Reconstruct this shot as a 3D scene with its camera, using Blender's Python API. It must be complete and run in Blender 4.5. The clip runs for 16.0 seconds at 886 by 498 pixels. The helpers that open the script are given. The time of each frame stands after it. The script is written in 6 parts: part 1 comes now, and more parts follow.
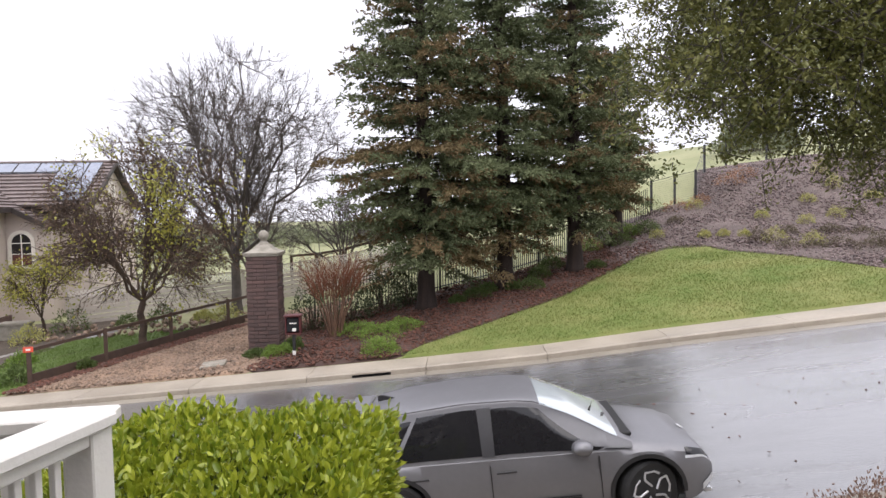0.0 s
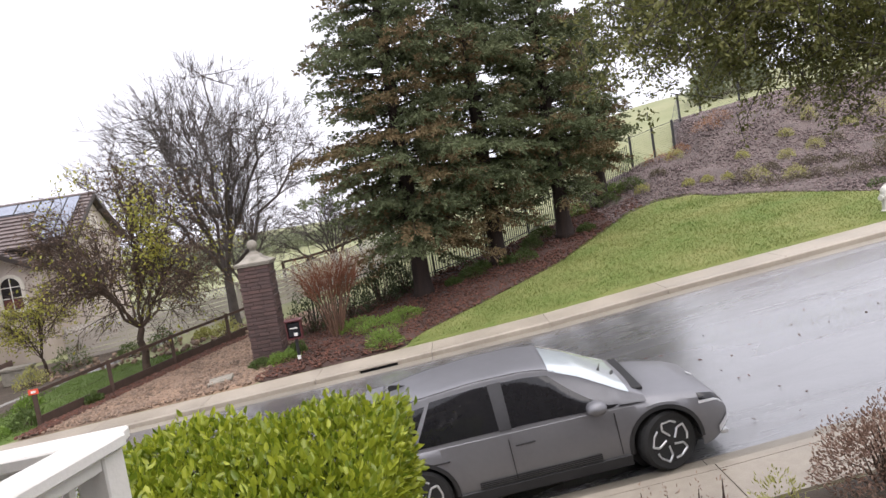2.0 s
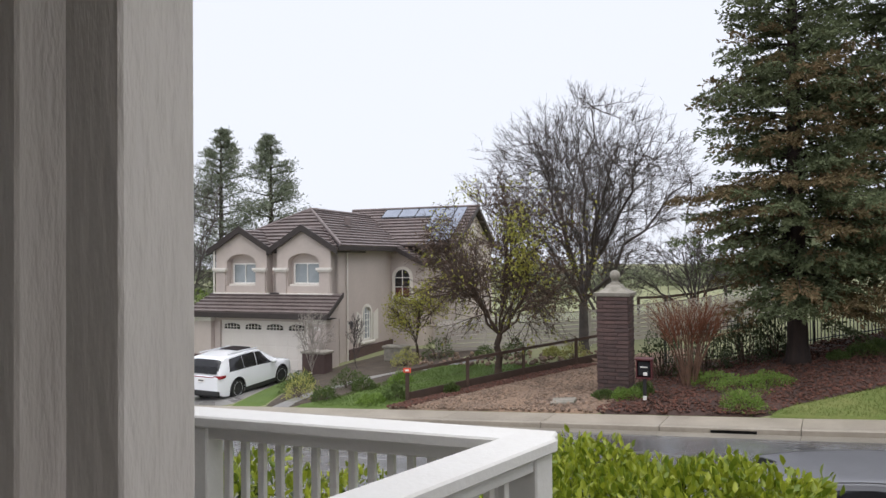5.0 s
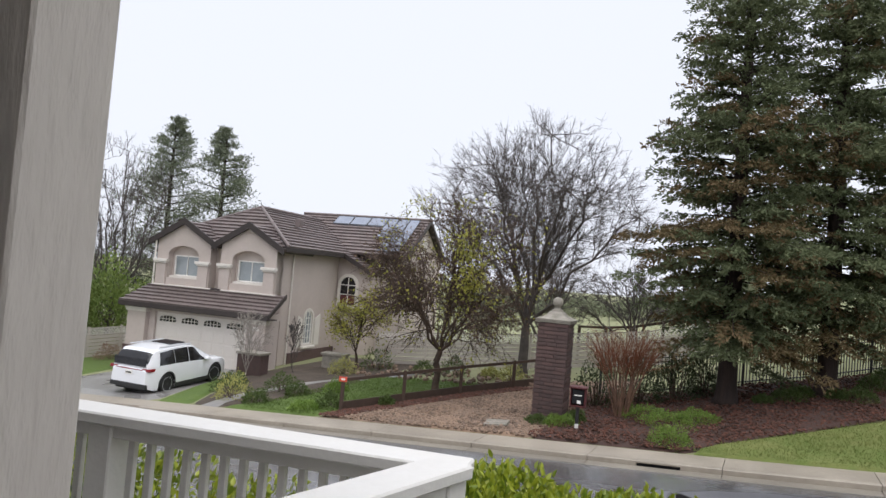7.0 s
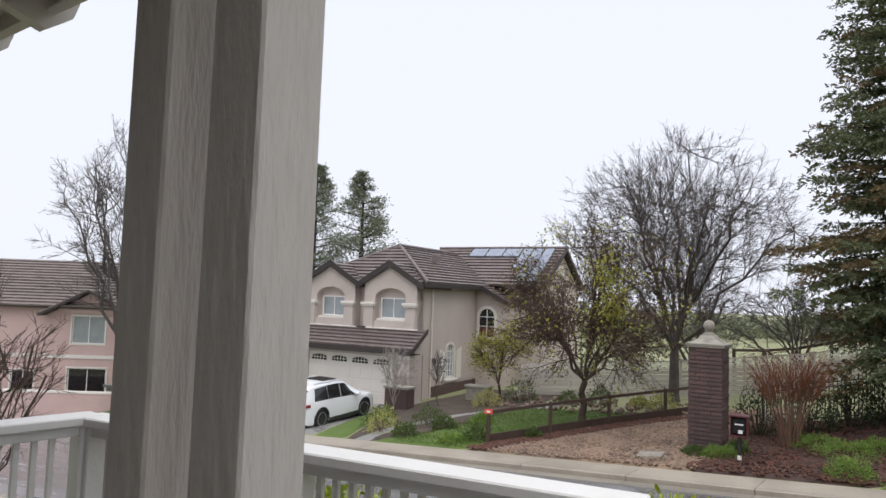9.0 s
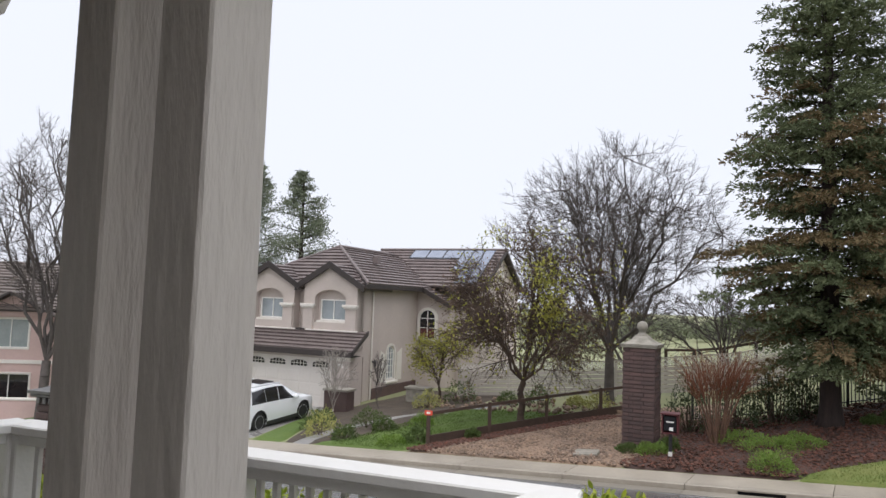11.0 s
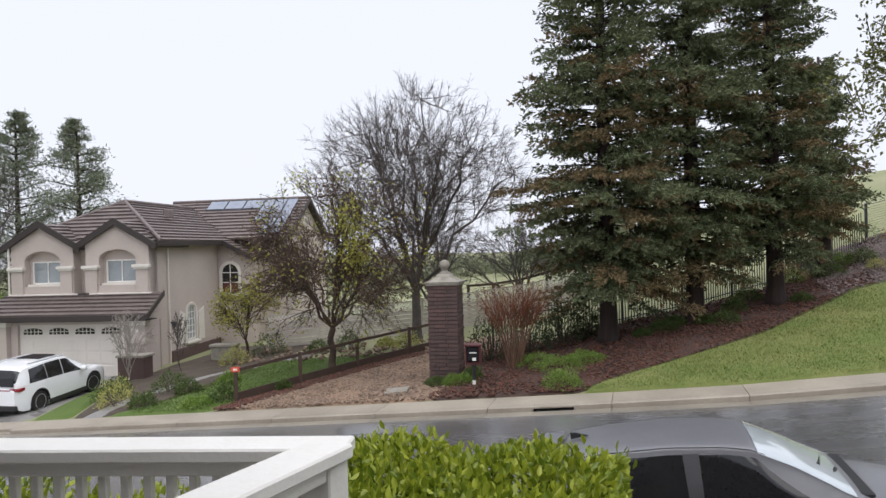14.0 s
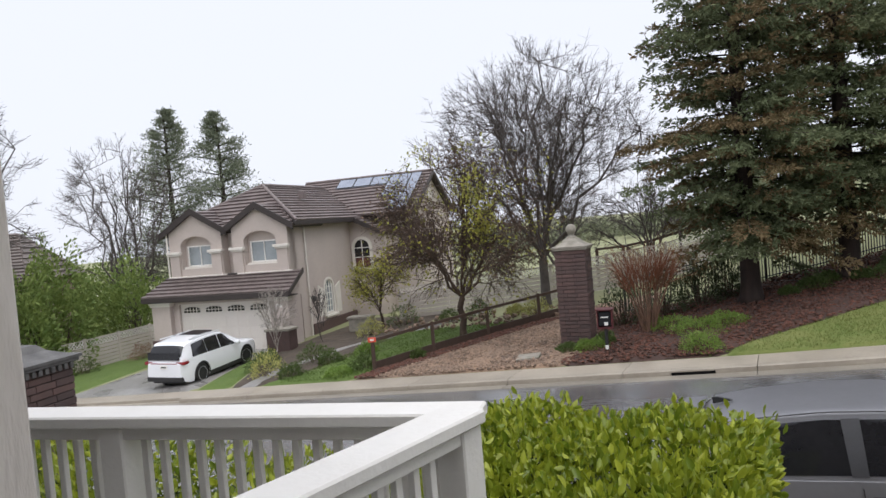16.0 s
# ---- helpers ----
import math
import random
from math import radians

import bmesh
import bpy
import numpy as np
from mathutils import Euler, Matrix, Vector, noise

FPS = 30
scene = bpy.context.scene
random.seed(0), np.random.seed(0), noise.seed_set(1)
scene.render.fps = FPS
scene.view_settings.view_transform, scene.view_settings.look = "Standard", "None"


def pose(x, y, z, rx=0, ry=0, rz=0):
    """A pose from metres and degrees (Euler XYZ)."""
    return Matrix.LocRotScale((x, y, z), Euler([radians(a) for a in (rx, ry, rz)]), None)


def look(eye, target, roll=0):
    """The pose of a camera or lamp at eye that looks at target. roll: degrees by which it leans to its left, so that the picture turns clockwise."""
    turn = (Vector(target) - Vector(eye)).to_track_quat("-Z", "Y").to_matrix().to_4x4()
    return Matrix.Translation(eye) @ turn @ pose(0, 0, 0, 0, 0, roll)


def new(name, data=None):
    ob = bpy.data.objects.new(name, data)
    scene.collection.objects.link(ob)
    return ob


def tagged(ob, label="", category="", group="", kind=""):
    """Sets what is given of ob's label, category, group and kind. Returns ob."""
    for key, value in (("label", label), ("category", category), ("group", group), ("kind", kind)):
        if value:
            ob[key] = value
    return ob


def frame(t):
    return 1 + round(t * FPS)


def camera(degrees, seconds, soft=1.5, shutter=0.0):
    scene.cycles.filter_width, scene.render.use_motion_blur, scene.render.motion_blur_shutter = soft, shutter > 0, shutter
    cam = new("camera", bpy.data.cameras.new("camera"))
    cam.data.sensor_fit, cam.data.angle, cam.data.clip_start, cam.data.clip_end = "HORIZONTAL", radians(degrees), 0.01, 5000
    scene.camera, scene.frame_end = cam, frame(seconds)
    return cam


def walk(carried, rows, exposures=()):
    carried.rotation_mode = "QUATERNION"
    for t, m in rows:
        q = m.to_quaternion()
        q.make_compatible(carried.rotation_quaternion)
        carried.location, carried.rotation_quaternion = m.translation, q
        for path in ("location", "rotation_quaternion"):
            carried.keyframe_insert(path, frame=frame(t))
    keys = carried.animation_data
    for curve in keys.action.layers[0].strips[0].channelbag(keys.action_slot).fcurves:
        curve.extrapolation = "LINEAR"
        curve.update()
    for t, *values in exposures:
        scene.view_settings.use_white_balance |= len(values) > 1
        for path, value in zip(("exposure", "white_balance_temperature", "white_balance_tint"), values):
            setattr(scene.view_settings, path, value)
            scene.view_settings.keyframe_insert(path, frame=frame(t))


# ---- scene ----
cam = camera(65.5, 16.0)
PATH = [
    (0, (0.573, 0.215, 3.708), (0.511, 2.211, 3.602), -1.3),
    (0.5, (0.579, 0.221, 3.7), (0.489, 2.216, 3.586), -3.1),
    (1, (0.582, 0.231, 3.69), (0.48, 2.224, 3.566), -5.5),
    (1.5, (0.595, 0.232, 3.687), (0.512, 2.225, 3.548), -8.1),
    (2, (0.58, 0.233, 3.672), (0.541, 2.226, 3.52), -9.3),
    (2.5, (0.489, 0.279, 3.659), (0.501, 2.273, 3.511), -8.1),
    (3, (0.332, 0.381, 3.665), (0.391, 2.376, 3.539), -4.9),
    (3.5, (0.338, 0.427, 3.7), (0.351, 2.426, 3.641), 1.2),
    (4, (0.353, 0.489, 3.691), (-0.054, 2.447, 3.697), 0.8),
    (4.5, (0.236, 0.406, 3.647), (-0.63, 2.209, 3.659), -0.9),
    (4.7, (0.211, 0.338, 3.648), (-0.773, 2.079, 3.666), -1.2),
    (6.8, (0.253, 0.311, 3.673), (-0.591, 2.122, 3.756), 5.2),
    (7, (0.239, 0.382, 3.665), (-0.62, 2.187, 3.741), 4.8),
    (7.5, (0.234, 0.45, 3.67), (-0.724, 2.204, 3.742), 3.8),
    (8, (0.212, 0.425, 3.68), (-0.897, 2.087, 3.766), 2.5),
    (8.2, (0.204, 0.373, 3.688), (-0.959, 1.998, 3.784), 2.3),
    (10.3, (0.214, 0.244, 3.685), (-0.981, 1.838, 3.86), 2.1),
    (10.5, (0.206, 0.248, 3.684), (-0.954, 1.869, 3.855), 2.2),
    (11, (0.235, 0.231, 3.695), (-0.816, 1.926, 3.845), 2.0),
    (11.5, (0.236, 0.277, 3.703), (-0.657, 2.063, 3.813), 1.8),
    (12, (0.243, 0.329, 3.698), (-0.471, 2.196, 3.764), 1.3),
    (12.5, (0.266, 0.479, 3.674), (-0.303, 2.397, 3.704), 0.6),
    (13, (0.307, 0.536, 3.657), (-0.182, 2.476, 3.664), 0.0),
    (13.5, (0.299, 0.493, 3.663), (-0.191, 2.432, 3.663), -0.8),
    (14, (0.281, 0.493, 3.66), (-0.267, 2.416, 3.657), -1.7),
    (14.5, (0.275, 0.509, 3.657), (-0.351, 2.408, 3.655), -2.3),
    (15, (0.276, 0.513, 3.652), (-0.426, 2.386, 3.653), -3.0),
    (15.5, (0.282, 0.51, 3.655), (-0.51, 2.346, 3.634), -4.0),
    (16, (0.283, 0.51, 3.653), (-0.607, 2.299, 3.578), -4.9),
]
walk(cam, [(t, look(eye, target, roll)) for t, eye, target, roll in PATH],
     exposures=[(0, 1.0, 6500, 15), (4.1, 1.0, 6500, 15), (4.6, 0.53, 6300, 11), (16, 0.53, 6300, 11)])

# ---- light ----
world = bpy.data.worlds.new("overcast_sky")
scene.world = world
world.use_nodes = True
wn = world.node_tree
bg = wn.nodes["Background"]
sky = wn.nodes.new("ShaderNodeTexSky")
sky.sky_type = "NISHITA"
sky.sun_disc = False
sky.sun_elevation, sky.sun_rotation = radians(71), radians(140)
sky.air_density, sky.dust_density = 1.0, 4.0
dim = wn.nodes.new("ShaderNodeVectorMath")
dim.operation = "SCALE"
dim.inputs["Scale"].default_value = 0.1
wn.links.new(sky.outputs[0], dim.inputs[0])
cloud = wn.nodes.new("ShaderNodeMix")
cloud.data_type = "RGBA"
cloud.inputs[0].default_value = 0.93
cloud.inputs[7].default_value = (0.91, 0.93, 1.0, 1)
wn.links.new(dim.outputs[0], cloud.inputs[6])
wn.links.new(cloud.outputs[2], bg.inputs[0])
bg.inputs[1].default_value = 0.74
sun = new("sun", bpy.data.lights.new("sun", "SUN"))
sun.data.energy, sun.data.angle, sun.data.color = 1.5, radians(80), (1.0, 0.97, 0.93)
sun.matrix_world = look((0, 0, 30), (-6.6, 7.9, 0))


# ---- materials ----
def mat(name, col, col2=None, scale=6.0, rough=0.7, bump=0.0, bscale=40.0, metal=0.0, island=0.0, stretch=(1, 1, 1), obj=0.0, spec=0.5, coat=0.0, rough2=None, detail=5.0, trans=0.0, coat_rough=0.05):
    """Noise-mixed surface: col to col2 at two scales, bump, and variation per island or per object."""
    m = bpy.data.materials.new(name)
    m.use_nodes = True
    nt = m.node_tree
    N, L = nt.nodes, nt.links
    p = N["Principled BSDF"]
    p.inputs["Metallic"].default_value = metal
    p.inputs["Roughness"].default_value = rough
    p.inputs["Specular IOR Level"].default_value = spec
    p.inputs["Coat Weight"].default_value = coat
    p.inputs["Coat Roughness"].default_value = coat_rough
    tc = N.new("ShaderNodeTexCoord")
    mp = N.new("ShaderNodeMapping")
    mp.inputs["Scale"].default_value = stretch
    L.new(tc.outputs["Object"], mp.inputs[0])
    a = N.new("ShaderNodeTexNoise")
    a.inputs["Scale"].default_value, a.inputs["Detail"].default_value = scale, detail
    L.new(mp.outputs[0], a.inputs["Vector"])
    b = N.new("ShaderNodeTexNoise")
    b.inputs["Scale"].default_value, b.inputs["Detail"].default_value = scale * 9, 3
    L.new(mp.outputs[0], b.inputs["Vector"])
    mix = N.new("ShaderNodeMath")
    mix.operation = "MULTIPLY_ADD"
    L.new(b.outputs["Fac"], mix.inputs[0])
    mix.inputs[1].default_value = 0.5
    L.new(a.outputs["Fac"], mix.inputs[2])
    rng = N.new("ShaderNodeMapRange")
    rng.inputs[1].default_value, rng.inputs[2].default_value = 0.5, 1.0
    L.new(mix.outputs[0], rng.inputs[0])
    fac = rng.outputs[0]
    if island or obj:
        src = N.new("ShaderNodeNewGeometry").outputs["Random Per Island"] if island else N.new("ShaderNodeObjectInfo").outputs["Random"]
        k = island or obj
        blend = N.new("ShaderNodeMix")
        blend.inputs[0].default_value = k
        L.new(fac, blend.inputs[2])
        L.new(src, blend.inputs[3])
        fac = blend.outputs[0]
    ramp = N.new("ShaderNodeMix")
    ramp.data_type = "RGBA"
    col2 = col2 or tuple(c * 0.75 for c in col)
    ramp.inputs[6].default_value, ramp.inputs[7].default_value = (*col, 1), (*col2, 1)
    L.new(fac, ramp.inputs[0])
    L.new(ramp.outputs[2], p.inputs["Base Color"])
    if rough2 is not None:
        rr = N.new("ShaderNodeMapRange")
        rr.inputs[1].default_value, rr.inputs[2].default_value = 0.4, 0.62
        rr.inputs[3].default_value, rr.inputs[4].default_value = rough, rough2
        L.new(a.outputs["Fac"], rr.inputs[0])
        L.new(rr.outputs[0], p.inputs["Roughness"])
    if bump:
        c = N.new("ShaderNodeTexNoise")
        c.inputs["Scale"].default_value, c.inputs["Detail"].default_value = bscale, 4
        L.new(mp.outputs[0], c.inputs["Vector"])
        bp = N.new("ShaderNodeBump")
        bp.inputs["Strength"].default_value, bp.inputs["Distance"].default_value = bump, 0.02
        L.new(c.outputs["Fac"], bp.inputs["Height"])
        L.new(bp.outputs[0], p.inputs["Normal"])
    if trans:
        tl = N.new("ShaderNodeBsdfTranslucent")
        L.new(ramp.outputs[2], tl.inputs[0])
        ms = N.new("ShaderNodeMixShader")
        ms.inputs[0].default_value = trans
        L.new(p.outputs[0], ms.inputs[1])
        L.new(tl.outputs[0], ms.inputs[2])
        L.new(ms.outputs[0], N["Material Output"].inputs[0])
    return m


M_ASPHALT = mat("wet_asphalt", (0.15, 0.15, 0.155), (0.075, 0.075, 0.08), 0.45, 0.45, 0.45, 45, stretch=(0.22, 1, 1), rough2=0.15, spec=0.9, coat=1.0, coat_rough=0.12)


def ripples(m, strength):
    """Fine water film relief under the coat of a wet surface."""
    nt = m.node_tree
    N, L = nt.nodes, nt.links
    p = N["Principled BSDF"]
    p.inputs["Coat IOR"].default_value = 2.1
    tc = N.new("ShaderNodeTexCoord")
    fine = N.new("ShaderNodeTexNoise")
    fine.inputs["Scale"].default_value, fine.inputs["Detail"].default_value, fine.inputs["Roughness"].default_value = 9.0, 6, 0.75
    L.new(tc.outputs["Object"], fine.inputs["Vector"])
    bp = N.new("ShaderNodeBump")
    bp.inputs["Strength"].default_value, bp.inputs["Distance"].default_value = strength, 0.01
    L.new(fine.outputs["Fac"], bp.inputs["Height"])
    L.new(bp.outputs[0], p.inputs["Coat Normal"])
    mp = N.new("ShaderNodeMapping")
    mp.inputs["Scale"].default_value = (0.12, 0.9, 1)
    L.new(tc.outputs["Object"], mp.inputs[0])
    wet = N.new("ShaderNodeTexNoise")
    wet.inputs["Scale"].default_value, wet.inputs["Detail"].default_value, wet.inputs["Roughness"].default_value = 1.0, 6, 0.65
    L.new(mp.outputs[0], wet.inputs["Vector"])
    film = N.new("ShaderNodeMapRange")
    film.inputs[1].default_value, film.inputs[2].default_value = 0.38, 0.62
    film.inputs[3].default_value, film.inputs[4].default_value = 0.04, 0.30
    L.new(wet.outputs["Fac"], film.inputs[0])
    L.new(film.outputs[0], p.inputs["Coat Roughness"])


ripples(M_ASPHALT, 0.3)
M_CONCRETE = mat("damp_concrete", (0.42, 0.37, 0.30), (0.27, 0.235, 0.19), 0.9, 0.55, 0.2, 50, obj=0.25, rough2=0.4)
M_GUTTER = mat("wet_gutter_concrete", (0.30, 0.27, 0.22), (0.19, 0.17, 0.14), 0.8, 0.45, 0.2, 50, obj=0.25)
M_DRIVE = mat("wet_driveway_concrete", (0.30, 0.29, 0.275), (0.18, 0.173, 0.165), 0.6, 0.4, 0.2, 50, rough2=0.25)
M_GROUND = mat("rough_grass_ground", (0.20, 0.22, 0.10), (0.29, 0.29, 0.16), 0.12, 0.9, 0.3, 8)
M_LOT = mat("bare_soil", (0.10, 0.075, 0.055), (0.05, 0.04, 0.03), 1.5, 0.9, 0.8, 25)
M_LAWN = mat("lawn_turf", (0.12, 0.18, 0.032), (0.23, 0.235, 0.075), 0.55, 0.85, 0.9, 90)
M_TURF = mat("bright_turf", (0.075, 0.125, 0.02), (0.11, 0.165, 0.03), 0.8, 0.85, 0.8, 90)
M_BLADE = mat("grass_blades", (0.10, 0.17, 0.028), (0.25, 0.26, 0.08), 0.55, 0.7, island=0.3, trans=0.25)
M_BLADE2 = mat("turf_blades", (0.07, 0.125, 0.015), (0.12, 0.175, 0.03), 0.6, 0.7, island=0.6, trans=0.25)
M_MULCH = mat("bark_mulch", (0.085, 0.043, 0.032), (0.045, 0.028, 0.023), 3, 0.85, 1.0, 30)
M_CHIP = mat("bark_chips", (0.155, 0.058, 0.036), (0.05, 0.03, 0.022), 3, 0.8, island=0.8)
M_BANK = mat("purple_gravel", (0.15, 0.115, 0.105), (0.08, 0.062, 0.057), 1.2, 0.85, 1.0, 35)
M_STONE = mat("bank_stones", (0.25, 0.19, 0.18), (0.065, 0.046, 0.046), 3, 0.75, island=0.85)
M_PATH = mat("tan_gravel", (0.33, 0.22, 0.145), (0.17, 0.125, 0.095), 0.9, 0.85, 0.9, 40)
M_PSTONE = mat("path_pebbles", (0.34, 0.235, 0.165), (0.11, 0.08, 0.062), 3, 0.75, island=0.85)
M_BRICK = mat("plum_brick", (0.135, 0.08, 0.07), (0.06, 0.042, 0.04), 5, 0.75, 0.5, 60, obj=0.65)
M_MORTAR = mat("dark_mortar", (0.075, 0.055, 0.05), (0.05, 0.038, 0.035), 8, 0.9, 0.5, 60)
M_CAP = mat("cast_stone", (0.36, 0.33, 0.28), (0.20, 0.185, 0.15), 4, 0.7, 0.4, 40)
M_SLATE = mat("dark_cast_stone", (0.15, 0.145, 0.14), (0.08, 0.078, 0.075), 4, 0.6, 0.4, 40)
M_WHITE = mat("white_paint", (0.85, 0.83, 0.79), (0.79, 0.765, 0.72), 3, 0.5, 0.1, 60)
M_POST = mat("grey_painted_rough_wood", (0.68, 0.63, 0.575), (0.62, 0.57, 0.52), 4, 0.65, 0.55, 38, stretch=(1, 1, 0.22))


def knots(m):
    """Ring-shaped knot relief on rough-sawn boards."""
    nt = m.node_tree
    N, L = nt.nodes, nt.links
    tc, mp = N.new("ShaderNodeTexCoord"), N.new("ShaderNodeMapping")
    mp.inputs["Scale"].default_value = (1.0, 1.0, 0.75)
    L.new(tc.outputs["Object"], mp.inputs[0])
    warp = N.new("ShaderNodeTexNoise")
    warp.inputs["Scale"].default_value = 9
    L.new(mp.outputs[0], warp.inputs["Vector"])
    shift = N.new("ShaderNodeMix")
    shift.data_type = "VECTOR"
    shift.inputs[0].default_value = 0.06
    L.new(mp.outputs[0], shift.inputs[4])
    L.new(warp.outputs["Color"], shift.inputs[5])
    v = N.new("ShaderNodeTexVoronoi")
    v.inputs["Scale"].default_value = 3.2
    L.new(shift.outputs[1], v.inputs["Vector"])
    ring = N.new("ShaderNodeMath")
    ring.operation = "MULTIPLY"
    ring.inputs[1].default_value = 55
    L.new(v.outputs["Distance"], ring.inputs[0])
    wave = N.new("ShaderNodeMath")
    wave.operation = "SINE"
    L.new(ring.outputs[0], wave.inputs[0])
    fade = N.new("ShaderNodeMapRange")
    fade.inputs[1].default_value, fade.inputs[2].default_value = 0.10, 0.34
    fade.inputs[3].default_value, fade.inputs[4].default_value = 1.0, 0.0
    L.new(v.outputs["Distance"], fade.inputs[0])
    both = N.new("ShaderNodeMath")
    both.operation = "MULTIPLY"
    L.new(wave.outputs[0], both.inputs[0])
    L.new(fade.outputs[0], both.inputs[1])
    bp = N.new("ShaderNodeBump")
    bp.inputs["Strength"].default_value, bp.inputs["Distance"].default_value = 0.9, 0.007
    L.new(both.outputs[0], bp.inputs["Height"])
    p = N["Principled BSDF"]
    old = p.inputs["Normal"].links[0].from_socket
    L.new(old, bp.inputs["Normal"])
    L.new(bp.outputs[0], p.inputs["Normal"])


knots(M_POST)
# Dark colour of the unseen wall, chosen to limit bounce onto the posts.
M_UNSEENWALL = mat("unseen_wall_stucco", (0.17, 0.145, 0.125), (0.13, 0.112, 0.098), 0.7, 0.85, 0.4, 70)
M_STUCCO = mat("taupe_stucco", (0.54, 0.465, 0.42), (0.475, 0.41, 0.37), 0.7, 0.85, 0.4, 70)
M_STUCCO2 = mat("pink_stucco", (0.58, 0.42, 0.38), (0.50, 0.36, 0.33), 0.7, 0.85, 0.4, 70)
M_TRIM = mat("cream_trim", (0.74, 0.70, 0.64), (0.67, 0.63, 0.57), 2, 0.6, 0.1, 40)
M_FASCIA = mat("dark_brown_fascia", (0.045, 0.033, 0.03), (0.03, 0.024, 0.022), 3, 0.6)
M_TILE = mat("brown_roof_tile", (0.23, 0.185, 0.175), (0.10, 0.08, 0.075), 2.2, 0.5, 0.4, 20, obj=0.35)
M_TILE2 = mat("grey_roof_tile", (0.24, 0.20, 0.18), (0.12, 0.10, 0.09), 2.2, 0.55, 0.4, 20, obj=0.35)
M_SOLAR = mat("solar_glass", (0.34, 0.37, 0.44), (0.44, 0.47, 0.54), 2, 0.15, metal=0.7, spec=0.9)
M_LATTICE = mat("pale_lattice", (0.74, 0.71, 0.67), (0.66, 0.63, 0.59), 3, 0.7)
# Paleness of distance haze is mixed into these leaf colours.
M_HAZY = mat("hazy_far_leaves", (0.20, 0.23, 0.14), (0.30, 0.32, 0.21), 0.6, 0.8, island=0.6, trans=0.2)
M_GLASS = mat("window_glass", (0.30, 0.33, 0.34), (0.22, 0.25, 0.26), 1.5, 0.06, spec=0.8)
M_PILLAR = mat("satin_black_pillar", (0.05, 0.05, 0.054), (0.065, 0.065, 0.07), 4, 0.4)
M_DARKGLASS = mat("dark_glass", (0.012, 0.012, 0.014), (0.02, 0.02, 0.022), 2, 0.04, spec=0.55)
M_BLIND = mat("red_blind_glass", (0.16, 0.05, 0.05), (0.08, 0.03, 0.03), 3, 0.2)
M_DOOR = mat("garage_door_paint", (0.74, 0.69, 0.63), (0.68, 0.63, 0.57), 1, 0.55, 0.08, 30)
M_FENCE = mat("grey_fence_board", (0.56, 0.51, 0.46), (0.46, 0.415, 0.37), 1.2, 0.75, 0.4, 20, obj=0.4)
M_IRON = mat("black_iron", (0.02, 0.02, 0.022), (0.035, 0.035, 0.035), 8, 0.45)
M_RAILWOOD = mat("brown_stained_wood", (0.085, 0.05, 0.035), (0.045, 0.03, 0.022), 4, 0.7, 0.5, 20, obj=0.3)
M_BARK = mat("redwood_bark", (0.05, 0.032, 0.026), (0.02, 0.014, 0.012), 3, 0.9, 1.0, 12, stretch=(2, 2, 0.3))
M_TWIG = mat("grey_bark", (0.125, 0.106, 0.096), (0.065, 0.055, 0.05), 4, 0.85, 0.5, 20)
M_PALETWIG = mat("pale_lichened_twig", (0.40, 0.36, 0.32), (0.26, 0.23, 0.20), 4, 0.85)
M_TWIG2 = mat("brown_twig", (0.10, 0.065, 0.045), (0.05, 0.035, 0.028), 4, 0.85)
M_STEM = mat("tan_peeling_stem", (0.21, 0.115, 0.07), (0.11, 0.065, 0.045), 5, 0.7)
M_REDTWIG = mat("cinnamon_twig", (0.22, 0.072, 0.03), (0.12, 0.045, 0.024), 4, 0.7, island=0.5)
M_REDWOOD = mat("redwood_needles", (0.072, 0.098, 0.05), (0.175, 0.19, 0.10), 0.45, 0.85, island=0.5, trans=0.15, spec=0.15)
M_RUST = mat("bronzed_needles", (0.115, 0.10, 0.048), (0.20, 0.135, 0.075), 0.6, 0.85, island=0.6, trans=0.15, spec=0.15)
M_DEADLEAF = mat("withered_leaves", (0.10, 0.062, 0.042), (0.19, 0.125, 0.085), 1.0, 0.7, island=0.7, trans=0.2)
M_OAK = mat("oak_leaves", (0.095, 0.12, 0.03), (0.27, 0.26, 0.08), 0.6, 0.45, island=0.6, trans=0.25)
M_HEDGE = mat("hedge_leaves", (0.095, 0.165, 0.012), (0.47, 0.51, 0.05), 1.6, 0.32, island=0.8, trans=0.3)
# Darker copy of the hedge leaf that paints the shade in its gaps.
M_HEDGESHADE = mat("shaded_hedge_leaves", (0.03, 0.055, 0.01), (0.07, 0.11, 0.018), 1.6, 0.45, island=0.6, trans=0.15)
M_YELLOWLEAF = mat("yellow_green_leaves", (0.17, 0.20, 0.03), (0.46, 0.42, 0.07), 1.0, 0.55, island=0.6, trans=0.35)
M_SHRUB = mat("shrub_leaves", (0.045, 0.085, 0.018), (0.13, 0.17, 0.045), 1.2, 0.6, island=0.6, trans=0.2)
M_DARKSHRUB = mat("dark_evergreen_leaves", (0.03, 0.05, 0.018), (0.075, 0.095, 0.035), 1.2, 0.55, island=0.6, trans=0.15)
M_BRIGHTSHRUB = mat("light_shrub_leaves", (0.12, 0.22, 0.03), (0.24, 0.33, 0.07), 1.2, 0.6, island=0.6, trans=0.25)
M_OLIVE = mat("olive_shrub_leaves", (0.30, 0.29, 0.07), (0.50, 0.50, 0.18), 1.2, 0.6, island=0.6, trans=0.2)
M_DRY = mat("dry_shrub_leaves", (0.22, 0.13, 0.10), (0.38, 0.26, 0.19), 1.2, 0.7, island=0.7, trans=0.15)
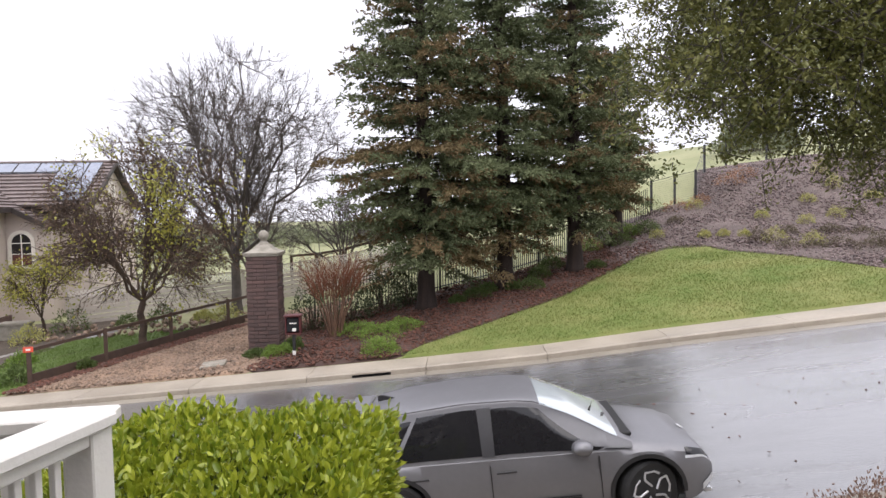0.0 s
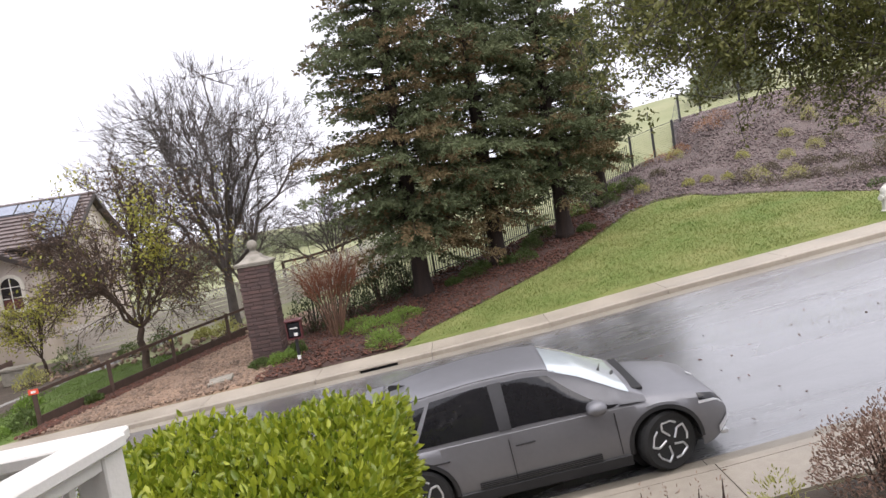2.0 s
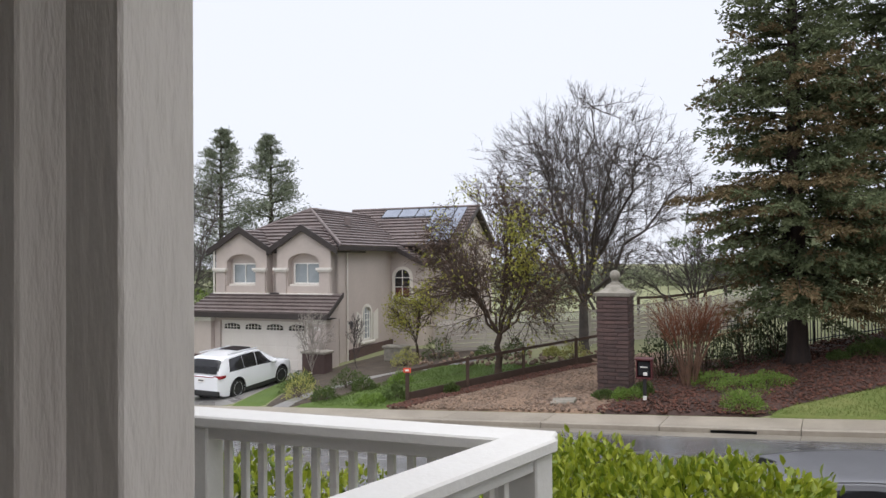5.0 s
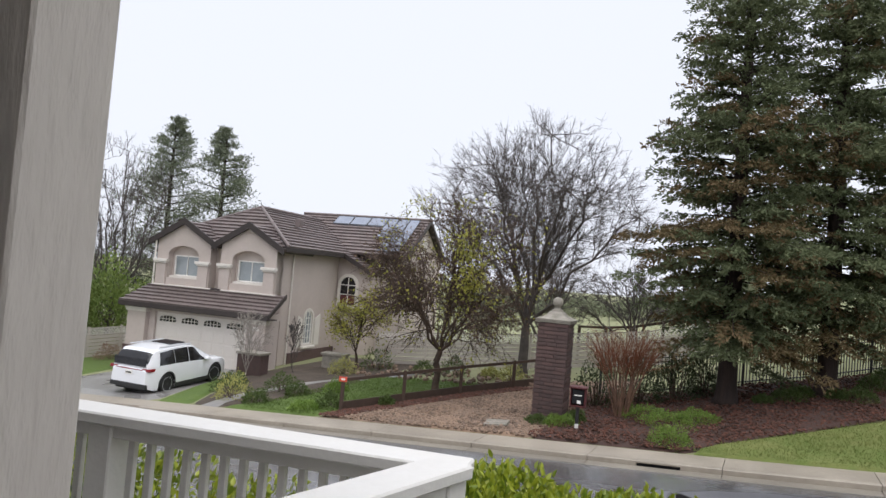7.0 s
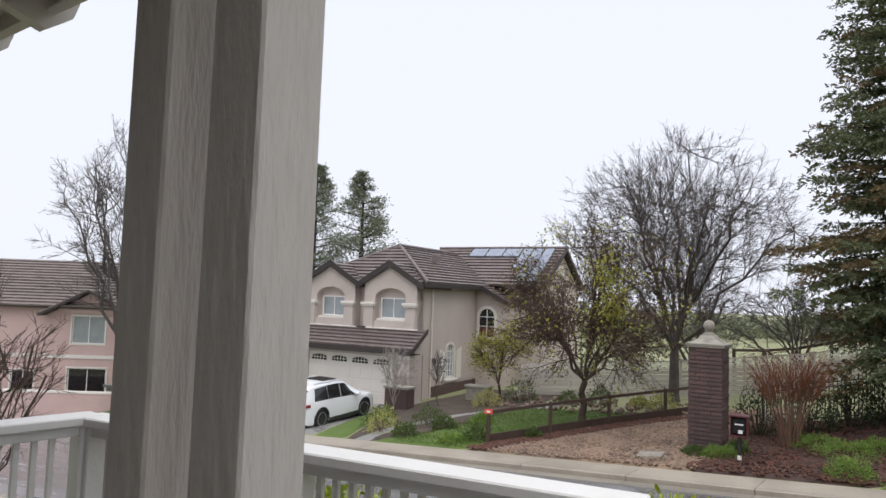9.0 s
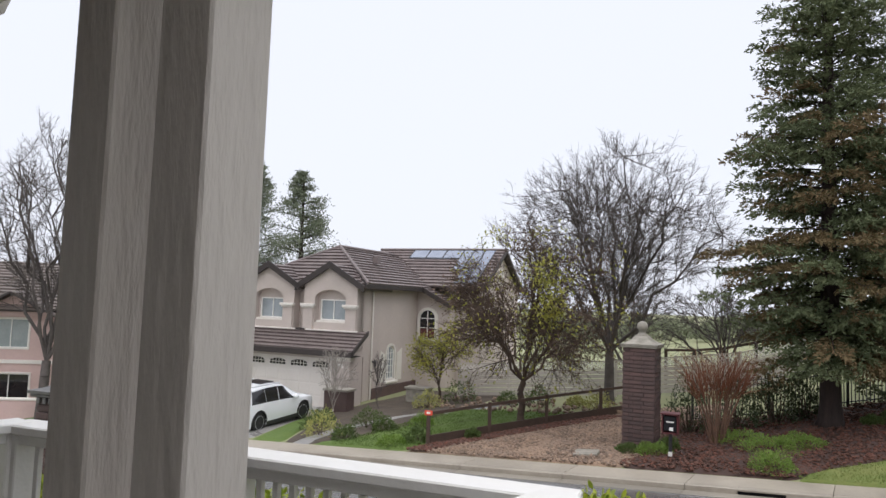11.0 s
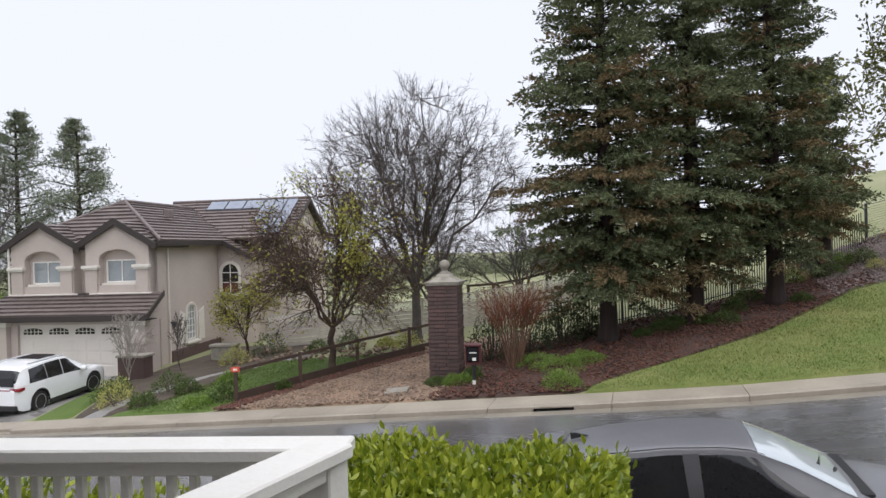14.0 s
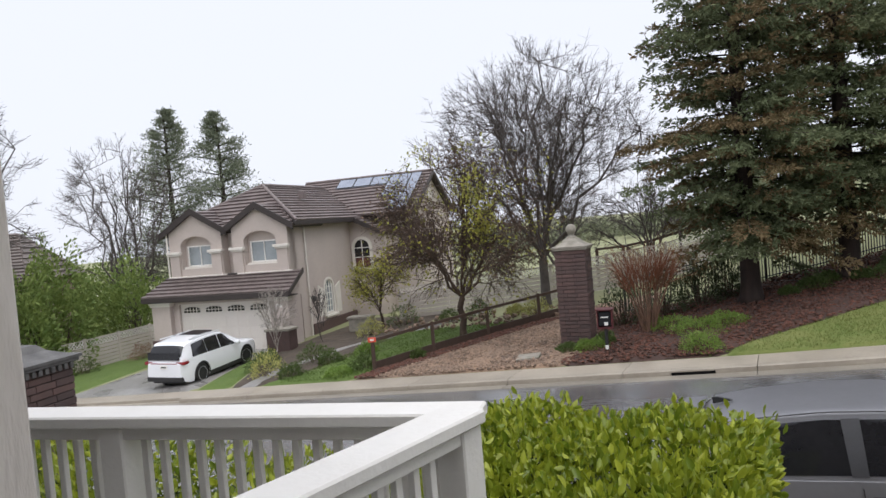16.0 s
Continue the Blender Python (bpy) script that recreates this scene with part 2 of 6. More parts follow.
M_DARKDRY = mat("brownish_shrub_leaves", (0.075, 0.07, 0.035), (0.15, 0.12, 0.07), 1.2, 0.7, island=0.7, trans=0.15)
M_CLIPPED = mat("clipped_bush_leaves", (0.05, 0.075, 0.025), (0.20, 0.13, 0.05), 1.2, 0.6, island=0.6, trans=0.15)
M_RUSTSHRUB = mat("rust_shrub_leaves", (0.30, 0.10, 0.04), (0.34, 0.20, 0.08), 1.2, 0.7, island=0.7, trans=0.15)
M_FARGREEN = mat("far_tree_leaves", (0.11, 0.18, 0.04), (0.27, 0.33, 0.09), 0.6, 0.7, island=0.6, trans=0.2)
M_PINE = mat("pine_needles", (0.12, 0.145, 0.095), (0.23, 0.25, 0.17), 0.6, 0.7, island=0.6, trans=0.15)
M_CARGREY = mat("satin_grey_car_paint", (0.24, 0.24, 0.255), (0.265, 0.265, 0.28), 2, 0.6, metal=0.95, spec=0.8, coat=0.25, coat_rough=0.2)
M_CARGREY.node_tree.nodes["Principled BSDF"].inputs["Coat IOR"].default_value = 1.9
# Pale look is put into the screen's colour; no sunshade is built.
M_SCREEN = mat("pale_painted_screen", (0.60, 0.66, 0.69), (0.52, 0.58, 0.61), 1.2, 0.08, spec=0.8, coat=0.6)
M_CARWHITE = mat("white_car_paint", (0.87, 0.88, 0.90), (0.84, 0.85, 0.87), 1, 0.2, coat=0.8)
M_PLASTIC = mat("black_plastic", (0.018, 0.018, 0.019), (0.026, 0.026, 0.027), 6, 0.5)
M_TYRE = mat("tyre_rubber", (0.015, 0.015, 0.015), (0.025, 0.025, 0.025), 8, 0.75, 0.2, 60)
M_ALLOY = mat("machined_alloy", (0.75, 0.76, 0.77), (0.62, 0.63, 0.65), 6, 0.3, metal=0.6)
M_LAMP = mat("lamp_lens", (0.75, 0.76, 0.78), (0.6, 0.62, 0.64), 6, 0.1, spec=0.9)
M_TAIL = mat("red_lens", (0.30, 0.02, 0.025), (0.2, 0.015, 0.02), 6, 0.15)
M_RED = mat("dark_red_paint", (0.11, 0.025, 0.026), (0.07, 0.018, 0.02), 4, 0.5)
M_ORANGE = mat("orange_red_tag", (0.75, 0.10, 0.05), (0.6, 0.08, 0.04), 4, 0.5)
M_HYDRANT = mat("pale_hydrant_paint", (0.66, 0.66, 0.60), (0.52, 0.52, 0.47), 6, 0.5)
M_BLACKHOLE = mat("drain_shadow", (0.02, 0.02, 0.02), (0.03, 0.03, 0.03), 6, 0.9)


# ---- mesh tools ----
class MB:
    """Collects vertices and faces for one mesh."""

    def __init__(self):
        self.v, self.f = [], []

    def add(self, vs, fs):
        n = len(self.v)
        self.v += [tuple(p) for p in vs]
        self.f += [tuple(i + n for i in f) for f in fs]
        return self

    def box(self, x0, x1, y0, y1, z0, z1, c=0.0, m=None):
        """Box, with chamfer c, through the matrix m."""
        if not c:
            vs = [(x, y, z) for z in (z0, z1) for y in (y0, y1) for x in (x0, x1)]
            fs = [(0, 2, 3, 1), (4, 5, 7, 6), (0, 1, 5, 4), (2, 6, 7, 3), (0, 4, 6, 2), (1, 3, 7, 5)]
        else:
            bm = bmesh.new()
            bmesh.ops.create_cube(bm, size=1, matrix=Matrix.Translation(((x0 + x1) / 2, (y0 + y1) / 2, (z0 + z1) / 2)) @ Matrix.Diagonal((x1 - x0, y1 - y0, z1 - z0, 1)))
            bmesh.ops.bevel(bm, geom=bm.edges[:], offset=c, segments=1, affect="EDGES")
            bm.verts.index_update()
            vs, fs = [v.co.copy() for v in bm.verts], [[v.index for v in f.verts] for f in bm.faces]
            bm.free()
        if m is not None:
            vs = [m @ Vector(p) for p in vs]
        return self.add(vs, fs)

    def tube(self, p0, p1, r0, r1=None, n=8, cap=True):
        p0, p1 = Vector(p0), Vector(p1)
        r1 = r0 if r1 is None else r1
        d = p1 - p0
        if d.length < 1e-6:
            return self
        q = d.to_track_quat("Z", "Y")
        vs = []
        for p, r in ((p0, r0), (p1, r1)):
            vs += [p + q @ Vector((r * math.cos(2 * math.pi * i / n), r * math.sin(2 * math.pi * i / n), 0)) for i in range(n)]
        fs = [(i, (i + 1) % n, n + (i + 1) % n, n + i) for i in range(n)]
        if cap:
            fs += [tuple(range(n - 1, -1, -1)), tuple(range(n, 2 * n))]
        return self.add(vs, fs)

    def lathe(self, prof, n=16, m=None):
        """Turns (radius, z) rows about z."""
        vs = [(r * math.cos(2 * math.pi * i / n), r * math.sin(2 * math.pi * i / n), z) for r, z in prof for i in range(n)]
        fs = [(k * n + i, k * n + (i + 1) % n, (k + 1) * n + (i + 1) % n, (k + 1) * n + i) for k in range(len(prof) - 1) for i in range(n)]
        fs += [tuple(range(n - 1, -1, -1)), tuple(range((len(prof) - 1) * n, len(prof) * n))]
        if m is not None:
            vs = [m @ Vector(p) for p in vs]
        return self.add(vs, fs)

    def prism(self, outline, t0, t1, m=None, axis="y"):
        """Extrudes an outline of (a, z) pairs from t0 to t1 along the third axis."""
        n = len(outline)
        vs = [((a, t, z) if axis == "y" else (t, a, z)) for t in (t0, t1) for a, z in outline]
        fs = [(i, (i + 1) % n, n + (i + 1) % n, n + i) for i in range(n)] + [tuple(range(n - 1, -1, -1)), tuple(range(n, 2 * n))]
        if m is not None:
            vs = [m @ Vector(p) for p in vs]
        return self.add(vs, fs)

    def data(self, name, material, smooth=False):
        me = bpy.data.meshes.new(name)
        me.from_pydata(self.v, [], self.f)
        bm = bmesh.new()
        bm.from_mesh(me)
        bmesh.ops.recalc_face_normals(bm, faces=bm.faces[:])
        bm.to_mesh(me)
        bm.free()
        me.materials.append(material)
        if smooth:
            for p in me.polygons:
                p.use_smooth = True
        return me


def part(name, mb, material, parent=None, label="", smooth=False, m=None):
    """One mesh object from a builder or ready mesh data, under a thing or part."""
    me = mb if isinstance(mb, bpy.types.Mesh) else mb.data(name, material, smooth)
    ob = new(name, me)
    if m is not None:
        ob.matrix_local = m
    if parent is not None:
        ob.parent = parent
    if label:
        tagged(ob, label)
    return ob


def thing(name, label, category, m=None, group="", kind=""):
    """An Empty that parents the parts of a thing."""
    ob = new(name)
    if m is not None:
        ob.matrix_world = m
    return tagged(ob, label, category, group, kind)


def raw(name, verts, faces, material, smooth=False):
    """Mesh data from numpy arrays: faces all of one size."""
    me = bpy.data.meshes.new(name)
    verts, faces = np.asarray(verts, np.float32), np.asarray(faces, np.int32)
    k = faces.shape[1]
    me.vertices.add(len(verts))
    me.vertices.foreach_set("co", verts.ravel())
    me.loops.add(faces.size)
    me.loops.foreach_set("vertex_index", faces.ravel())
    me.polygons.add(len(faces))
    me.polygons.foreach_set("loop_start", np.arange(len(faces), dtype=np.int32) * k)
    me.polygons.foreach_set("loop_total", np.full(len(faces), k, np.int32))
    if smooth:
        me.polygons.foreach_set("use_smooth", np.ones(len(faces), bool))
    me.update(calc_edges=True)
    me.materials.append(material)
    return me


RNG = np.random.default_rng(7)


def unit(a):
    return a / np.maximum(np.linalg.norm(a, axis=-1, keepdims=True), 1e-9)


def leaves(name, pos, along, size, ratio, material, fold=0.25, jitter=0.4):
    """Folded leaf blades, six vertices each, at pos, pointing along, of the given lengths."""
    n = len(pos)
    along = unit(along + RNG.normal(0, jitter, (n, 3)))
    side = unit(np.cross(along, RNG.normal(0, 1, (n, 3))))
    up = np.cross(side, along)
    size = np.broadcast_to(np.asarray(size, float), (n,))[:, None] * RNG.uniform(0.7, 1.25, (n, 1))
    w = size * ratio * 0.5
    base, tip = pos, pos + along * size
    m1, m2 = pos + along * size * 0.35, pos + along * size * 0.7
    lift = up * w * fold * 2
    vs = np.stack([base, m1 + side * w + lift, m2 + side * w * 0.8 + lift, tip, m2 - side * w * 0.8 + lift, m1 - side * w + lift], 1).reshape(-1, 3)
    i = np.arange(n)[:, None] * 6
    fs = np.concatenate([i + [0, 1, 2, 3], i + [0, 3, 4, 5]], 1).reshape(-1, 4)
    return raw(name, vs, fs, material)


def needles(name, pos, along, size, ratio, material, jitter=0.4):
    """Slim kite-shaped needle tufts, one quad each."""
    n = len(pos)
    along = unit(along + RNG.normal(0, jitter, (n, 3)))
    side = unit(np.cross(along, RNG.normal(0, 1, (n, 3))))
    size = np.broadcast_to(np.asarray(size, float), (n,))[:, None] * RNG.uniform(0.6, 1.3, (n, 1))
    w = size * ratio * 0.5
    mid = pos + along * size * 0.45
    vs = np.stack([pos, mid + side * w, pos + along * size, mid - side * w], 1).reshape(-1, 3)
    return raw(name, vs, np.arange(n * 4).reshape(-1, 4), material)


def chips(name, pos, size, material, flat=0.5):
    """Small angular stones or chips: eight-vertex blocks turned at random."""
    n = len(pos)
    corners = np.array([(x, y, z) for z in (-1, 1) for y in (-1, 1) for x in (-1, 1)], float) * (1, 0.7, flat)
    s = np.broadcast_to(np.asarray(size, float), (n,))[:, None] * RNG.uniform(0.5, 1.3, (n, 1))
    a = unit(RNG.normal(0, 1, (n, 3)) * (1, 1, 0.35))
    b = unit(np.cross(a, RNG.normal(0, 0.3, (n, 3)) + (0, 0, 1)))
    c = np.cross(a, b)
    local = corners[None] * RNG.uniform(0.7, 1.2, (n, 8, 1)) * s[:, :, None] * 0.5
    vs = pos[:, None] + local[..., :1] * a[:, None] + local[..., 1:2] * b[:, None] + local[..., 2:] * c[:, None]
    f = np.array([(0, 2, 3, 1), (4, 5, 7, 6), (0, 1, 5, 4), (2, 6, 7, 3), (0, 4, 6, 2), (1, 3, 7, 5)])
    return raw(name, vs.reshape(-1, 3), (np.arange(n)[:, None, None] * 8 + f[None]).reshape(-1, 4), material)


def tubes(name, segs, material, n=4):
    """Joined tapered twigs: rows of p0, p1, r0, r1."""
    segs = np.asarray(segs, float)
    p0, p1, r0, r1 = segs[:, :3], segs[:, 3:6], segs[:, 6:7], segs[:, 7:8]
    d = unit(p1 - p0)
    ref = np.where(np.abs(d[:, 2:]) < 0.9, np.array([[0, 0, 1.0]]), np.array([[1.0, 0, 0]]))
    s = unit(np.cross(d, ref))
    t = np.cross(d, s)
    ang = 2 * np.pi * np.arange(n) / n
    ring = np.cos(ang)[None, :, None] * s[:, None] + np.sin(ang)[None, :, None] * t[:, None]
    vs = np.concatenate([p0[:, None] + ring * r0[:, None], p1[:, None] + ring * r1[:, None]], 1).reshape(-1, 3)
    i = np.arange(n)
    f = np.stack([i, (i + 1) % n, n + (i + 1) % n, n + i], 1)
    fs = (np.arange(len(segs))[:, None, None] * 2 * n + f[None]).reshape(-1, 4)
    return raw(name, vs, fs, material, True)


# ---- the lie of the land ----
def sm(a, b, x):
    t = min(1.0, max(0.0, (x - a) / (b - a)))
    return t * t * (3 - 2 * t)


def road_z(x):
    return -0.27 + 0.08 * x + (0.025 * x * sm(0, 6, x) if x > 0 else 0)


NEAR, FAR, WALK, NWALK = 7.92, 17.4, 18.6, 6.9
PORCH_Z = 2.1


def land(x, y):
    """Height of the ground."""
    p = road_z(max(-80, min(60, x))) + 0.15
    if y < NWALK:
        rise = min((NWALK - y) * 0.33, 1.5)
        return p + rise * (0.25 + 0.75 * sm(-8, -3, x))
    if y < WALK:
        return p
    d = y - WALK
    s = 0.03 + 0.09 * sm(-7, 1, x)
    z = p + 0.02 + s * min(d, 14) + 0.02 * max(0, min(d - 14, 80))
    z += sm(5, 11, x) * 0.16 * max(0, min(y - 26.5, 14))
    z += 0.85 * sm(11.4, 13.2, x) * (1 - 0.6 * sm(19, 25, x)) * sm(28.5, 34, y) * (1 - sm(36, 44, y))
    z += 3.5 * sm(48, 100, y) * sm(2, 30, x)
    z += 3 * sm(150, 400, y)
    return z


def sheet(name, xs, ys, zf, material, off=0.0):
    xs, ys = list(xs), list(ys)
    vs = [(x, y, zf(x, y) + off) for y in ys for x in xs]
    n = len(xs)
    fs = [(j * n + i, j * n + i + 1, (j + 1) * n + i + 1, (j + 1) * n + i) for j in range(len(ys) - 1) for i in range(n - 1)]
    return raw(name, vs, fs, material, True)


def band(name, a0, a1, lo, hi, material, off, na=60, nb=24, along="x", rim=0.0):
    """A sheet over the ground between two curves, with skirts down to the soil."""
    vs = []
    for i in range(na + 1):
        a = a0 + (a1 - a0) * i / na
        for j in range(nb + 1):
            b = lo(a) + (hi(a) - lo(a)) * j / nb
            x, y = (a, b) if along == "x" else (b, a)
            edge = i in (0, na) or j in (0, nb)
            vs.append((x, y, land(x, y) + (off if not edge else -0.04) + (0 if edge else rim * noise.noise((x * 0.9, y * 0.9, 0)))))
    m = nb + 1
    fs = [(i * m + j, i * m + j + 1, (i + 1) * m + j + 1, (i + 1) * m + j) for i in range(na) for j in range(nb)]
    if along == "x":
        fs = [f[::-1] for f in fs]
    return raw(name, vs, fs, material, True)


def curve(*pts):
    xs, ys = [p[0] for p in pts], [p[1] for p in pts]
    return lambda x: float(np.interp(x, xs, ys))


def scatter(a0, a1, lo, hi, count, along="x"):
    """Random points of a band, on the ground."""
    a = RNG.uniform(a0, a1, count)
    t = RNG.uniform(0, 1, count)
    l, h = np.array([lo(v) for v in a]), np.array([hi(v) for v in a])
    keep = RNG.uniform(0, 1, count) < np.maximum(h - l, 0) / max(1e-6, (h - l).max())
    a, b = a[keep], (l + (h - l) * t)[keep]
    x, y = (a, b) if along == "x" else (b, a)
    return np.stack([x, y, [land(p, q) for p, q in zip(x, y)]], 1)


def spaced(a, b, n):
    return [a + (b - a) * i / n for i in range(n + 1)]


# ---- ground, road and pavements ----
gx = [-400, -200, -120] + spaced(-80, 40, 120) + [46, 54, 65, 90, 140, 250, 400]
gy = [-80, -30, -10, -4, 0] + spaced(1, NWALK - 0.02, 8) + [NWALK + 0.02, NEAR, FAR, WALK - 0.02] + spaced(WALK + 0.02, 60, 60) + spaced(64, 130, 16) + [150, 180, 220, 260, 300, 340, 420, 600]


def soil(x, y):
    z = land(x, y)
    if NWALK < y < WALK:
        z -= 0.35
    return z - 0.03


ground = tagged(part("ground", sheet("ground", gx, gy, soil, M_GROUND), None), "rough green grass field rising into hills", "ground", kind="structure")
road = tagged(part("road", sheet("road", spaced(-80, 60, 140), spaced(NEAR, FAR, 10), lambda x, y: road_z(x) + 0.05 * (1 - ((y - 12.8) / 4.6) ** 2), M_ASPHALT), None),
              "rain-wet dark asphalt street sloping uphill", "road", kind="structure")


def pavement_run(name, y_kerb, y_back, sign, label, x0, x1, step, phase, gap=None):
    """Concrete walk in slabs with a kerb and gutter, all following the grade."""
    top = thing(name, label, "pavement", kind="structure")
    n = int((x1 - x0) / step)
    for i in range(n):
        a = x0 + phase + i * step
        b = a + step - 0.014
        def z(x):
            return road_z(x)
        kerb_in = y_kerb + sign * 0.16
        for nm, ya, yb, za, zb, mt in (("slab", kerb_in + sign * 0.008, y_back, -0.1, 0.15, M_CONCRETE), ("kerb", y_kerb, kerb_in, -0.15, 0.148, M_CONCRETE), ("gutter", y_kerb - sign * 0.42, y_kerb - sign * 0.004, -0.1, 0.018, M_GUTTER)):
            mid = 0.5 * (a + b)
            if nm == "kerb" and gap and gap[0] < mid < gap[1]:
                zb = 0.05
            mb = MB()
            lo_y, hi_y = min(ya, yb), max(ya, yb)
            cut = [a, b] if not (nm == "kerb" and DRAIN[0] > a and DRAIN[1] < b and sign > 0) else [a, DRAIN[0], DRAIN[1], b]
            for k in range(len(cut) - 1):
                p, q = cut[k], cut[k + 1]
                base = zb - 0.06 if (len(cut) == 4 and k == 1) else za
                c = 0.022 if nm == "kerb" else 0.006
                yk = lo_y if sign > 0 else hi_y
                outline = [(lo_y, base), (hi_y, base), (hi_y, zb - (c if sign < 0 else 0)), (hi_y - (c if sign < 0 else 0), zb), (lo_y + (c if sign > 0 else 0), zb), (lo_y, zb - (c if sign > 0 else 0))]
                vs = [(x, yy, zz + z(x)) for x in (p, q) for yy, zz in outline]
                m6 = len(outline)
                fs = [(j, (j + 1) % m6, m6 + (j + 1) % m6, m6 + j) for j in range(m6)] + [tuple(range(m6 - 1, -1, -1)), tuple(range(m6, 2 * m6))]
                mb.add(vs, fs)
            part(nm, mb, mt, top)
    return top


DRAIN = (-2.35, -1.35)
far_pavement = pavement_run("pavement_far", FAR, WALK, 1, "damp beige concrete pavement with kerb along the street", -62, 46, 3.05, 0.25 + 0.3, gap=(-27.0, -18.6))
near_pavement = pavement_run("pavement_near", NEAR, NWALK, -1, "damp beige concrete pavement beside parked car", -40, 30, 3.05, 0.4)
# Near-black panel stands in for the shade inside the inlet.
mb = MB()
mb.box(DRAIN[0], DRAIN[1], FAR + 0.12, FAR + 0.15, road_z(-1.85) - 0.1, road_z(-1.85) + 0.11)
part("drain_inlet", mb, M_BLACKHOLE, far_pavement, "dark storm drain opening")

# ---- planting areas across the street ----
lawn_hi = curve((-1.2, 18.75), (-0.6, 19.5), (1.0, 20.8), (3.9, 23.15), (6.2, 26.0), (7.4, 27.45), (8.7, 27.9), (10.0, 27.4), (12.0, 24.6), (13.4, 21.5), (14.8, 19.9), (16.2, 18.75))
lawn_lo = lambda x: WALK + 0.03
lawn = tagged(part("lawn", band("lawn", -1.2, 16.2, lawn_lo, lawn_hi, M_LAWN, 0.05, 90, 40, rim=0.02), None), "mown green lawn sloping up from pavement", "lawn", kind="structure")
pts = scatter(-1.2, 16.2, lawn_lo, lawn_hi, 90000)
pts[:, 2] += 0.03
part("lawn_blades", leaves("lawn_blades", pts, np.tile((0, 0, 1.0), (len(pts), 1)), 0.075, 0.16, M_BLADE, jitter=0.5), M_BLADE, lawn)
mulch_hi = curve((-5.6, 25.5), (-2.2, 25.6), (1.4, 27.2), (7.5, 31.2), (9, 32.5))
mulch_lo = lambda x: lawn_hi(x) + 0.02 if x > -1.2 else WALK + 0.03
mulch = tagged(part("mulch_bed", band("mulch_bed", -5.5, 8.2, mulch_lo, mulch_hi, M_MULCH, 0.045, 60, 30, rim=0.05), None), "reddish-brown bark mulch bed under trees", "mulch", kind="structure")
pts = scatter(-5.5, 8.2, mulch_lo, mulch_hi, 13000)
pts[:, 2] += 0.06
part("bark_chips", chips("bark_chips", pts, 0.085, M_CHIP, 0.3), M_CHIP, mulch)
bank_lo = lambda x: lawn_hi(x) + 0.02 if x < 16.2 else WALK + 0.03
bank_hi = curve((6.6, 33.0), (11.5, 33.4), (13.0, 37.5), (20, 40), (42, 46))
bank = tagged(part("gravel_bank", band("gravel_bank", 6.6, 42, bank_lo, bank_hi, M_BANK, 0.05, 90, 50, rim=0.08), None), "purple-brown gravel bank rising behind lawn", "gravel", kind="structure")
pts = scatter(6.6, 34, bank_lo, bank_hi, 60000)
pts[:, 2] += 0.06
part("bank_stones", chips("bank_stones", pts, 0.085, M_STONE, 0.6), M_STONE, bank)
# gravel track between the wooden rail fence and the brick pillar
fence_x = curve((18.6, -12.45), (19.6, -12.1), (21.9, -11.05), (24.2, -9.9), (26.4, -8.6), (30, -6.6))
path = tagged(part("gravel_path", band("gravel_path", WALK + 0.03, 29.5, lambda y: fence_x(y) + 0.1, lambda y: -5.2 + 0.1 * (y - 18.6), M_PATH, 0.04, 40, 24, "y", 0.03), None), "tan gravel track beside brick pillar", "path", kind="structure")
pts = scatter(WALK + 0.03, 27, lambda y: fence_x(y) + 0.1, lambda y: -5.2, 7000, "y")
pts[:, 2] += 0.045
part("pebbles", chips("pebbles", pts, 0.065, M_PSTONE, 0.6), M_PSTONE, path)
# dark leaf litter along the fence and the kerb
pts = scatter(WALK + 0.1, 26.5, lambda y: fence_x(y) + 0.1, lambda y: fence_x(y) + 0.9, 3500, "y")
pts[:, 2] += 0.06
part("leaf_litter", chips("leaf_litter", pts, 0.1, M_CHIP, 0.25), M_CHIP, path)
# neighbour's front garden
turf = tagged(part("garden_lawn", band("garden_lawn", WALK + 0.05, 27.0, curve((18.6, -16.2), (20.5, -15.2), (23, -15.0), (27, -15.2)), lambda y: fence_x(y) - 0.06, M_TURF, 0.05, 50, 30, "y", 0.02), None),
              "vivid green turf in neighbour's garden", "lawn", kind="structure")
pts = scatter(WALK + 0.05, 27.0, lambda y: -15.4, lambda y: fence_x(y) - 0.06, 30000, "y")
pts[:, 2] += 0.03
part("turf_blades", leaves("turf_blades", pts, np.tile((0, 0, 1.0), (len(pts), 1)), 0.07, 0.16, M_BLADE2, jitter=0.5), M_BLADE2, turf)
drive = tagged(part("driveway", band("driveway", WALK + 0.01, 26.4, curve((18.6, -26.9), (26.4, -27.9)), curve((18.6, -19.3), (22, -20.6), (26.4, -21.6)), M_DRIVE, 0.05, 20, 20, "y"), None), "wet grey concrete driveway", "driveway", kind="structure")
strip = tagged(part("drive_verge", band("drive_verge", WALK + 0.03, 24.5, curve((18.6, -19.2), (22, -20.5), (24.5, -21.0)), curve((18.6, -17.6), (20.5, -18.6), (24.5, -20.6)), M_TURF, 0.06, 20, 8, "y"), None), "green turf verge beside driveway", "lawn", kind="structure")
left_lawn = tagged(part("side_lawn", band("side_lawn", WALK + 0.03, 30, lambda y: -36.0, curve((18.6, -27.1), (30, -29.5)), M_TURF, 0.06, 30, 20, "y", 0.02), None), "green turf beyond driveway", "lawn", kind="structure")
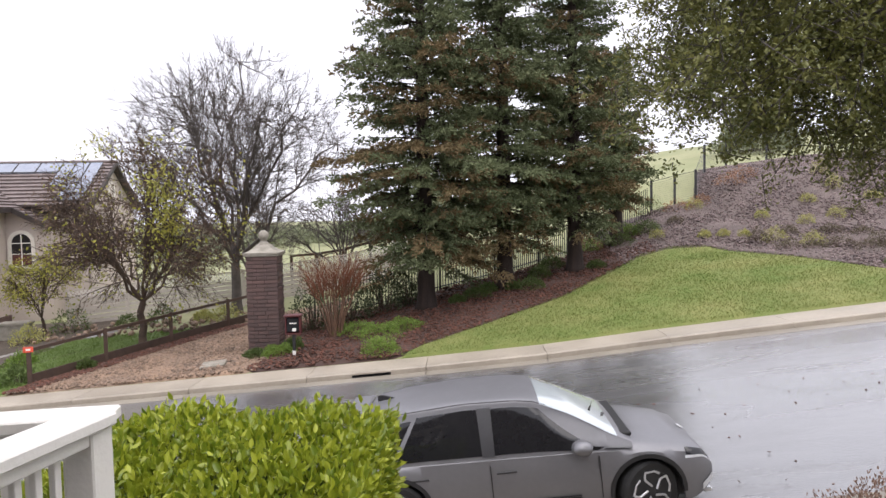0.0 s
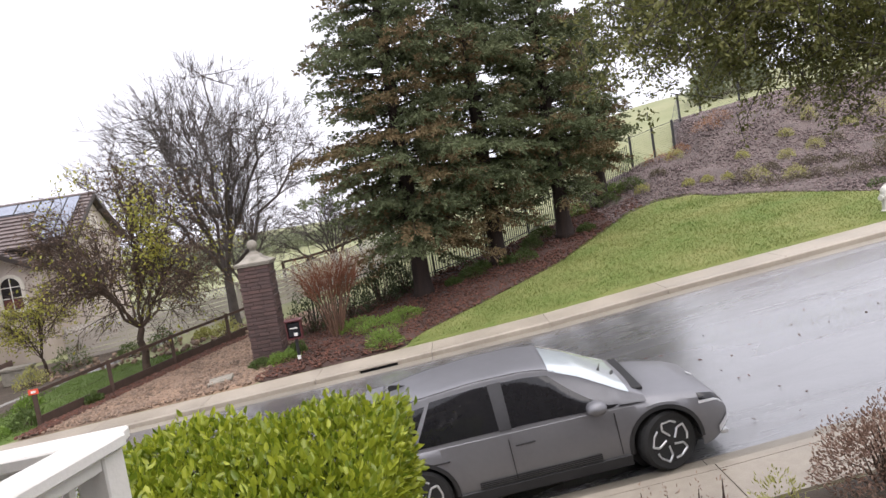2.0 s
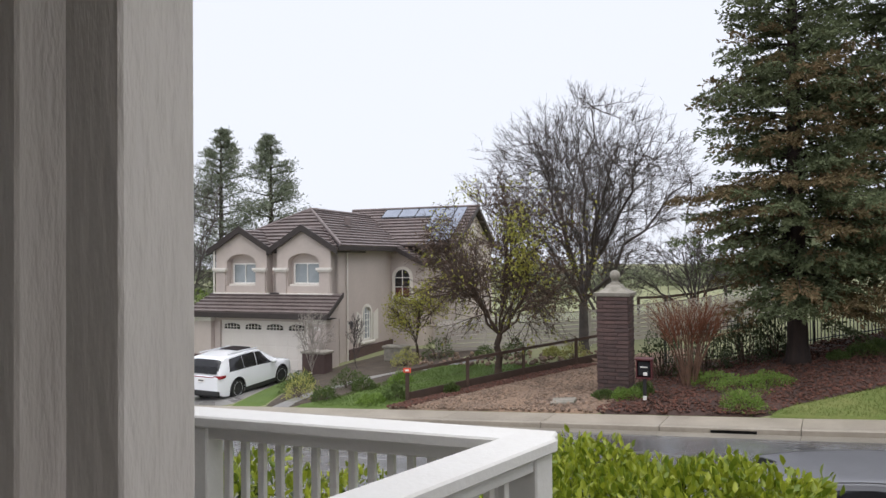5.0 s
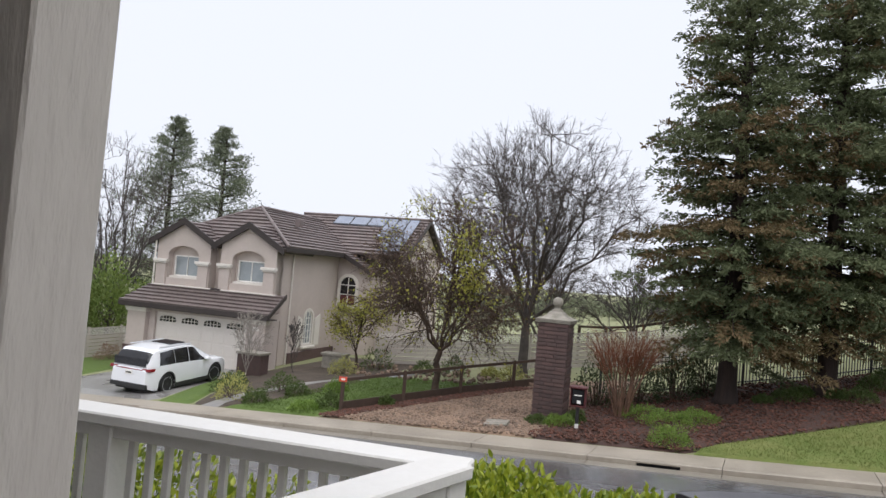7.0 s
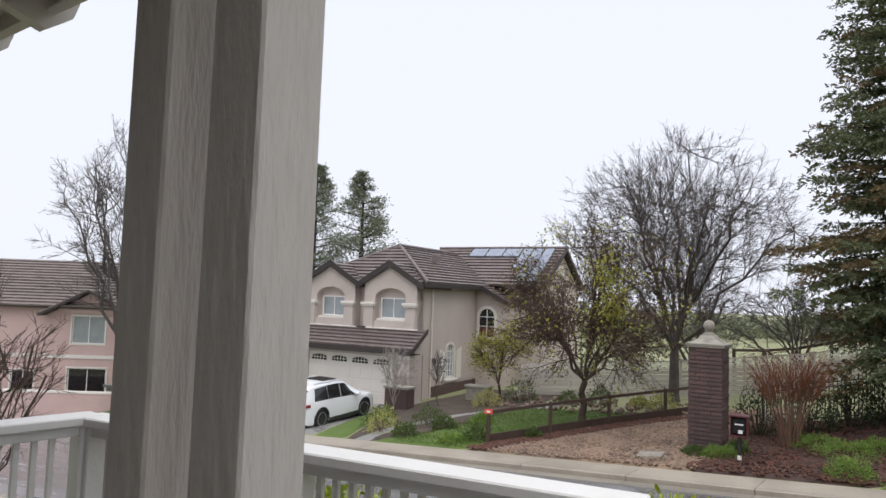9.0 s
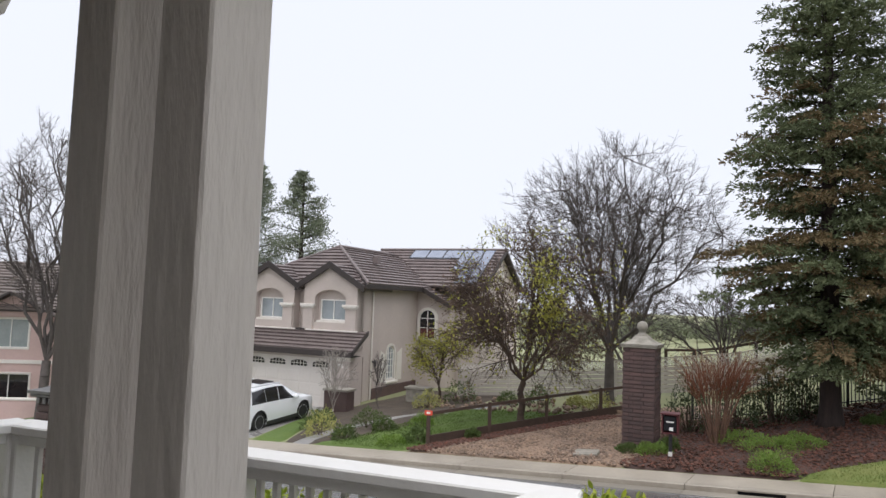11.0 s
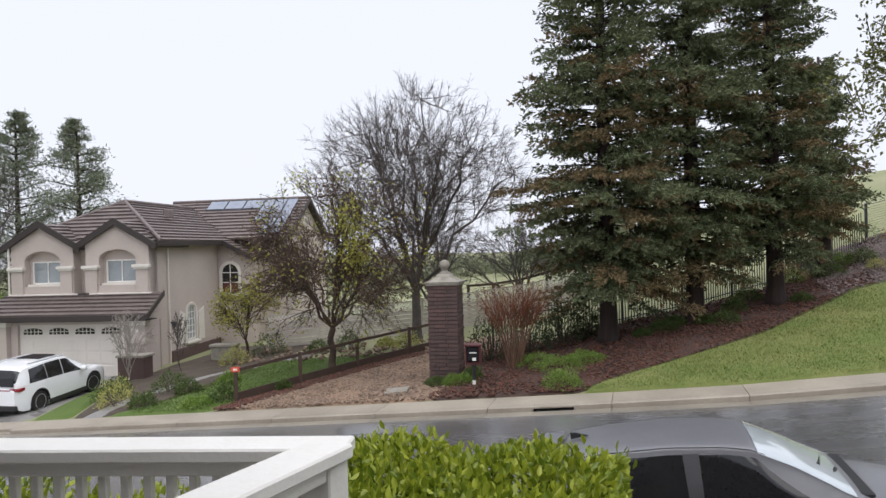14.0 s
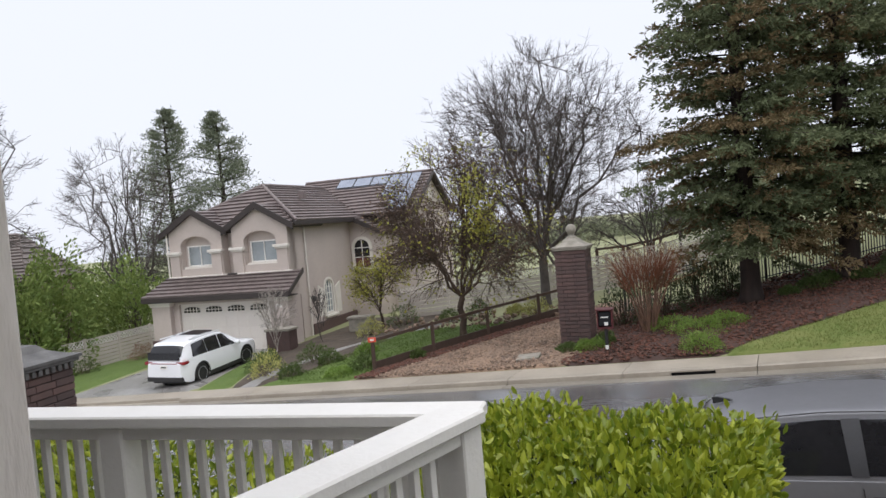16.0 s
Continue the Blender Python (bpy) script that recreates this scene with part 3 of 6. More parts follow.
bed = tagged(part("garden_bed", band("garden_bed", WALK + 0.03, 33, curve((18.6, -17.5), (20.5, -18.5), (24.5, -20.6), (26, -21), (33, -21)), curve((18.6, -16.3), (20.5, -15.3), (23, -15.1), (33, -15.3)), M_LOT, 0.045, 40, 20, "y", 0.04), None), "dark soil bed with shrubs and stones", "garden bed", kind="structure")
walkway = tagged(part("garden_walk", band("garden_walk", WALK + 0.01, 31.5, curve((18.6, -17.2), (21, -17.5), (24, -17.0), (27, -15.6), (31.5, -13.5)), curve((18.6, -16.2), (21, -16.6), (24, -16.1), (27, -14.6), (31.5, -12.5)), M_DRIVE, 0.07, 40, 4, "y"), None), "curving grey concrete garden walk", "path", kind="structure")
# own lot
lot = tagged(part("front_bed", band("front_bed", -14, 12, lambda x: 2.2, lambda x: NWALK - 0.03, M_LOT, 0.04, 50, 16, rim=0.05), None), "dark soil bed below porch", "garden bed", kind="structure")


# ---- brick gate pillar ----
def gate_pillar(m, label, w=0.93, ball=True, cap_mat=None):
    top = thing("gate_pillar", label, "pillar", m, group="gate pillars")
    h, course, s3 = 2.98, 0.1192, w / 3
    core = MB().box(-w / 2 + 0.02, w / 2 - 0.02, -w / 2 + 0.02, w / 2 - 0.02, -0.3, h)
    shaft = part("core", core, M_MORTAR, top)
    meshes = {}
    for k in range(25):
        for s in range(4):
            off = 0.0 if (k + s) % 2 else 0.12
            edges = [-w / 2, -w / 2 + s3 - off, -w / 2 + 2 * s3 - off * 0.6, w / 2]
            for i in range(3):
                key = (round(edges[i], 3), round(edges[i + 1], 3), k % 3)
                if key not in meshes:
                    d = (0.0, 0.008, -0.006)[k % 3]
                    a, b = edges[i] + 0.005, edges[i + 1] - 0.005
                    meshes[key] = MB().box(a, b, -w / 2 - 0.012 - d, -w / 2 + 0.05, 0.004, course - 0.012, 0.007).data("brick", M_BRICK)
                part("brick", meshes[key], None, shaft, m=Matrix.Rotation(math.pi / 2 * s, 4, "Z") @ Matrix.Translation((0, 0, k * course)))
    cap = MB()
    k = w / 0.93
    cap.box(-0.53 * k, 0.53 * k, -0.53 * k, 0.53 * k, h, h + 0.06, 0.015)
    prof = [(0.55, h + 0.06), (0.555, h + 0.11), (0.42, h + 0.15), (0.27, h + 0.24), (0.19, h + 0.35)]
    for (r0, z0), (r1, z1) in zip(prof, prof[1:]):
        vs = [(sx * r * k, sy * r * k, z) for r, z in ((r0, z0), (r1, z1)) for sx, sy in ((-1, -1), (1, -1), (1, 1), (-1, 1))]
        cap.add(vs, [(0, 1, 5, 4), (1, 2, 6, 5), (2, 3, 7, 6), (3, 0, 4, 7), (0, 3, 2, 1), (4, 5, 6, 7)])
    part("cap", cap, cap_mat or M_CAP, top, "weathered cast stone cap")
    if not ball:
        for s in range(4):
            for i in range(9):
                part("dentil", MB().box(-0.55 + 0.13 * i, -0.48 + 0.13 * i, -w / 2 - 0.07, -w / 2 - 0.02, h - 0.1, h - 0.005, 0.006), cap_mat, top, m=Matrix.Rotation(math.pi / 2 * s, 4, "Z"))
        return top
    neck = MB().lathe([(0.17, h + 0.33), (0.18, h + 0.38), (0.10, h + 0.43), (0.10, h + 0.47), (0.14, h + 0.49)], 16)
    part("neck", neck, M_CAP, top, smooth=True)
    ball = MB().lathe([(0.16 * math.sin(math.pi * i / 12) + 0.001, h + 0.63 - 0.16 * math.cos(math.pi * i / 12)) for i in range(13)], 18)
    part("ball_finial", ball, M_CAP, top, "mossy round stone ball", smooth=True)
    return top


pillar = gate_pillar(pose(-5.63, 21.35, land(-5.63, 21.3) - 0.03, 0, 0, 4), "dark plum brick gate pillar with stone ball finial")
pillar2 = gate_pillar(pose(-11.05, 7.3, 2.0 - 3.1, 0, 0, 12), "dark brick gate pillar on near side of street", 1.2, False, M_SLATE)

# ---- red newspaper and mail box on its post ----
mx, my = -4.45, 20.0
mail = thing("mailbox", "dark red box on black post beside brick pillar", "mailbox", pose(mx, my, land(mx, my) - 0.02, 0, 0, 6) @ Matrix.Diagonal((0.88, 0.88, 0.95, 1)))
mb = MB().box(-0.05, 0.05, -0.05, 0.05, -0.1, 0.72, 0.008)
part("post", mb, M_IRON, mail)
mb = MB().box(-0.055, 0.055, -0.055, 0.055, 0.0, 0.2, 0.008)
part("base_sleeve", mb, M_WHITE, mail, "white base sleeve")
mb = MB()
mb.box(-0.25, -0.21, -0.2, 0.2, 0.72, 1.26, 0.006).box(0.21, 0.25, -0.2, 0.2, 0.72, 1.26, 0.006).box(-0.21, 0.21, 0.16, 0.2, 0.72, 1.26).box(-0.21, 0.21, -0.2, 0.16, 0.72, 0.76).box(-0.28, 0.28, -0.24, 0.22, 1.26, 1.31, 0.01)
part("box", mb, M_RED, mail, "dark red box")
mb = MB().box(-0.19, 0.19, -0.15, 0.15, 0.80, 1.22, 0.01)
part("door", mb, M_DARKGLASS, mail, "dark glass front")
for zz, hh, a, b in ((0.81, 0.10, -0.02, 0.1), (1.04, 0.035, -0.12, 0.12)):
    mb = MB().box(a, b, -0.165, -0.152, zz, zz + hh, 0.004)
    part("paper", mb, M_WHITE, mail, "white paper")
slab = tagged(part("utility_lid", MB().box(-0.34, 0.34, -0.27, 0.27, -0.08, 0.05, 0.012), M_CAP, m=pose(-6.7, 19.6, land(-6.7, 19.6) + 0.09, 4, -5, 10)), "pale concrete utility box lid in gravel", "utility lid")
pts = np.array([(-6.7 + 0.75 * math.cos(a) * r, 19.75 + 0.5 * math.sin(a) * r, 0) for a, r in zip(RNG.uniform(0, 6.28, 150), RNG.uniform(0.7, 1.2, 150))])
pts[:, 2] = [land(x, y) + 0.06 for x, y in pts[:, :2]]
tagged(part("cobbles", chips("cobbles", pts, 0.11, M_PSTONE, 0.7), M_PSTONE), "loose grey cobbles around utility lid", "cobbles", kind="stuff")


# ---- black iron fence behind the tall trees ----
def iron_fence(name, line, label, height=1.35, gap=0.115, every=21):
    top = thing(name, label, "fence")
    picket = MB().box(-0.011, 0.011, -0.011, 0.011, 0.02, height - 0.02).box(-0.017, 0.017, -0.017, 0.017, height - 0.05, height - 0.005, 0.006).data("picket", M_IRON)
    post = MB().box(-0.035, 0.035, -0.035, 0.035, -0.2, height + 0.05, 0.006).box(-0.045, 0.045, -0.045, 0.045, height + 0.05, height + 0.075, 0.008).data("post", M_IRON)
    run, k = 0.0, 0
    last = None
    for (x0, y0), (x1, y1) in zip(line, line[1:]):
        L = math.hypot(x1 - x0, y1 - y0)
        ang = math.degrees(math.atan2(y1 - y0, x1 - x0))
        n = max(1, round(L / gap))
        for i in range(n):
            t = i / n
            x, y = x0 + (x1 - x0) * t, y0 + (y1 - y0) * t
            z = land(x, y)
            part("post" if k % every == 0 else "picket", post if k % every == 0 else picket, None, top, m=pose(x, y, z, 0, 0, ang))
            if k % every == 0:
                if last:
                    for zz in (0.14, height - 0.24, height - 0.1):
                        q = Vector((x, y, z + zz)) - Vector(last) - Vector((0, 0, zz))
                        mid = (Vector((x, y, z + zz)) + Vector(last) + Vector((0, 0, zz))) / 2
                        rail = MB().box(-q.length / 2, q.length / 2, -0.018, 0.018, -0.016, 0.016)
                        part("rail", rail, M_IRON, top, m=Matrix.Translation(mid) @ q.to_track_quat("X", "Z").to_matrix().to_4x4())
                last = (x, y, z)
            k += 1
    return top


iron_fence("iron_fence", [(-5.0, 25.4), (-2.16, 25.6), (1.4, 27.2), (4.2, 29.4), (7.55, 31.6), (9.2, 32.6)], "black iron picket fence behind tall trees")
mesh_fence = thing("mesh_fence", "black posts with thin wire fence on bank", "fence")
line = [(9.5, 33.3), (10.6, 33.3), (11.65, 33.5), (13.0, 36.2), (15.0, 38.6), (18.0, 40.5), (22, 42.4), (26, 44)]
for i, (x, y) in enumerate(line):
    z = land(x, y)
    part("post", MB().box(-0.05, 0.05, -0.05, 0.05, -0.2, 1.5, 0.008), M_IRON, mesh_fence, m=pose(x, y, z))
    if i:
        px, py = line[i - 1]
        for zz in [0.1 + 0.1 * k for k in range(13)] + [1.42]:
            part("wire", MB().tube((px, py, land(px, py) + zz), (x, y, z + zz), 0.012 if zz > 1.4 else 0.004, n=4), M_IRON, mesh_fence)


# ---- wooden rail fence by the track ----
wood = thing("rail_fence", "dark brown wooden post and rail fence with kickboard", "fence")
ys = [19.6, 21.9, 24.2, 26.4, 28.6]
prev = None
for i, y in enumerate(ys):
    x = fence_x(y)
    z = land(x, y)
    part("post", MB().box(-0.06, 0.06, -0.06, 0.06, -0.2, 1.12, 0.01), M_RAILWOOD, wood, m=pose(x, y, z, 0, 0, 25))
    if prev:
        for zz, hh, ww in ((1.03, 0.05, 0.03), (0.16, 0.16, 0.025), (0.6, 0.003, 0.003)):
            a, b = Vector((*prev, land(*prev) + zz)), Vector((x, y, z + zz))
            q = b - a
            part("kickboard" if zz == 0.16 else ("rail" if zz > 1 else "wire"), MB().box(-q.length / 2 + 0.055, q.length / 2 - 0.055, -ww, ww, -hh, hh), M_RAILWOOD, wood, m=Matrix.Translation((a + b) / 2) @ q.to_track_quat("X", "Z").to_matrix().to_4x4())
    prev = (x, y)
part("tag", MB().box(-0.13, 0.13, -0.075, -0.06, 0.98, 1.14, 0.004), M_ORANGE, wood, "orange-red marker tag", m=pose(fence_x(19.6), 19.6, land(fence_x(19.6), 19.6), 0, 0, 25))
mb = MB().box(-0.06, 0.06, -0.082, -0.076, 1.03, 1.09)
part("mark", mb, M_WHITE, wood, "white mark on tag", m=pose(fence_x(19.6), 19.6, land(fence_x(19.6), 19.6), 0, 0, 25))
far_rail = thing("field_fence", "dark wooden post and wire fence in field", "fence")
prev = None
for i in range(8):
    x, y = -8.5 + i * 1.45, 36.0 - i * 0.45
    z = land(x, y)
    part("post", MB().box(-0.07, 0.07, -0.07, 0.07, -0.3, 1.95, 0.01), M_RAILWOOD, far_rail, m=pose(x, y, z))
    if prev:
        q = Vector((x, y, z + 1.9)) - Vector(prev)
        part("rail", MB().box(-q.length / 2, q.length / 2, -0.03, 0.03, -0.06, 0.06), M_RAILWOOD, far_rail, m=Matrix.Translation((Vector((x, y, z + 1.9)) + Vector(prev)) / 2) @ q.to_track_quat("X", "Z").to_matrix().to_4x4())
    prev = (x, y, z + 1.9)


# ---- board fence with lattice top ----
def board_fence(name, line, label, height=1.65, lattice=0.4):
    top = thing(name, label, "fence")
    for k, ((x0, y0), (x1, y1)) in enumerate(zip(line, line[1:])):
        L = math.hypot(x1 - x0, y1 - y0)
        n = max(1, round(L / 2.3))
        z0, z1 = land(x0, y0), land(x1, y1)
        for i in range(n):
            a, b = Vector((x0, y0, z0)).lerp(Vector((x1, y1, z1)), i / n), Vector((x0, y0, z0)).lerp(Vector((x1, y1, z1)), (i + 1) / n)
            d = (b - a)
            w = math.hypot(d.x, d.y)
            shear = Matrix(((1, 0, 0, 0), (0, 1, 0, 0), (d.z / w, 0, 1, 0), (0, 0, 0, 1)))
            m = Matrix.Translation(a) @ Matrix.Rotation(math.atan2(d.y, d.x), 4, "Z") @ shear
            solid = height - lattice
            nb = 6
            for j in range(nb):
                mb = MB().box(0.05, w - 0.05, -0.012 - 0.02 * (j % 2), 0.012, 0.06 + j * (solid - 0.06) / nb, 0.06 + (j + 1) * (solid - 0.06) / nb - 0.028, m=m)
                part("board", mb, M_FENCE, top)
            mb = MB().box(-0.055, 0.055, -0.06, 0.06, -0.2, height + 0.08, m=m)
            part("post", mb, M_FENCE, top)
            mb = MB().box(0.05, w - 0.05, -0.03, 0.03, solid, solid + 0.05, m=m).box(0.05, w - 0.05, -0.03, 0.03, height - 0.04, height + 0.02, m=m)
            part("rail", mb, M_FENCE, top)
            mb = MB()
            step = 0.18
            for s in range(-3, int(w / step)):
                for sgn in (1, -1):
                    p, q = s * step, s * step + (lattice - 0.09)
                    lo, hi = max(p, 0.05), min(q, w - 0.05)
                    if hi <= lo:
                        continue
                    f = lambda t: solid + 0.05 + ((t - p) if sgn > 0 else (q - t))
                    hw = 0.028
                    vs = [(t, yy, f(t) + e) for yy in (-0.008 * sgn, 0.012 * sgn) for t, e in ((lo, -hw), (hi, -hw), (hi, hw), (lo, hw))]
                    mb.add([m @ Vector(v) for v in vs], [(0, 1, 2, 3), (7, 6, 5, 4), (0, 4, 5, 1), (1, 5, 6, 2), (2, 6, 7, 3), (3, 7, 4, 0)])
            part("lattice", mb, M_LATTICE, top)
    return top


board_fence("lattice_fence", [(-17.6, 31.0), (-9.9, 32.3), (-4.6, 33.0), (-1.9, 32.5)], "pale grey board fence with lattice top")
board_fence("lattice_fence", [(-28.7, 28.6), (-33.2, 28.6), (-33.6, 20.5)], "pale grey lattice-topped fence beside garage")

# ---- roofs: overlapping tile courses on a sloping quad ----
def tile_roof(parent, e0, e1, r1, r0, material, pitch=0.36, deck_on=True):
    """e0-e1 the eave, r0-r1 the upper edge; each course a wedge lapping the one below."""
    e0, e1, r0, r1 = (Vector(p) for p in (e0, e1, r0, r1))
    n = max(2, round(((r0 + r1) / 2 - (e0 + e1) / 2).length / pitch))
    nor = (e1 - e0).cross((r0 + r1) / 2 - (e0 + e1) / 2).normalized()
    if nor.z < 0:
        nor = -nor
    if deck_on:
      deck = MB().add([e0 - nor * 0.1, e1 - nor * 0.1, r1 - nor * 0.1, r0 - nor * 0.1, e0, e1, r1, r0], [(0, 3, 2, 1), (4, 5, 6, 7), (0, 1, 5, 4), (1, 2, 6, 5), (2, 3, 7, 6), (3, 0, 4, 7)])
      part("roof_deck", deck, M_FASCIA, parent)
    for i in range(n):
        t0, t1 = i / n, min(1, (i + 1.15) / n)
        a, b, c, d = e0.lerp(r0, t0), e1.lerp(r1, t0), e1.lerp(r1, t1), e0.lerp(r0, t1)
        lift, low = nor * 0.11, nor * 0.012
        mb = MB().add([a, b, c, d, a + lift, b + lift, c + low, d + low], [(0, 3, 2, 1), (4, 5, 6, 7), (0, 1, 5, 4), (1, 2, 6, 5), (2, 3, 7, 6), (3, 0, 4, 7)])
        part("tile_course", mb, material, parent)


def arch_outline(a0, a1, z0, z1, rise, n=10):
    """Outline of an opening with a segmental arch above z1."""
    mid, half = (a0 + a1) / 2, (a1 - a0) / 2
    return [(a0, z0), (a1, z0)] + [(mid + half * math.cos(math.pi * i / n), z1 + rise * math.sin(math.pi * i / n)) for i in range(n + 1)]


def ring(outer, inner, t0, t1, axis):
    """A frame between two outlines with the same count."""
    n = len(outer)
    def P(o, t):
        return [((a, t, z) if axis == "y" else (t, a, z)) for a, z in o]
    vs = P(outer, t0) + P(inner, t0) + P(outer, t1) + P(inner, t1)
    fs = []
    for i in range(n):
        j = (i + 1) % n
        fs += [(i, j, n + j, n + i), (2 * n + i, 3 * n + i, 3 * n + j, 2 * n + j), (i, 2 * n + i, 2 * n + j, j), (n + i, n + j, 3 * n + j, 3 * n + i)]
    return MB().add(vs, fs)


def wall_with_holes(u0, u1, z0, z1, t0, t1, holes, axis):
    """A wall slab with rectangular holes (a0, a1, z0, z1) that go through it."""
    cu = sorted({u0, u1, *[h[0] for h in holes], *[h[1] for h in holes]})
    cz = sorted({z0, z1, *[h[2] for h in holes], *[h[3] for h in holes]})
    solid = {(i, k) for i in range(len(cu) - 1) for k in range(len(cz) - 1)
             if not any(h[0] <= (cu[i] + cu[i + 1]) / 2 <= h[1] and h[2] <= (cz[k] + cz[k + 1]) / 2 <= h[3] for h in holes)}
    index, vs, fs = {}, [], []

    def V(i, k, t):
        if (i, k, t) not in index:
            index[i, k, t] = len(vs)
            d = t1 if t else t0
            vs.append((cu[i], d, cz[k]) if axis == "y" else (d, cu[i], cz[k]))
        return index[i, k, t]

    for i, k in solid:
        for t in (0, 1):
            fs.append((V(i, k, t), V(i + 1, k, t), V(i + 1, k + 1, t), V(i, k + 1, t)))
        for di, dk, p, q in ((-1, 0, (i, k), (i, k + 1)), (1, 0, (i + 1, k), (i + 1, k + 1)), (0, -1, (i, k), (i + 1, k)), (0, 1, (i, k + 1), (i + 1, k + 1))):
            if (i + di, k + dk) not in solid:
                fs.append((V(*p, 0), V(*q, 0), V(*q, 1), V(*p, 1)))
    return MB().add(vs, fs)


def window(parent, a0, a1, z0, z1, face, depth, axis, rise=0.0, bars=(1, 0), glass=None, trim=0.1, sign=-1, trim_mat=None):
    """A window in a recess: glass, frame, bars, and outer trim. sign: the way its face looks along the axis."""
    out = lambda k: arch_outline(a0 - k, a1 + k, z0 - k, z1, rise + k) if rise else [(a0 - k, z0 - k), (a1 + k, z0 - k), (a1 + k, z1 + k), (a0 - k, z1 + k)]
    w = part("window", MB().prism(out(0.01), face - sign * depth, face - sign * (depth - 0.015), axis=axis), glass or M_GLASS, parent)
    fr = ring(out(0.01), out(-0.055), face - sign * (depth - 0.02), face - sign * (depth - 0.075), axis)
    part("frame", fr, M_WHITE, w)
    top = z1 + (rise * 0.9 if rise else 0)
    for k in range(1, bars[0] + 1):
        a = a0 + (a1 - a0) * k / (bars[0] + 1)
        t = sorted((face - sign * (depth - 0.02), face - sign * (depth - 0.06)))
        part("bar", MB().box(a - 0.02, a + 0.02, *t, z0, top) if axis == "y" else MB().box(*t, a - 0.02, a + 0.02, z0, top), M_WHITE, w)
    for k in range(1, bars[1] + 1):
        zz = z0 + (z1 - z0) * k / (bars[1] + (0 if rise else 1))
        t = sorted((face - sign * (depth - 0.022), face - sign * (depth - 0.058)))
        part("bar", MB().box(a0, a1, *t, zz - 0.018, zz + 0.018) if axis == "y" else MB().box(*t, a0, a1, zz - 0.018, zz + 0.018), M_WHITE, w)
    if trim:
        part("trim", ring(out(trim), out(0.0), face + sign * 0.035, face - sign * (depth - 0.01), axis), trim_mat or M_TRIM, w)
    return w


# ---- neighbour's two-storey house ----
HX, HY, HZ = -21.95, 26.3, -1.62
house = thing("house", "taupe stucco two-storey house with brown tiled roof", "house", pose(HX, HY, HZ, 0, 0, 8))
# ground floor
part("garage_wall", wall_with_holes(-6.75, 0.95, -0.5, 2.75, 0.0, 0.3, [(-5.4, 0.0, -0.5, 2.3)], "y"), M_STUCCO, house)
part("side_wall", wall_with_holes(0.0, 8.15, -0.5, 2.75, 0.15, 0.45, [(4.55, 5.45, 0.95, 2.75), (1.4, 2.05, -0.5, 2.3)], "x"), M_STUCCO, house)
part("upper_side_wall", MB().box(0.15, 0.45, 1.3, 8.15, 2.75, 6.1), M_STUCCO, house)
part("left_wall", MB().box(-6.75, -6.45, 0.3, 14, -0.5, 2.7).box(-6.75, -6.45, 1.75, 14, 2.7, 6.1), M_STUCCO, house)
part("back_wall", MB().box(-6.75, 4.1, 16, 16.3, -0.5, 6.1), M_STUCCO, house)
part("return_wall", MB().box(0.45, 0.95, 0.3, 1.1, -0.5, 2.75), M_STUCCO, house)
for a, b in ((-6.85, -5.75), (0.05, 1.05)):
    pier = part("pier", MB().box(a, b, -0.28, 0.02, -0.5, 2.25, 0.01), M_STUCCO, house)
    part("pier_base", MB().box(a - 0.06, b + 0.06, -0.36, 0.0, -0.5, 0.55), M_BRICK, pier, "stone veneer base")
    part("pier_capital", MB().box(a - 0.06, b + 0.06, -0.35, 0.0, 2.25, 2.36, 0.01).box(a - 0.1, b + 0.1, -0.39, 0.0, 2.36, 2.48, 0.015), M_TRIM, pier)
part("number_plate", MB().box(0.42, 0.72, -0.31, -0.285, 1.95, 2.12, 0.006), M_WHITE, house, "small white plate")
door = part("garage_door", MB().box(-5.4, 0.0, 0.14, 0.2, -0.2, 2.3), M_DOOR, house, "cream sectional garage door")
for r in range(4):
    for c in range(8):
        a = -5.33 + c * 0.665
        if r < 3:
            part("panel", MB().box(a, a + 0.6, 0.118, 0.14, -0.1 + r * 0.6, 0.42 + r * 0.6, 0.012), M_DOOR, door)
for c in range(4):
    a = -5.2 + c * 1.3
    pane = part("pane", MB().prism(arch_outline(a, a + 0.95, 1.85, 2.0, 0.14, 8), 0.12, 0.142), M_DARKGLASS, door)
    for k in range(1, 5):
        part("bar", MB().box(a + 0.19 * k - 0.014, a + 0.19 * k + 0.014, 0.1, 0.12, 1.85, 2.12), M_DOOR, pane)
    part("bar", MB().box(a, a + 0.95, 0.1, 0.12, 1.96, 1.99), M_DOOR, pane)
# lower roof over the garage
tile_roof(house, (-7.15, -0.6, 2.72), (1.35, -0.6, 2.72), (1.1, 1.25, 3.62), (-6.8, 1.25, 3.62), M_TILE, 0.33)
part("fascia", MB().box(-7.15, 1.35, -0.66, -0.6, 2.5, 2.74, 0.01), M_FASCIA, house)
part("rake_board", MB().add([(u + w, v, z + h) for u, v, z in ((1.36, -0.62, 2.72), (1.11, 1.25, 3.62)) for w, h in ((0, -0.16), (0.06, -0.16), (0.06, 0.07), (0, 0.07))], [(0, 1, 2, 3), (7, 6, 5, 4), (0, 4, 5, 1), (1, 5, 6, 2), (2, 6, 7, 3), (3, 7, 4, 0)]), M_FASCIA, house)
part("soffit", MB().box(-7.1, 1.3, -0.6, 0.3, 2.48, 2.52), M_FASCIA, house)
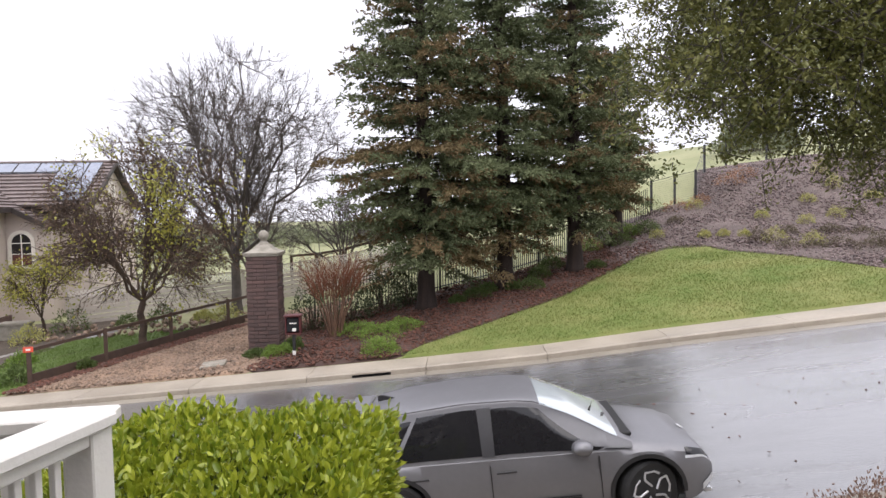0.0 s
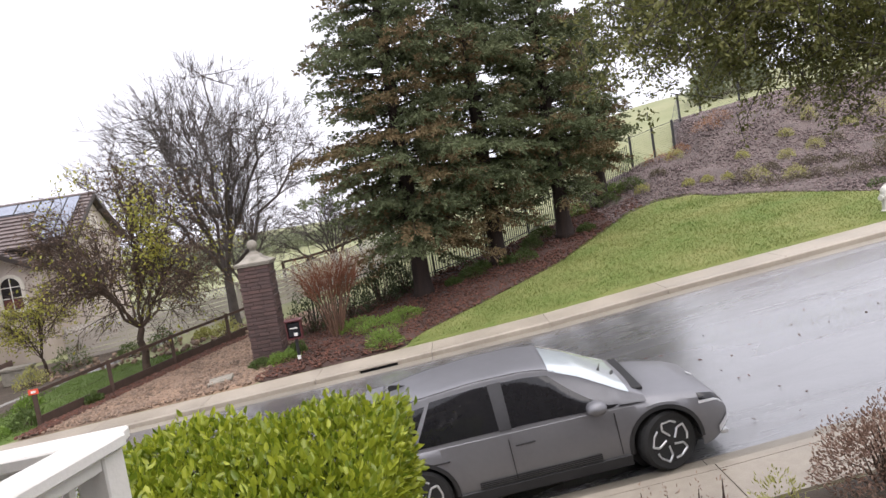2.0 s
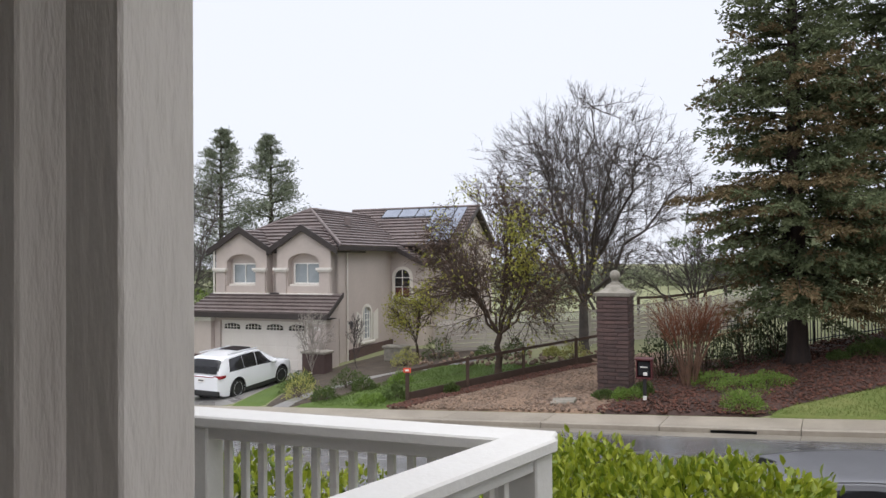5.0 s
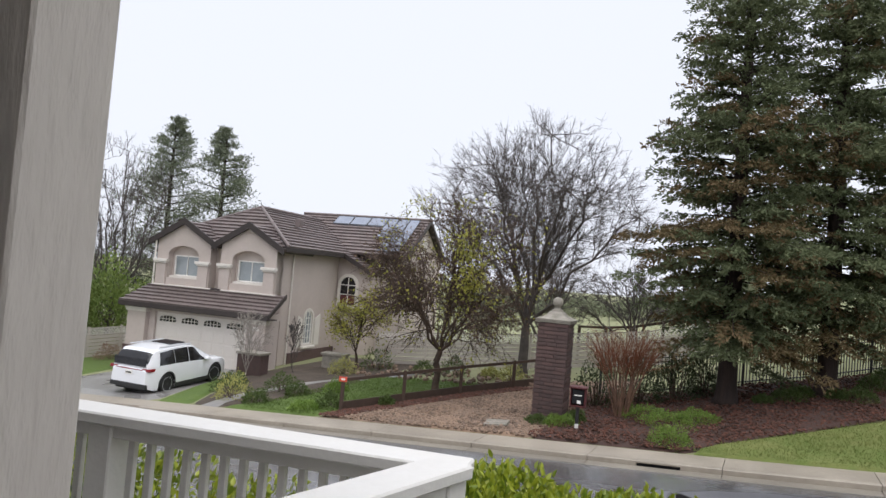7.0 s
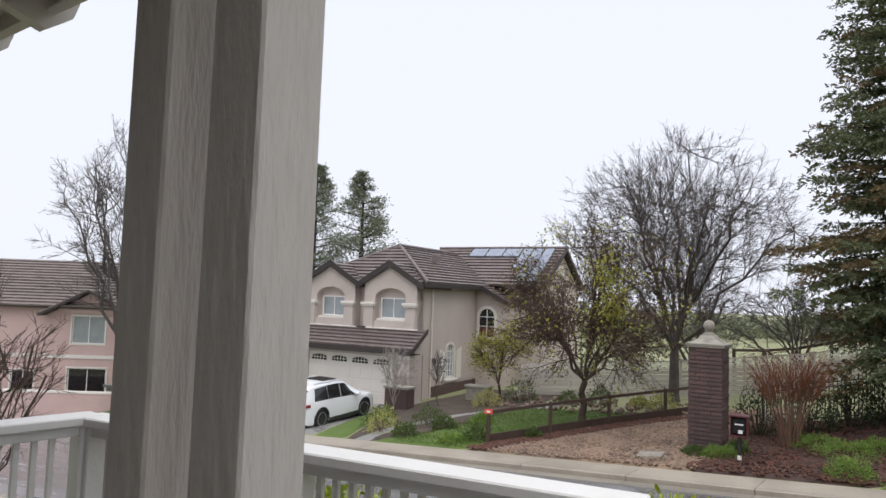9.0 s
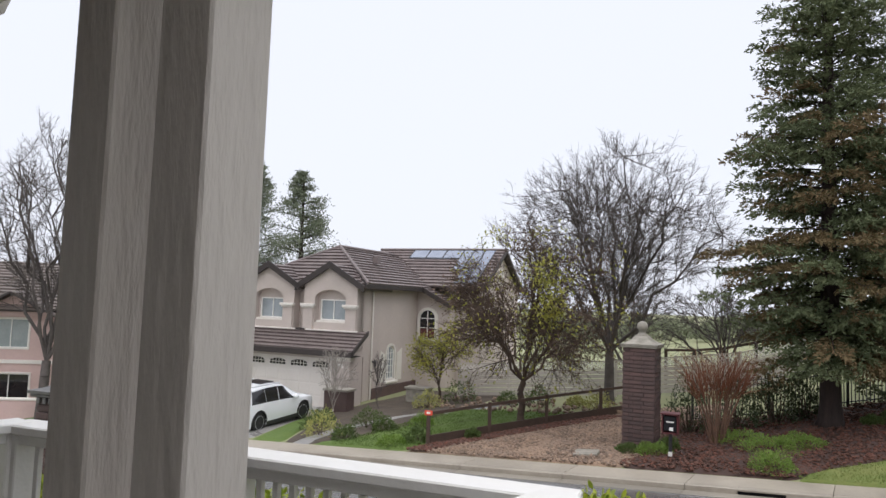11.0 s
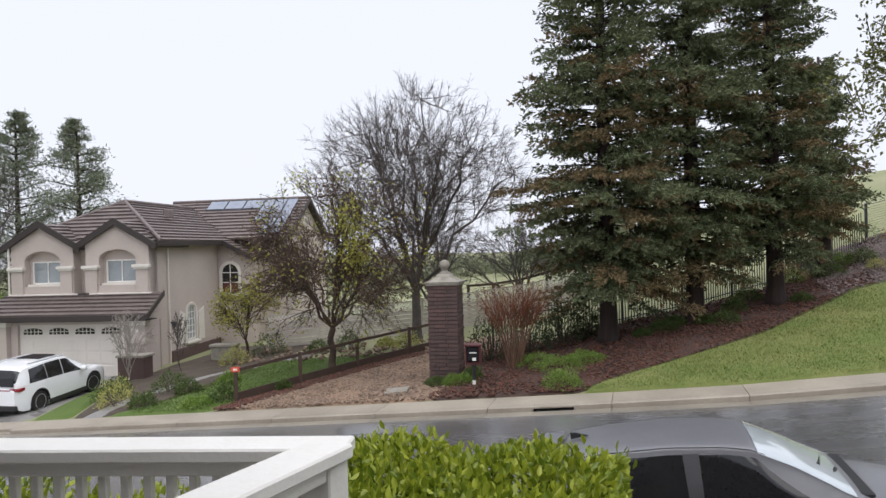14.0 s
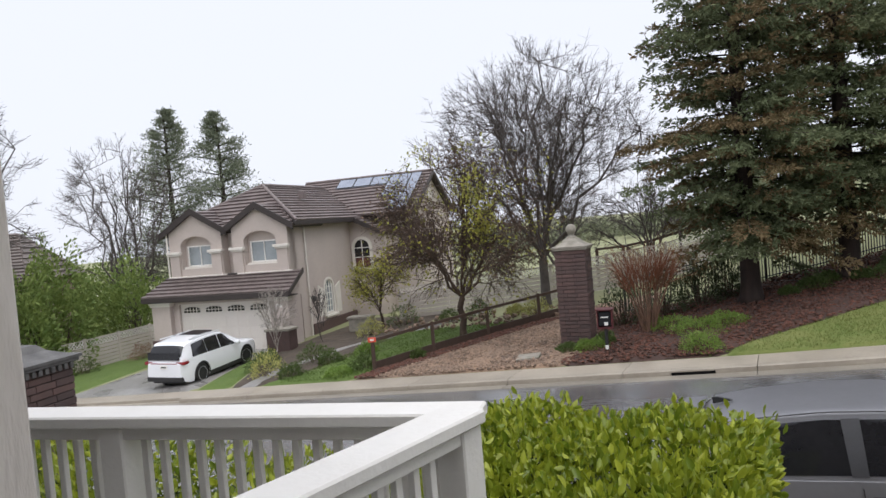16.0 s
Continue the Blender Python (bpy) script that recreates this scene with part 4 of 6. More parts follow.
# upper storey: recessed middle and two gabled bays
part("upper_wall", MB().box(-6.6, 0.45, 1.75, 1.95, 2.7, 6.05), M_STUCCO, house)
for c, hw in ((-5.0, 1.62), (-1.15, 1.6)):
    a0, a1 = c - 0.78, c + 0.78
    bay = part("bay_wall", wall_with_holes(c - hw, c + hw, 3.3, 5.95, 1.2, 1.75, [(a0 - 0.15, a1 + 0.15, 4.0, 5.7)], "y"), M_STUCCO, house)
    part("gable", MB().prism([(c - hw, 5.95), (c + hw, 5.95), (c, 6.86)], 1.2, 1.75), M_STUCCO, bay)
    # arch head fills the corners above the opening
    o = [(c + (0.93) * math.cos(math.pi * i / 12), 5.2 + 0.48 * math.sin(math.pi * i / 12)) for i in range(13)]
    head = MB()
    for (x0, z0), (x1, z1) in zip(o, o[1:]):
        head.add([(x0, t, z) for t in (1.2, 1.6) for z in (z0, 5.7)] + [(x1, t, z) for t in (1.2, 1.6) for z in (z1, 5.7)], [(0, 1, 5, 4), (2, 6, 7, 3), (0, 4, 6, 2), (1, 3, 7, 5), (0, 2, 3, 1), (4, 5, 7, 6)])
    part("arch_head", head, M_STUCCO, bay)
    window(house, a0, a1, 4.12, 5.18, 1.52, 0.12, "y", bars=(1, 0), trim=0.0)
    part("recess_back", wall_with_holes(a0 - 0.15, a1 + 0.15, 4.0, 5.75, 1.58, 1.68, [(a0, a1, 4.12, 5.18)], "y"), M_STUCCO, bay)
    part("sill", MB().box(a0 - 0.1, a1 + 0.1, 1.3, 1.6, 3.98, 4.1, 0.015), M_TRIM, house)
    for s in (-1, 1):
        x0 = c + s * 1.28
        part("pilaster", MB().box(x0 - 0.3, x0 + 0.3, 1.1, 1.2, 3.6, 4.72, 0.01), M_STUCCO, bay)
        part("corbel", MB().box(x0 - 0.36, x0 + 0.36, 1.03, 1.2, 4.72, 4.8, 0.01).box(x0 - 0.43, x0 + 0.43, 0.97, 1.2, 4.8, 4.94, 0.015), M_TRIM, bay)
    tile_roof(house, (c - 2.02, 1.02, 5.78), (c - 2.02, 4.2, 5.78), (c, 4.2, 6.98), (c, 1.02, 6.98), M_TILE, 0.33)
    tile_roof(house, (c + 2.02, 4.2, 5.78), (c + 2.02, 1.02, 5.78), (c, 1.02, 6.98), (c, 4.2, 6.98), M_TILE, 0.33)
    for s in (-1, 1):
        part("rake_board", MB().add([(c + s * u, t, z) for t in (0.97, 1.05) for u, z in ((2.08, 5.60), (2.08, 5.92), (0, 7.14), (0, 6.80))], [(0, 1, 2, 3), (7, 6, 5, 4), (0, 4, 5, 1), (1, 5, 6, 2), (2, 6, 7, 3), (3, 7, 4, 0)]), M_FASCIA, house)
part("band", MB().box(-6.7, -2.95, 1.02, 1.22, 3.5, 3.64, 0.015).box(-2.6, 0.6, 1.02, 1.22, 3.5, 3.64, 0.015), M_TRIM, house)
part("gutter_box", MB().box(-3.05, -2.5, 0.95, 1.6, 3.5, 3.66, 0.02), M_FASCIA, house)
for u, v in ((-2.95, 1.66), (-6.68, 1.1), (0.52, 2.75)):
    part("downspout", MB().box(u - 0.035, u + 0.035, v - 0.035, v + 0.035, 3.5 if v < 2 else 0.0, 5.9, 0.008), M_TRIM, house)
# main hipped roof
e = 6.0
tile_roof(house, (0.95, 1.3, e), (0.95, 12.0, e), (-2.9, 12.0, 8.15), (-2.9, 4.7, 8.15), M_TILE, 0.36)
tile_roof(house, (2.75, 7.75, 5.08), (2.75, 10.4, 5.08), (0.9, 10.4, 6.03), (0.9, 7.75, 6.03), M_TILE, 0.36)
tile_roof(house, (-7.2, 9.4, e), (-7.2, 1.6, e), (-2.9, 4.7, 8.15), (-2.9, 9.4, 8.15), M_TILE, 0.36)
tile_roof(house, (-7.2, 1.6, e), (0.95, 1.6, e), (-2.9, 4.7, 8.17), (-2.92, 4.7, 8.17), M_TILE, 0.36)
ridge = [((0.95, 1.4, e + 0.06), (-2.9, 4.7, 8.23)), ((-7.2, 1.6, e + 0.06), (-2.9, 4.7, 8.23)), ((-2.9, 4.7, 8.23), (-2.9, 12.0, 8.23)), ((-4.6, 12.6, 8.68), (4.5, 12.6, 8.68))]
for a, b in ridge:
    part("ridge_tiles", MB().tube(a, b, 0.085, n=8), M_TILE, house)
part("fascia", MB().box(0.93, 1.0, 1.1, 7.75, e - 0.2, e + 0.02, 0.008), M_FASCIA, house)
part("soffit", MB().box(0.45, 0.95, 1.1, 7.75, e - 0.12, e - 0.08), M_FASCIA, house)
part("roof_vent", MB().box(-1.2, -0.85, 5.5, 5.85, 7.3, 7.75, 0.02), M_TILE, house)
# rear wing with solar panels and the angled bay
tile_roof(house, (-4.6, 8.85, 6.13), (4.3, 8.85, 6.13), (4.45, 12.6, 8.6), (-4.6, 12.6, 8.6), M_TILE, 0.36)
tile_roof(house, (4.45, 16.4, 6.13), (-4.6, 16.4, 6.13), (-4.6, 12.6, 8.6), (4.45, 12.6, 8.6), M_TILE, 0.36)
part("front_bay", MB().prism([(0.45, -0.5), (2.62, -0.5), (2.62, 4.98), (0.45, 6.1)], 8.15, 8.4), M_STUCCO, house)
part("bay_side", MB().prism([(8.4, -0.5), (9.3, -0.5), (9.3, 4.95), (8.4, 4.95)], 2.34, 2.62, axis="x"), M_STUCCO, house)
part("rake_board", MB().add([(u, t, z) for t in (7.68, 7.78) for u, z in ((0.93, 5.8), (0.93, 6.08), (2.85, 5.1), (2.85, 4.84))], [(0, 1, 2, 3), (7, 6, 5, 4), (0, 4, 5, 1), (1, 5, 6, 2), (2, 6, 7, 3), (3, 7, 4, 0)]), M_FASCIA, house)
part("fascia", MB().box(2.0, 4.3, 8.79, 8.85, 5.93, 6.16, 0.01), M_FASCIA, house)
part("wing_front", MB().box(2.3, 4.0, 9.3, 9.55, -0.5, 6.2), M_STUCCO, house)
wing = part("wing_wall", MB().prism([(9.3, -0.5), (15.9, -0.5), (15.9, 6.3), (12.6, 8.45), (9.3, 6.3)], 3.85, 4.1, axis="x"), M_STUCCO, house)
window(house, 12.2, 13.0, 6.5, 7.1, 4.1, 0.02, "x", rise=0.3, bars=(1, 1), trim=0.12, sign=1)
for s in (-1, 1):
    part("rake_board", MB().add([(u, 12.6 + s * v, z) for u in (4.38, 4.5) for v, z in ((3.78, 5.98), (3.78, 6.2), (0, 8.68), (0, 8.44))], [(0, 1, 2, 3), (7, 6, 5, 4), (0, 4, 5, 1), (1, 5, 6, 2), (2, 6, 7, 3), (3, 7, 4, 0)]), M_FASCIA, house)


def on_wing(u, t, h=0.15):
    """A point of the wing's street-side roof slope."""
    return Vector((u, 8.85 + 3.75 * t, 6.13 + 2.47 * t + h))


for a, b, t0, t1 in ((-1.9, -0.75, 0.72, 0.95), (-0.7, 0.45, 0.72, 0.95), (0.5, 1.65, 0.72, 0.95), (1.7, 2.35, 0.40, 0.95), (2.4, 3.1, 0.05, 0.95), (3.15, 3.8, 0.05, 0.95)):
    vs = [on_wing(a, t0), on_wing(b, t0), on_wing(b, t1), on_wing(a, t1)]
    pn = part("solar_panel", MB().add([p - Vector((0, 0, 0.05)) for p in vs] + vs, [(0, 3, 2, 1), (4, 5, 6, 7), (0, 1, 5, 4), (1, 2, 6, 5), (2, 3, 7, 6), (3, 0, 4, 7)]), M_SOLAR, house, "blue-grey glossy solar panel")
    part("frame", MB().tube(vs[0], vs[1], 0.03, n=4).tube(vs[1], vs[2], 0.02, n=4).tube(vs[2], vs[3], 0.02, n=4).tube(vs[3], vs[0], 0.02, n=4), M_IRON, pn)
# side-wall openings
window(house, 4.55, 5.45, 0.95, 2.35, 0.45, 0.1, "x", rise=0.4, bars=(2, 4), trim=0.14, sign=1)
for a, b in ((3.75, 4.32), (5.68, 6.25)):
    sh = part("shutter", MB().prism([(a, 0.85), (b, 0.85), (b, 2.55 if a > 5 else 2.3), (a, 2.3 if a > 5 else 2.55)], 0.46, 0.52, axis="x"), M_TRIM, house, "cream painted shutter")
part("sill", MB().box(0.44, 0.62, 4.3, 5.7, 0.74, 0.86, 0.015), M_TRIM, house)
part("side_door", MB().box(0.28, 0.34, 1.4, 2.05, -0.2, 2.3, 0.008), M_STUCCO, house, "taupe side door")
part("stone_base", MB().box(0.46, 0.56, 2.9, 8.1, -0.5, 0.62, 0.02), M_BRICK, house, "dark stone veneer base")
part("wall_lamp", MB().box(0.45, 0.56, 2.95, 3.05, 1.95, 2.05).lathe([(0.05, 0), (0.085, 0.05), (0.085, 0.22), (0.02, 0.32)], 8, Matrix.Translation((0.62, 3.0, 1.78))), M_IRON, house, "black wall lantern")
bayM = Matrix.Translation((0.0, 8.14, 0.2))
bw = new("bay_window")
bw.parent = house
bw.matrix_local = bayM
o_out, o_in = arch_outline(0.55, 1.85, 2.75, 4.1, 0.6), arch_outline(0.72, 1.68, 2.9, 4.05, 0.48)
part("glass", MB().prism(o_in, -0.03, -0.012), M_DARKGLASS, bw)
part("blind", MB().box(0.75, 1.66, -0.045, -0.032, 2.95, 3.45), M_BLIND, bw, "dark red blind")
part("trim", ring(o_out, o_in, -0.1, -0.01, "y"), M_TRIM, bw)
for zz in (3.5, 4.05):
    part("bar", MB().box(0.72, 1.68, -0.07, -0.046, zz - 0.02, zz + 0.02), M_WHITE, bw)
part("bar", MB().box(1.18, 1.22, -0.07, -0.046, 2.9, 4.5), M_WHITE, bw)

# ---- small brick planter pier by the garage, garden stone bench and ornaments ----
pp = thing("brick_pier", "low dark brick pier with pale cap beside garage", "pier", pose(-20.6, 25.2, land(-20.6, 25.2), 0, 0, 8))
part("body", MB().box(-0.6, 0.6, -0.35, 0.35, -0.2, 0.95, 0.01), M_BRICK, pp)
part("cap", MB().box(-0.66, 0.66, -0.41, 0.41, 0.95, 1.06, 0.015), M_CAP, pp)
bench = thing("stone_planter", "pale stone planter box by house wall", "planter", pose(-18.6, 28.8, land(-18.6, 28.8), 0, 0, 8))
part("box", MB().box(-0.55, 0.55, -0.3, 0.3, 0.0, 0.62, 0.02), M_CAP, bench)
part("rim", MB().box(-0.62, 0.62, -0.36, 0.36, 0.62, 0.74, 0.02), M_CAP, bench)


# ---- second house far down the street ----
h2 = thing("house", "pink stucco two-storey house behind bare trees", "house", pose(-41.0, 19.5, -3.0, 0, 0, 38))
part("wall", wall_with_holes(-9, 6, -0.5, 5.6, 0, 0.3, [(0.3, 2.2, 3.3, 4.9), (0.2, 2.4, 0.3, 1.9), (-6.5, -4.5, 3.2, 4.8), (-3.0, -1.7, 0.5, 1.7)], "y"), M_STUCCO2, h2)
part("wall", MB().box(5.7, 6, 0.3, 9, -0.5, 5.6).box(-9, -8.7, 0.3, 9, -0.5, 5.6).box(-9, 6, 9, 9.3, -0.5, 5.6), M_STUCCO2, h2)
for a, b, c, d in ((0.3, 2.2, 3.3, 4.9), (0.2, 2.4, 0.3, 1.9), (-6.5, -4.5, 3.2, 4.8), (-3.0, -1.7, 0.5, 1.7)):
    window(h2, a, b, c, d, 0.0, 0.12, "y", bars=(1, 0), glass=M_GLASS if c > 3 and a > 0 else M_DARKGLASS, trim=0.08)
part("gable", MB().prism([(-0.8, 5.05), (3.8, 5.05), (1.5, 6.25)], -0.3, 0.4), M_STUCCO2, h2)
tile_roof(h2, (-9.6, -0.6, 5.4), (6.6, -0.6, 5.4), (4.5, 4.6, 8.2), (-7, 4.6, 8.2), M_TILE2, 0.38)
tile_roof(h2, (6.6, -0.6, 5.4), (6.6, 9.8, 5.4), (4.5, 4.6, 8.2), (4.5, 4.6, 8.2), M_TILE2, 0.38)
tile_roof(h2, (6.6, 9.8, 5.4), (-9.6, 9.8, 5.4), (-7, 4.6, 8.2), (4.5, 4.6, 8.2), M_TILE2, 0.38)
tile_roof(h2, (-1.3, -0.9, 4.95), (-1.3, 2.4, 4.95), (1.5, 2.4, 6.4), (1.5, -0.9, 6.4), M_TILE2, 0.38)
tile_roof(h2, (4.3, 2.4, 4.95), (4.3, -0.9, 4.95), (1.5, -0.9, 6.4), (1.5, 2.4, 6.4), M_TILE2, 0.38)
part("band", MB().box(-9, 6, -0.06, 0.0, 2.45, 2.65), M_TRIM, h2)
garden_wall = thing("garden_wall", "low pale pink garden wall before far house", "wall", pose(-39.5, 16.5, -3.2, 0, 0, 38))
part("wall", MB().box(-9, 5, 0, 0.2, -0.5, 1.15), M_STUCCO2, garden_wall)
part("coping", MB().box(-9, 5, -0.05, 0.25, 1.15, 1.27, 0.02), M_TRIM, garden_wall)


# ---- cars ----
def wheel(parent, x, y, r, width, side, steer, rim_style):
    w = new("wheel")
    w.parent = parent
    w.matrix_local = Matrix.Translation((x, y, r)) @ Matrix.Rotation(radians(steer), 4, "Z") @ Matrix.Rotation(radians(90 if side < 0 else -90), 4, "X")
    hw = width / 2
    ri = r * 0.70
    prof = [(ri, -hw * 0.9), (r * 0.9, -hw), (r * 0.985, -hw * 0.75), (r, -hw * 0.4), (r, hw * 0.4), (r * 0.985, hw * 0.75), (r * 0.9, hw), (ri, hw * 0.9)]
    part("tyre", MB().lathe(prof, 32), M_TYRE, w, smooth=False)
    part("rim", MB().lathe([(ri, -hw * 0.6), (ri, hw * 0.93), (ri * 0.95, hw * 0.95), (ri * 0.93, hw * 0.6), (0.03, hw * 0.5)], 32), M_PLASTIC if rim_style == "petal" else M_ALLOY, w, smooth=False)
    sp = 5 if rim_style == "petal" else 10
    for k in range(sp):
        a = 2 * math.pi * k / sp
        R = Matrix.Rotation(a, 4, "Z")
        if rim_style == "petal":
            mb = MB()
            z = hw * 0.9
            loop = [(0.06, 0.02), (ri * 0.45, 0.13), (ri * 0.78, 0.15), (ri * 0.93, 0.03), (ri * 0.86, -0.045)]
            for (p, q), (s, t) in zip(loop, loop[1:]):
                mb.tube(R @ Vector((p, q, z)), R @ Vector((s, t, z)), 0.014, n=6)
        else:
            mb = MB().box(0.05, ri * 0.95, -0.018, 0.018, hw * 0.62, hw * 0.8, m=R)
        part("spoke", mb, M_ALLOY, w)
    part("hub", MB().lathe([(0.055, hw * 0.5), (0.055, hw * 0.88), (0.04, hw * 0.92)], 16), M_PLASTIC, w)
    return w


def car_body(top, paint, L, W, wb, x_rear, r, hood, roof, belt, arch_gap=0.06, clad=0.0):
    """Lofted shell: hood is the upper line of the lower body, roof the upper line of the cabin, belt the sill of the glass; x along the car, nose at +L/2."""
    xw = (x_rear, x_rear + wb)
    xs = sorted(set(np.round(np.linspace(-L / 2, L / 2, 121), 4)))
    hw = W / 2
    def low(x):
        z = 0.2 + 0.16 * max(0, (abs(x) - (L / 2 - 0.35)) / 0.35) ** 2
        for c in xw:
            if abs(x - c) < r + arch_gap:
                z = max(z, r + math.sqrt((r + arch_gap) ** 2 - (x - c) ** 2))
        return z
    def wide(x):
        t = max(0, (abs(x) - (L / 2 - 0.9)) / 0.9)
        return hw * (1 - 0.24 * t ** 2.6)

    def section(x):
        """Half outline of the shell at x, from the sill to the centre line."""
        w, zl, zt = wide(x), low(x), hood(x)
        sh = min(zt - 0.06, belt(x))
        sh = max(sh, zl + 0.02)
        mid = max(zl + 0.01, min(0.55, sh - 0.05))
        return [(x, w * 0.965, zl), (x, w * 0.99, max(zl + 0.005, min(mid, zl + 0.12))), (x, w, mid), (x, w * 0.985, (mid + sh) / 2 + 0.02), (x, w * 0.955, sh), (x, w * 0.90, sh + (zt - sh) * 0.45), (x, w * 0.78, sh + (zt - sh) * 0.8), (x, w * 0.45, zt - 0.008), (x, 0, zt)]

    rings = [section(x) for x in xs]
    k = len(rings[0])
    vs, fs = [], []
    for rg in rings:
        vs += rg + [(x, -y, z) for x, y, z in rg[-2::-1]]
    m = 2 * k - 1
    for i in range(len(rings) - 1):
        fs += [(i * m + j, i * m + j + 1, (i + 1) * m + j + 1, (i + 1) * m + j) for j in range(m - 1)]
    fs += [tuple(range(m)), tuple(range((len(rings) - 1) * m, len(rings) * m))]
    body = part("body", MB().add(vs, fs), paint, top, smooth=True)
    mod = body.modifiers.new("edge", "EDGE_SPLIT")
    mod.split_angle = radians(28)
    part("underbody", MB().box(-L / 2 + 0.15, L / 2 - 0.15, -hw + 0.3, hw - 0.3, 0.17, 0.7, 0.03), M_PLASTIC, top)
    for c in xw:
        for s in (-1, 1):
            n, mb = 18, MB()
            ra, rb = r + arch_gap - 0.012, r + arch_gap + 0.035
            pts = []
            for i in range(n + 1):
                a = math.pi * (i / n) * 1.06 - 0.03 * math.pi
                pts.append((math.cos(a), math.sin(a)))
            vv, ff = [], []
            for cx, cz in pts:
                for rr, yy in ((ra, hw - 0.14), (ra, hw + 0.012), (rb, hw + 0.006), (rb, hw - 0.05)):
                    x = c + rr * cx
                    vv.append((x, s * (yy - (hw - wide(x))), r + rr * cz))
            for i in range(n):
                ff += [(i * 4 + j, i * 4 + (j + 1) % 4, (i + 1) * 4 + (j + 1) % 4, (i + 1) * 4 + j) for j in range(4)]
            ff += [(0, 1, 2, 3), tuple(n * 4 + j for j in (3, 2, 1, 0))]
            part("wheel_arch", mb.add(vv, ff), M_PLASTIC, top, "black wheel arch trim")
            part("arch_liner", MB().tube((c, s * (hw - 0.36), r), (c, s * (hw - 0.33), r), r + arch_gap + 0.05, n=24), M_PLASTIC, top)
    return wide, section


def cabin(top, paint, wide, base, roof, x0, x1, tumble, glass_paths, screen, rear):
    """Cabin shell between x0 and x1: base is the height of its foot, roof its crown; glass panels lie on it."""
    xs = np.round(np.linspace(x0, x1, 81), 4)
    def P(x, s, out=0.0):
        """s from 0 at the foot to 1 at the roof's edge, beyond 1 to 2 at the middle."""
        w0 = wide(x) * 0.952 + out
        zb, zr = base(x), max(base(x) + 0.004, roof(x))
        h = zr - zb
        w1 = (w0 - out) * (1 - tumble * min(1, h / 0.5)) + out
        if s <= 1:
            t = s
            y = w0 + (w1 - w0) * (t ** 1.3)
            return Vector((x, y, zb + (h - min(0.07, h * 0.35)) * t))
        t = s - 1
        drop = min(0.07, h * 0.35)
        y = w1 * math.cos(t * math.pi / 2)
        return Vector((x, y, zr - drop + drop * (math.sin(t * math.pi / 2)) ** 0.7 + out * 0.5))
    ss = [0, 0.25, 0.5, 0.75, 1, 1.06, 1.14, 1.25, 1.4, 1.6, 1.8, 2.0]
    vs, fs = [], []
    for x in xs:
        rg = [P(x, s) for s in ss]
        vs += rg + [Vector((p.x, -p.y, p.z)) for p in rg[-2::-1]]
    m = 2 * len(ss) - 1
    for i in range(len(xs) - 1):
        fs += [(i * m + j, i * m + j + 1, (i + 1) * m + j + 1, (i + 1) * m + j) for j in range(m - 1)]
    part("cabin", MB().add(vs, fs), paint, top, smooth=True)
    for nm, lo, hi, s0, s1 in glass_paths:
        for side in (1, -1):
            n = 14
            vv = []
            for i in range(n + 1):
                t = i / n
                for j in range(7):
                    s = s0 + (s1 - s0) * j / 6
                    x = lo(j / 6) + (hi(j / 6) - lo(j / 6)) * t
                    p = P(x, s, 0.014 if nm == "pillar_trim" else 0.006)
                    vv.append((p.x, p.y * side, p.z))
            ff = [(i * 7 + j, (i + 1) * 7 + j, (i + 1) * 7 + j + 1, i * 7 + j + 1) for i in range(n) for j in range(6)]
            part(nm, MB().add(vv, ff), M_PILLAR if nm == "pillar_trim" else M_DARKGLASS, top, "" if nm == "pillar_trim" else "dark tinted side window", smooth=True)
    for nm, xa, xb, lab in (("windscreen", *screen, "raked windscreen with pale sunshade"), ("rear_window", *rear, "dark rear window")):
        vv, n = [], 12
        for i in range(n + 1):
            x = xa + (xb - xa) * i / n
            row = [P(x, s, 0.006) for s in (1.05, 1.25, 1.5, 1.75, 2.0)]
            row = row + [Vector((p.x, -p.y, p.z)) for p in row[-2::-1]]
            vv += [(p.x, p.y, p.z + 0.004) for p in row]
        ff = [(i * 9 + j, i * 9 + j + 1, (i + 1) * 9 + j + 1, (i + 1) * 9 + j) for i in range(n) for j in range(8)]
        part(nm, MB().add(vv, ff), M_SCREEN if nm == "windscreen" else M_DARKGLASS, top, lab, smooth=True)
    return P


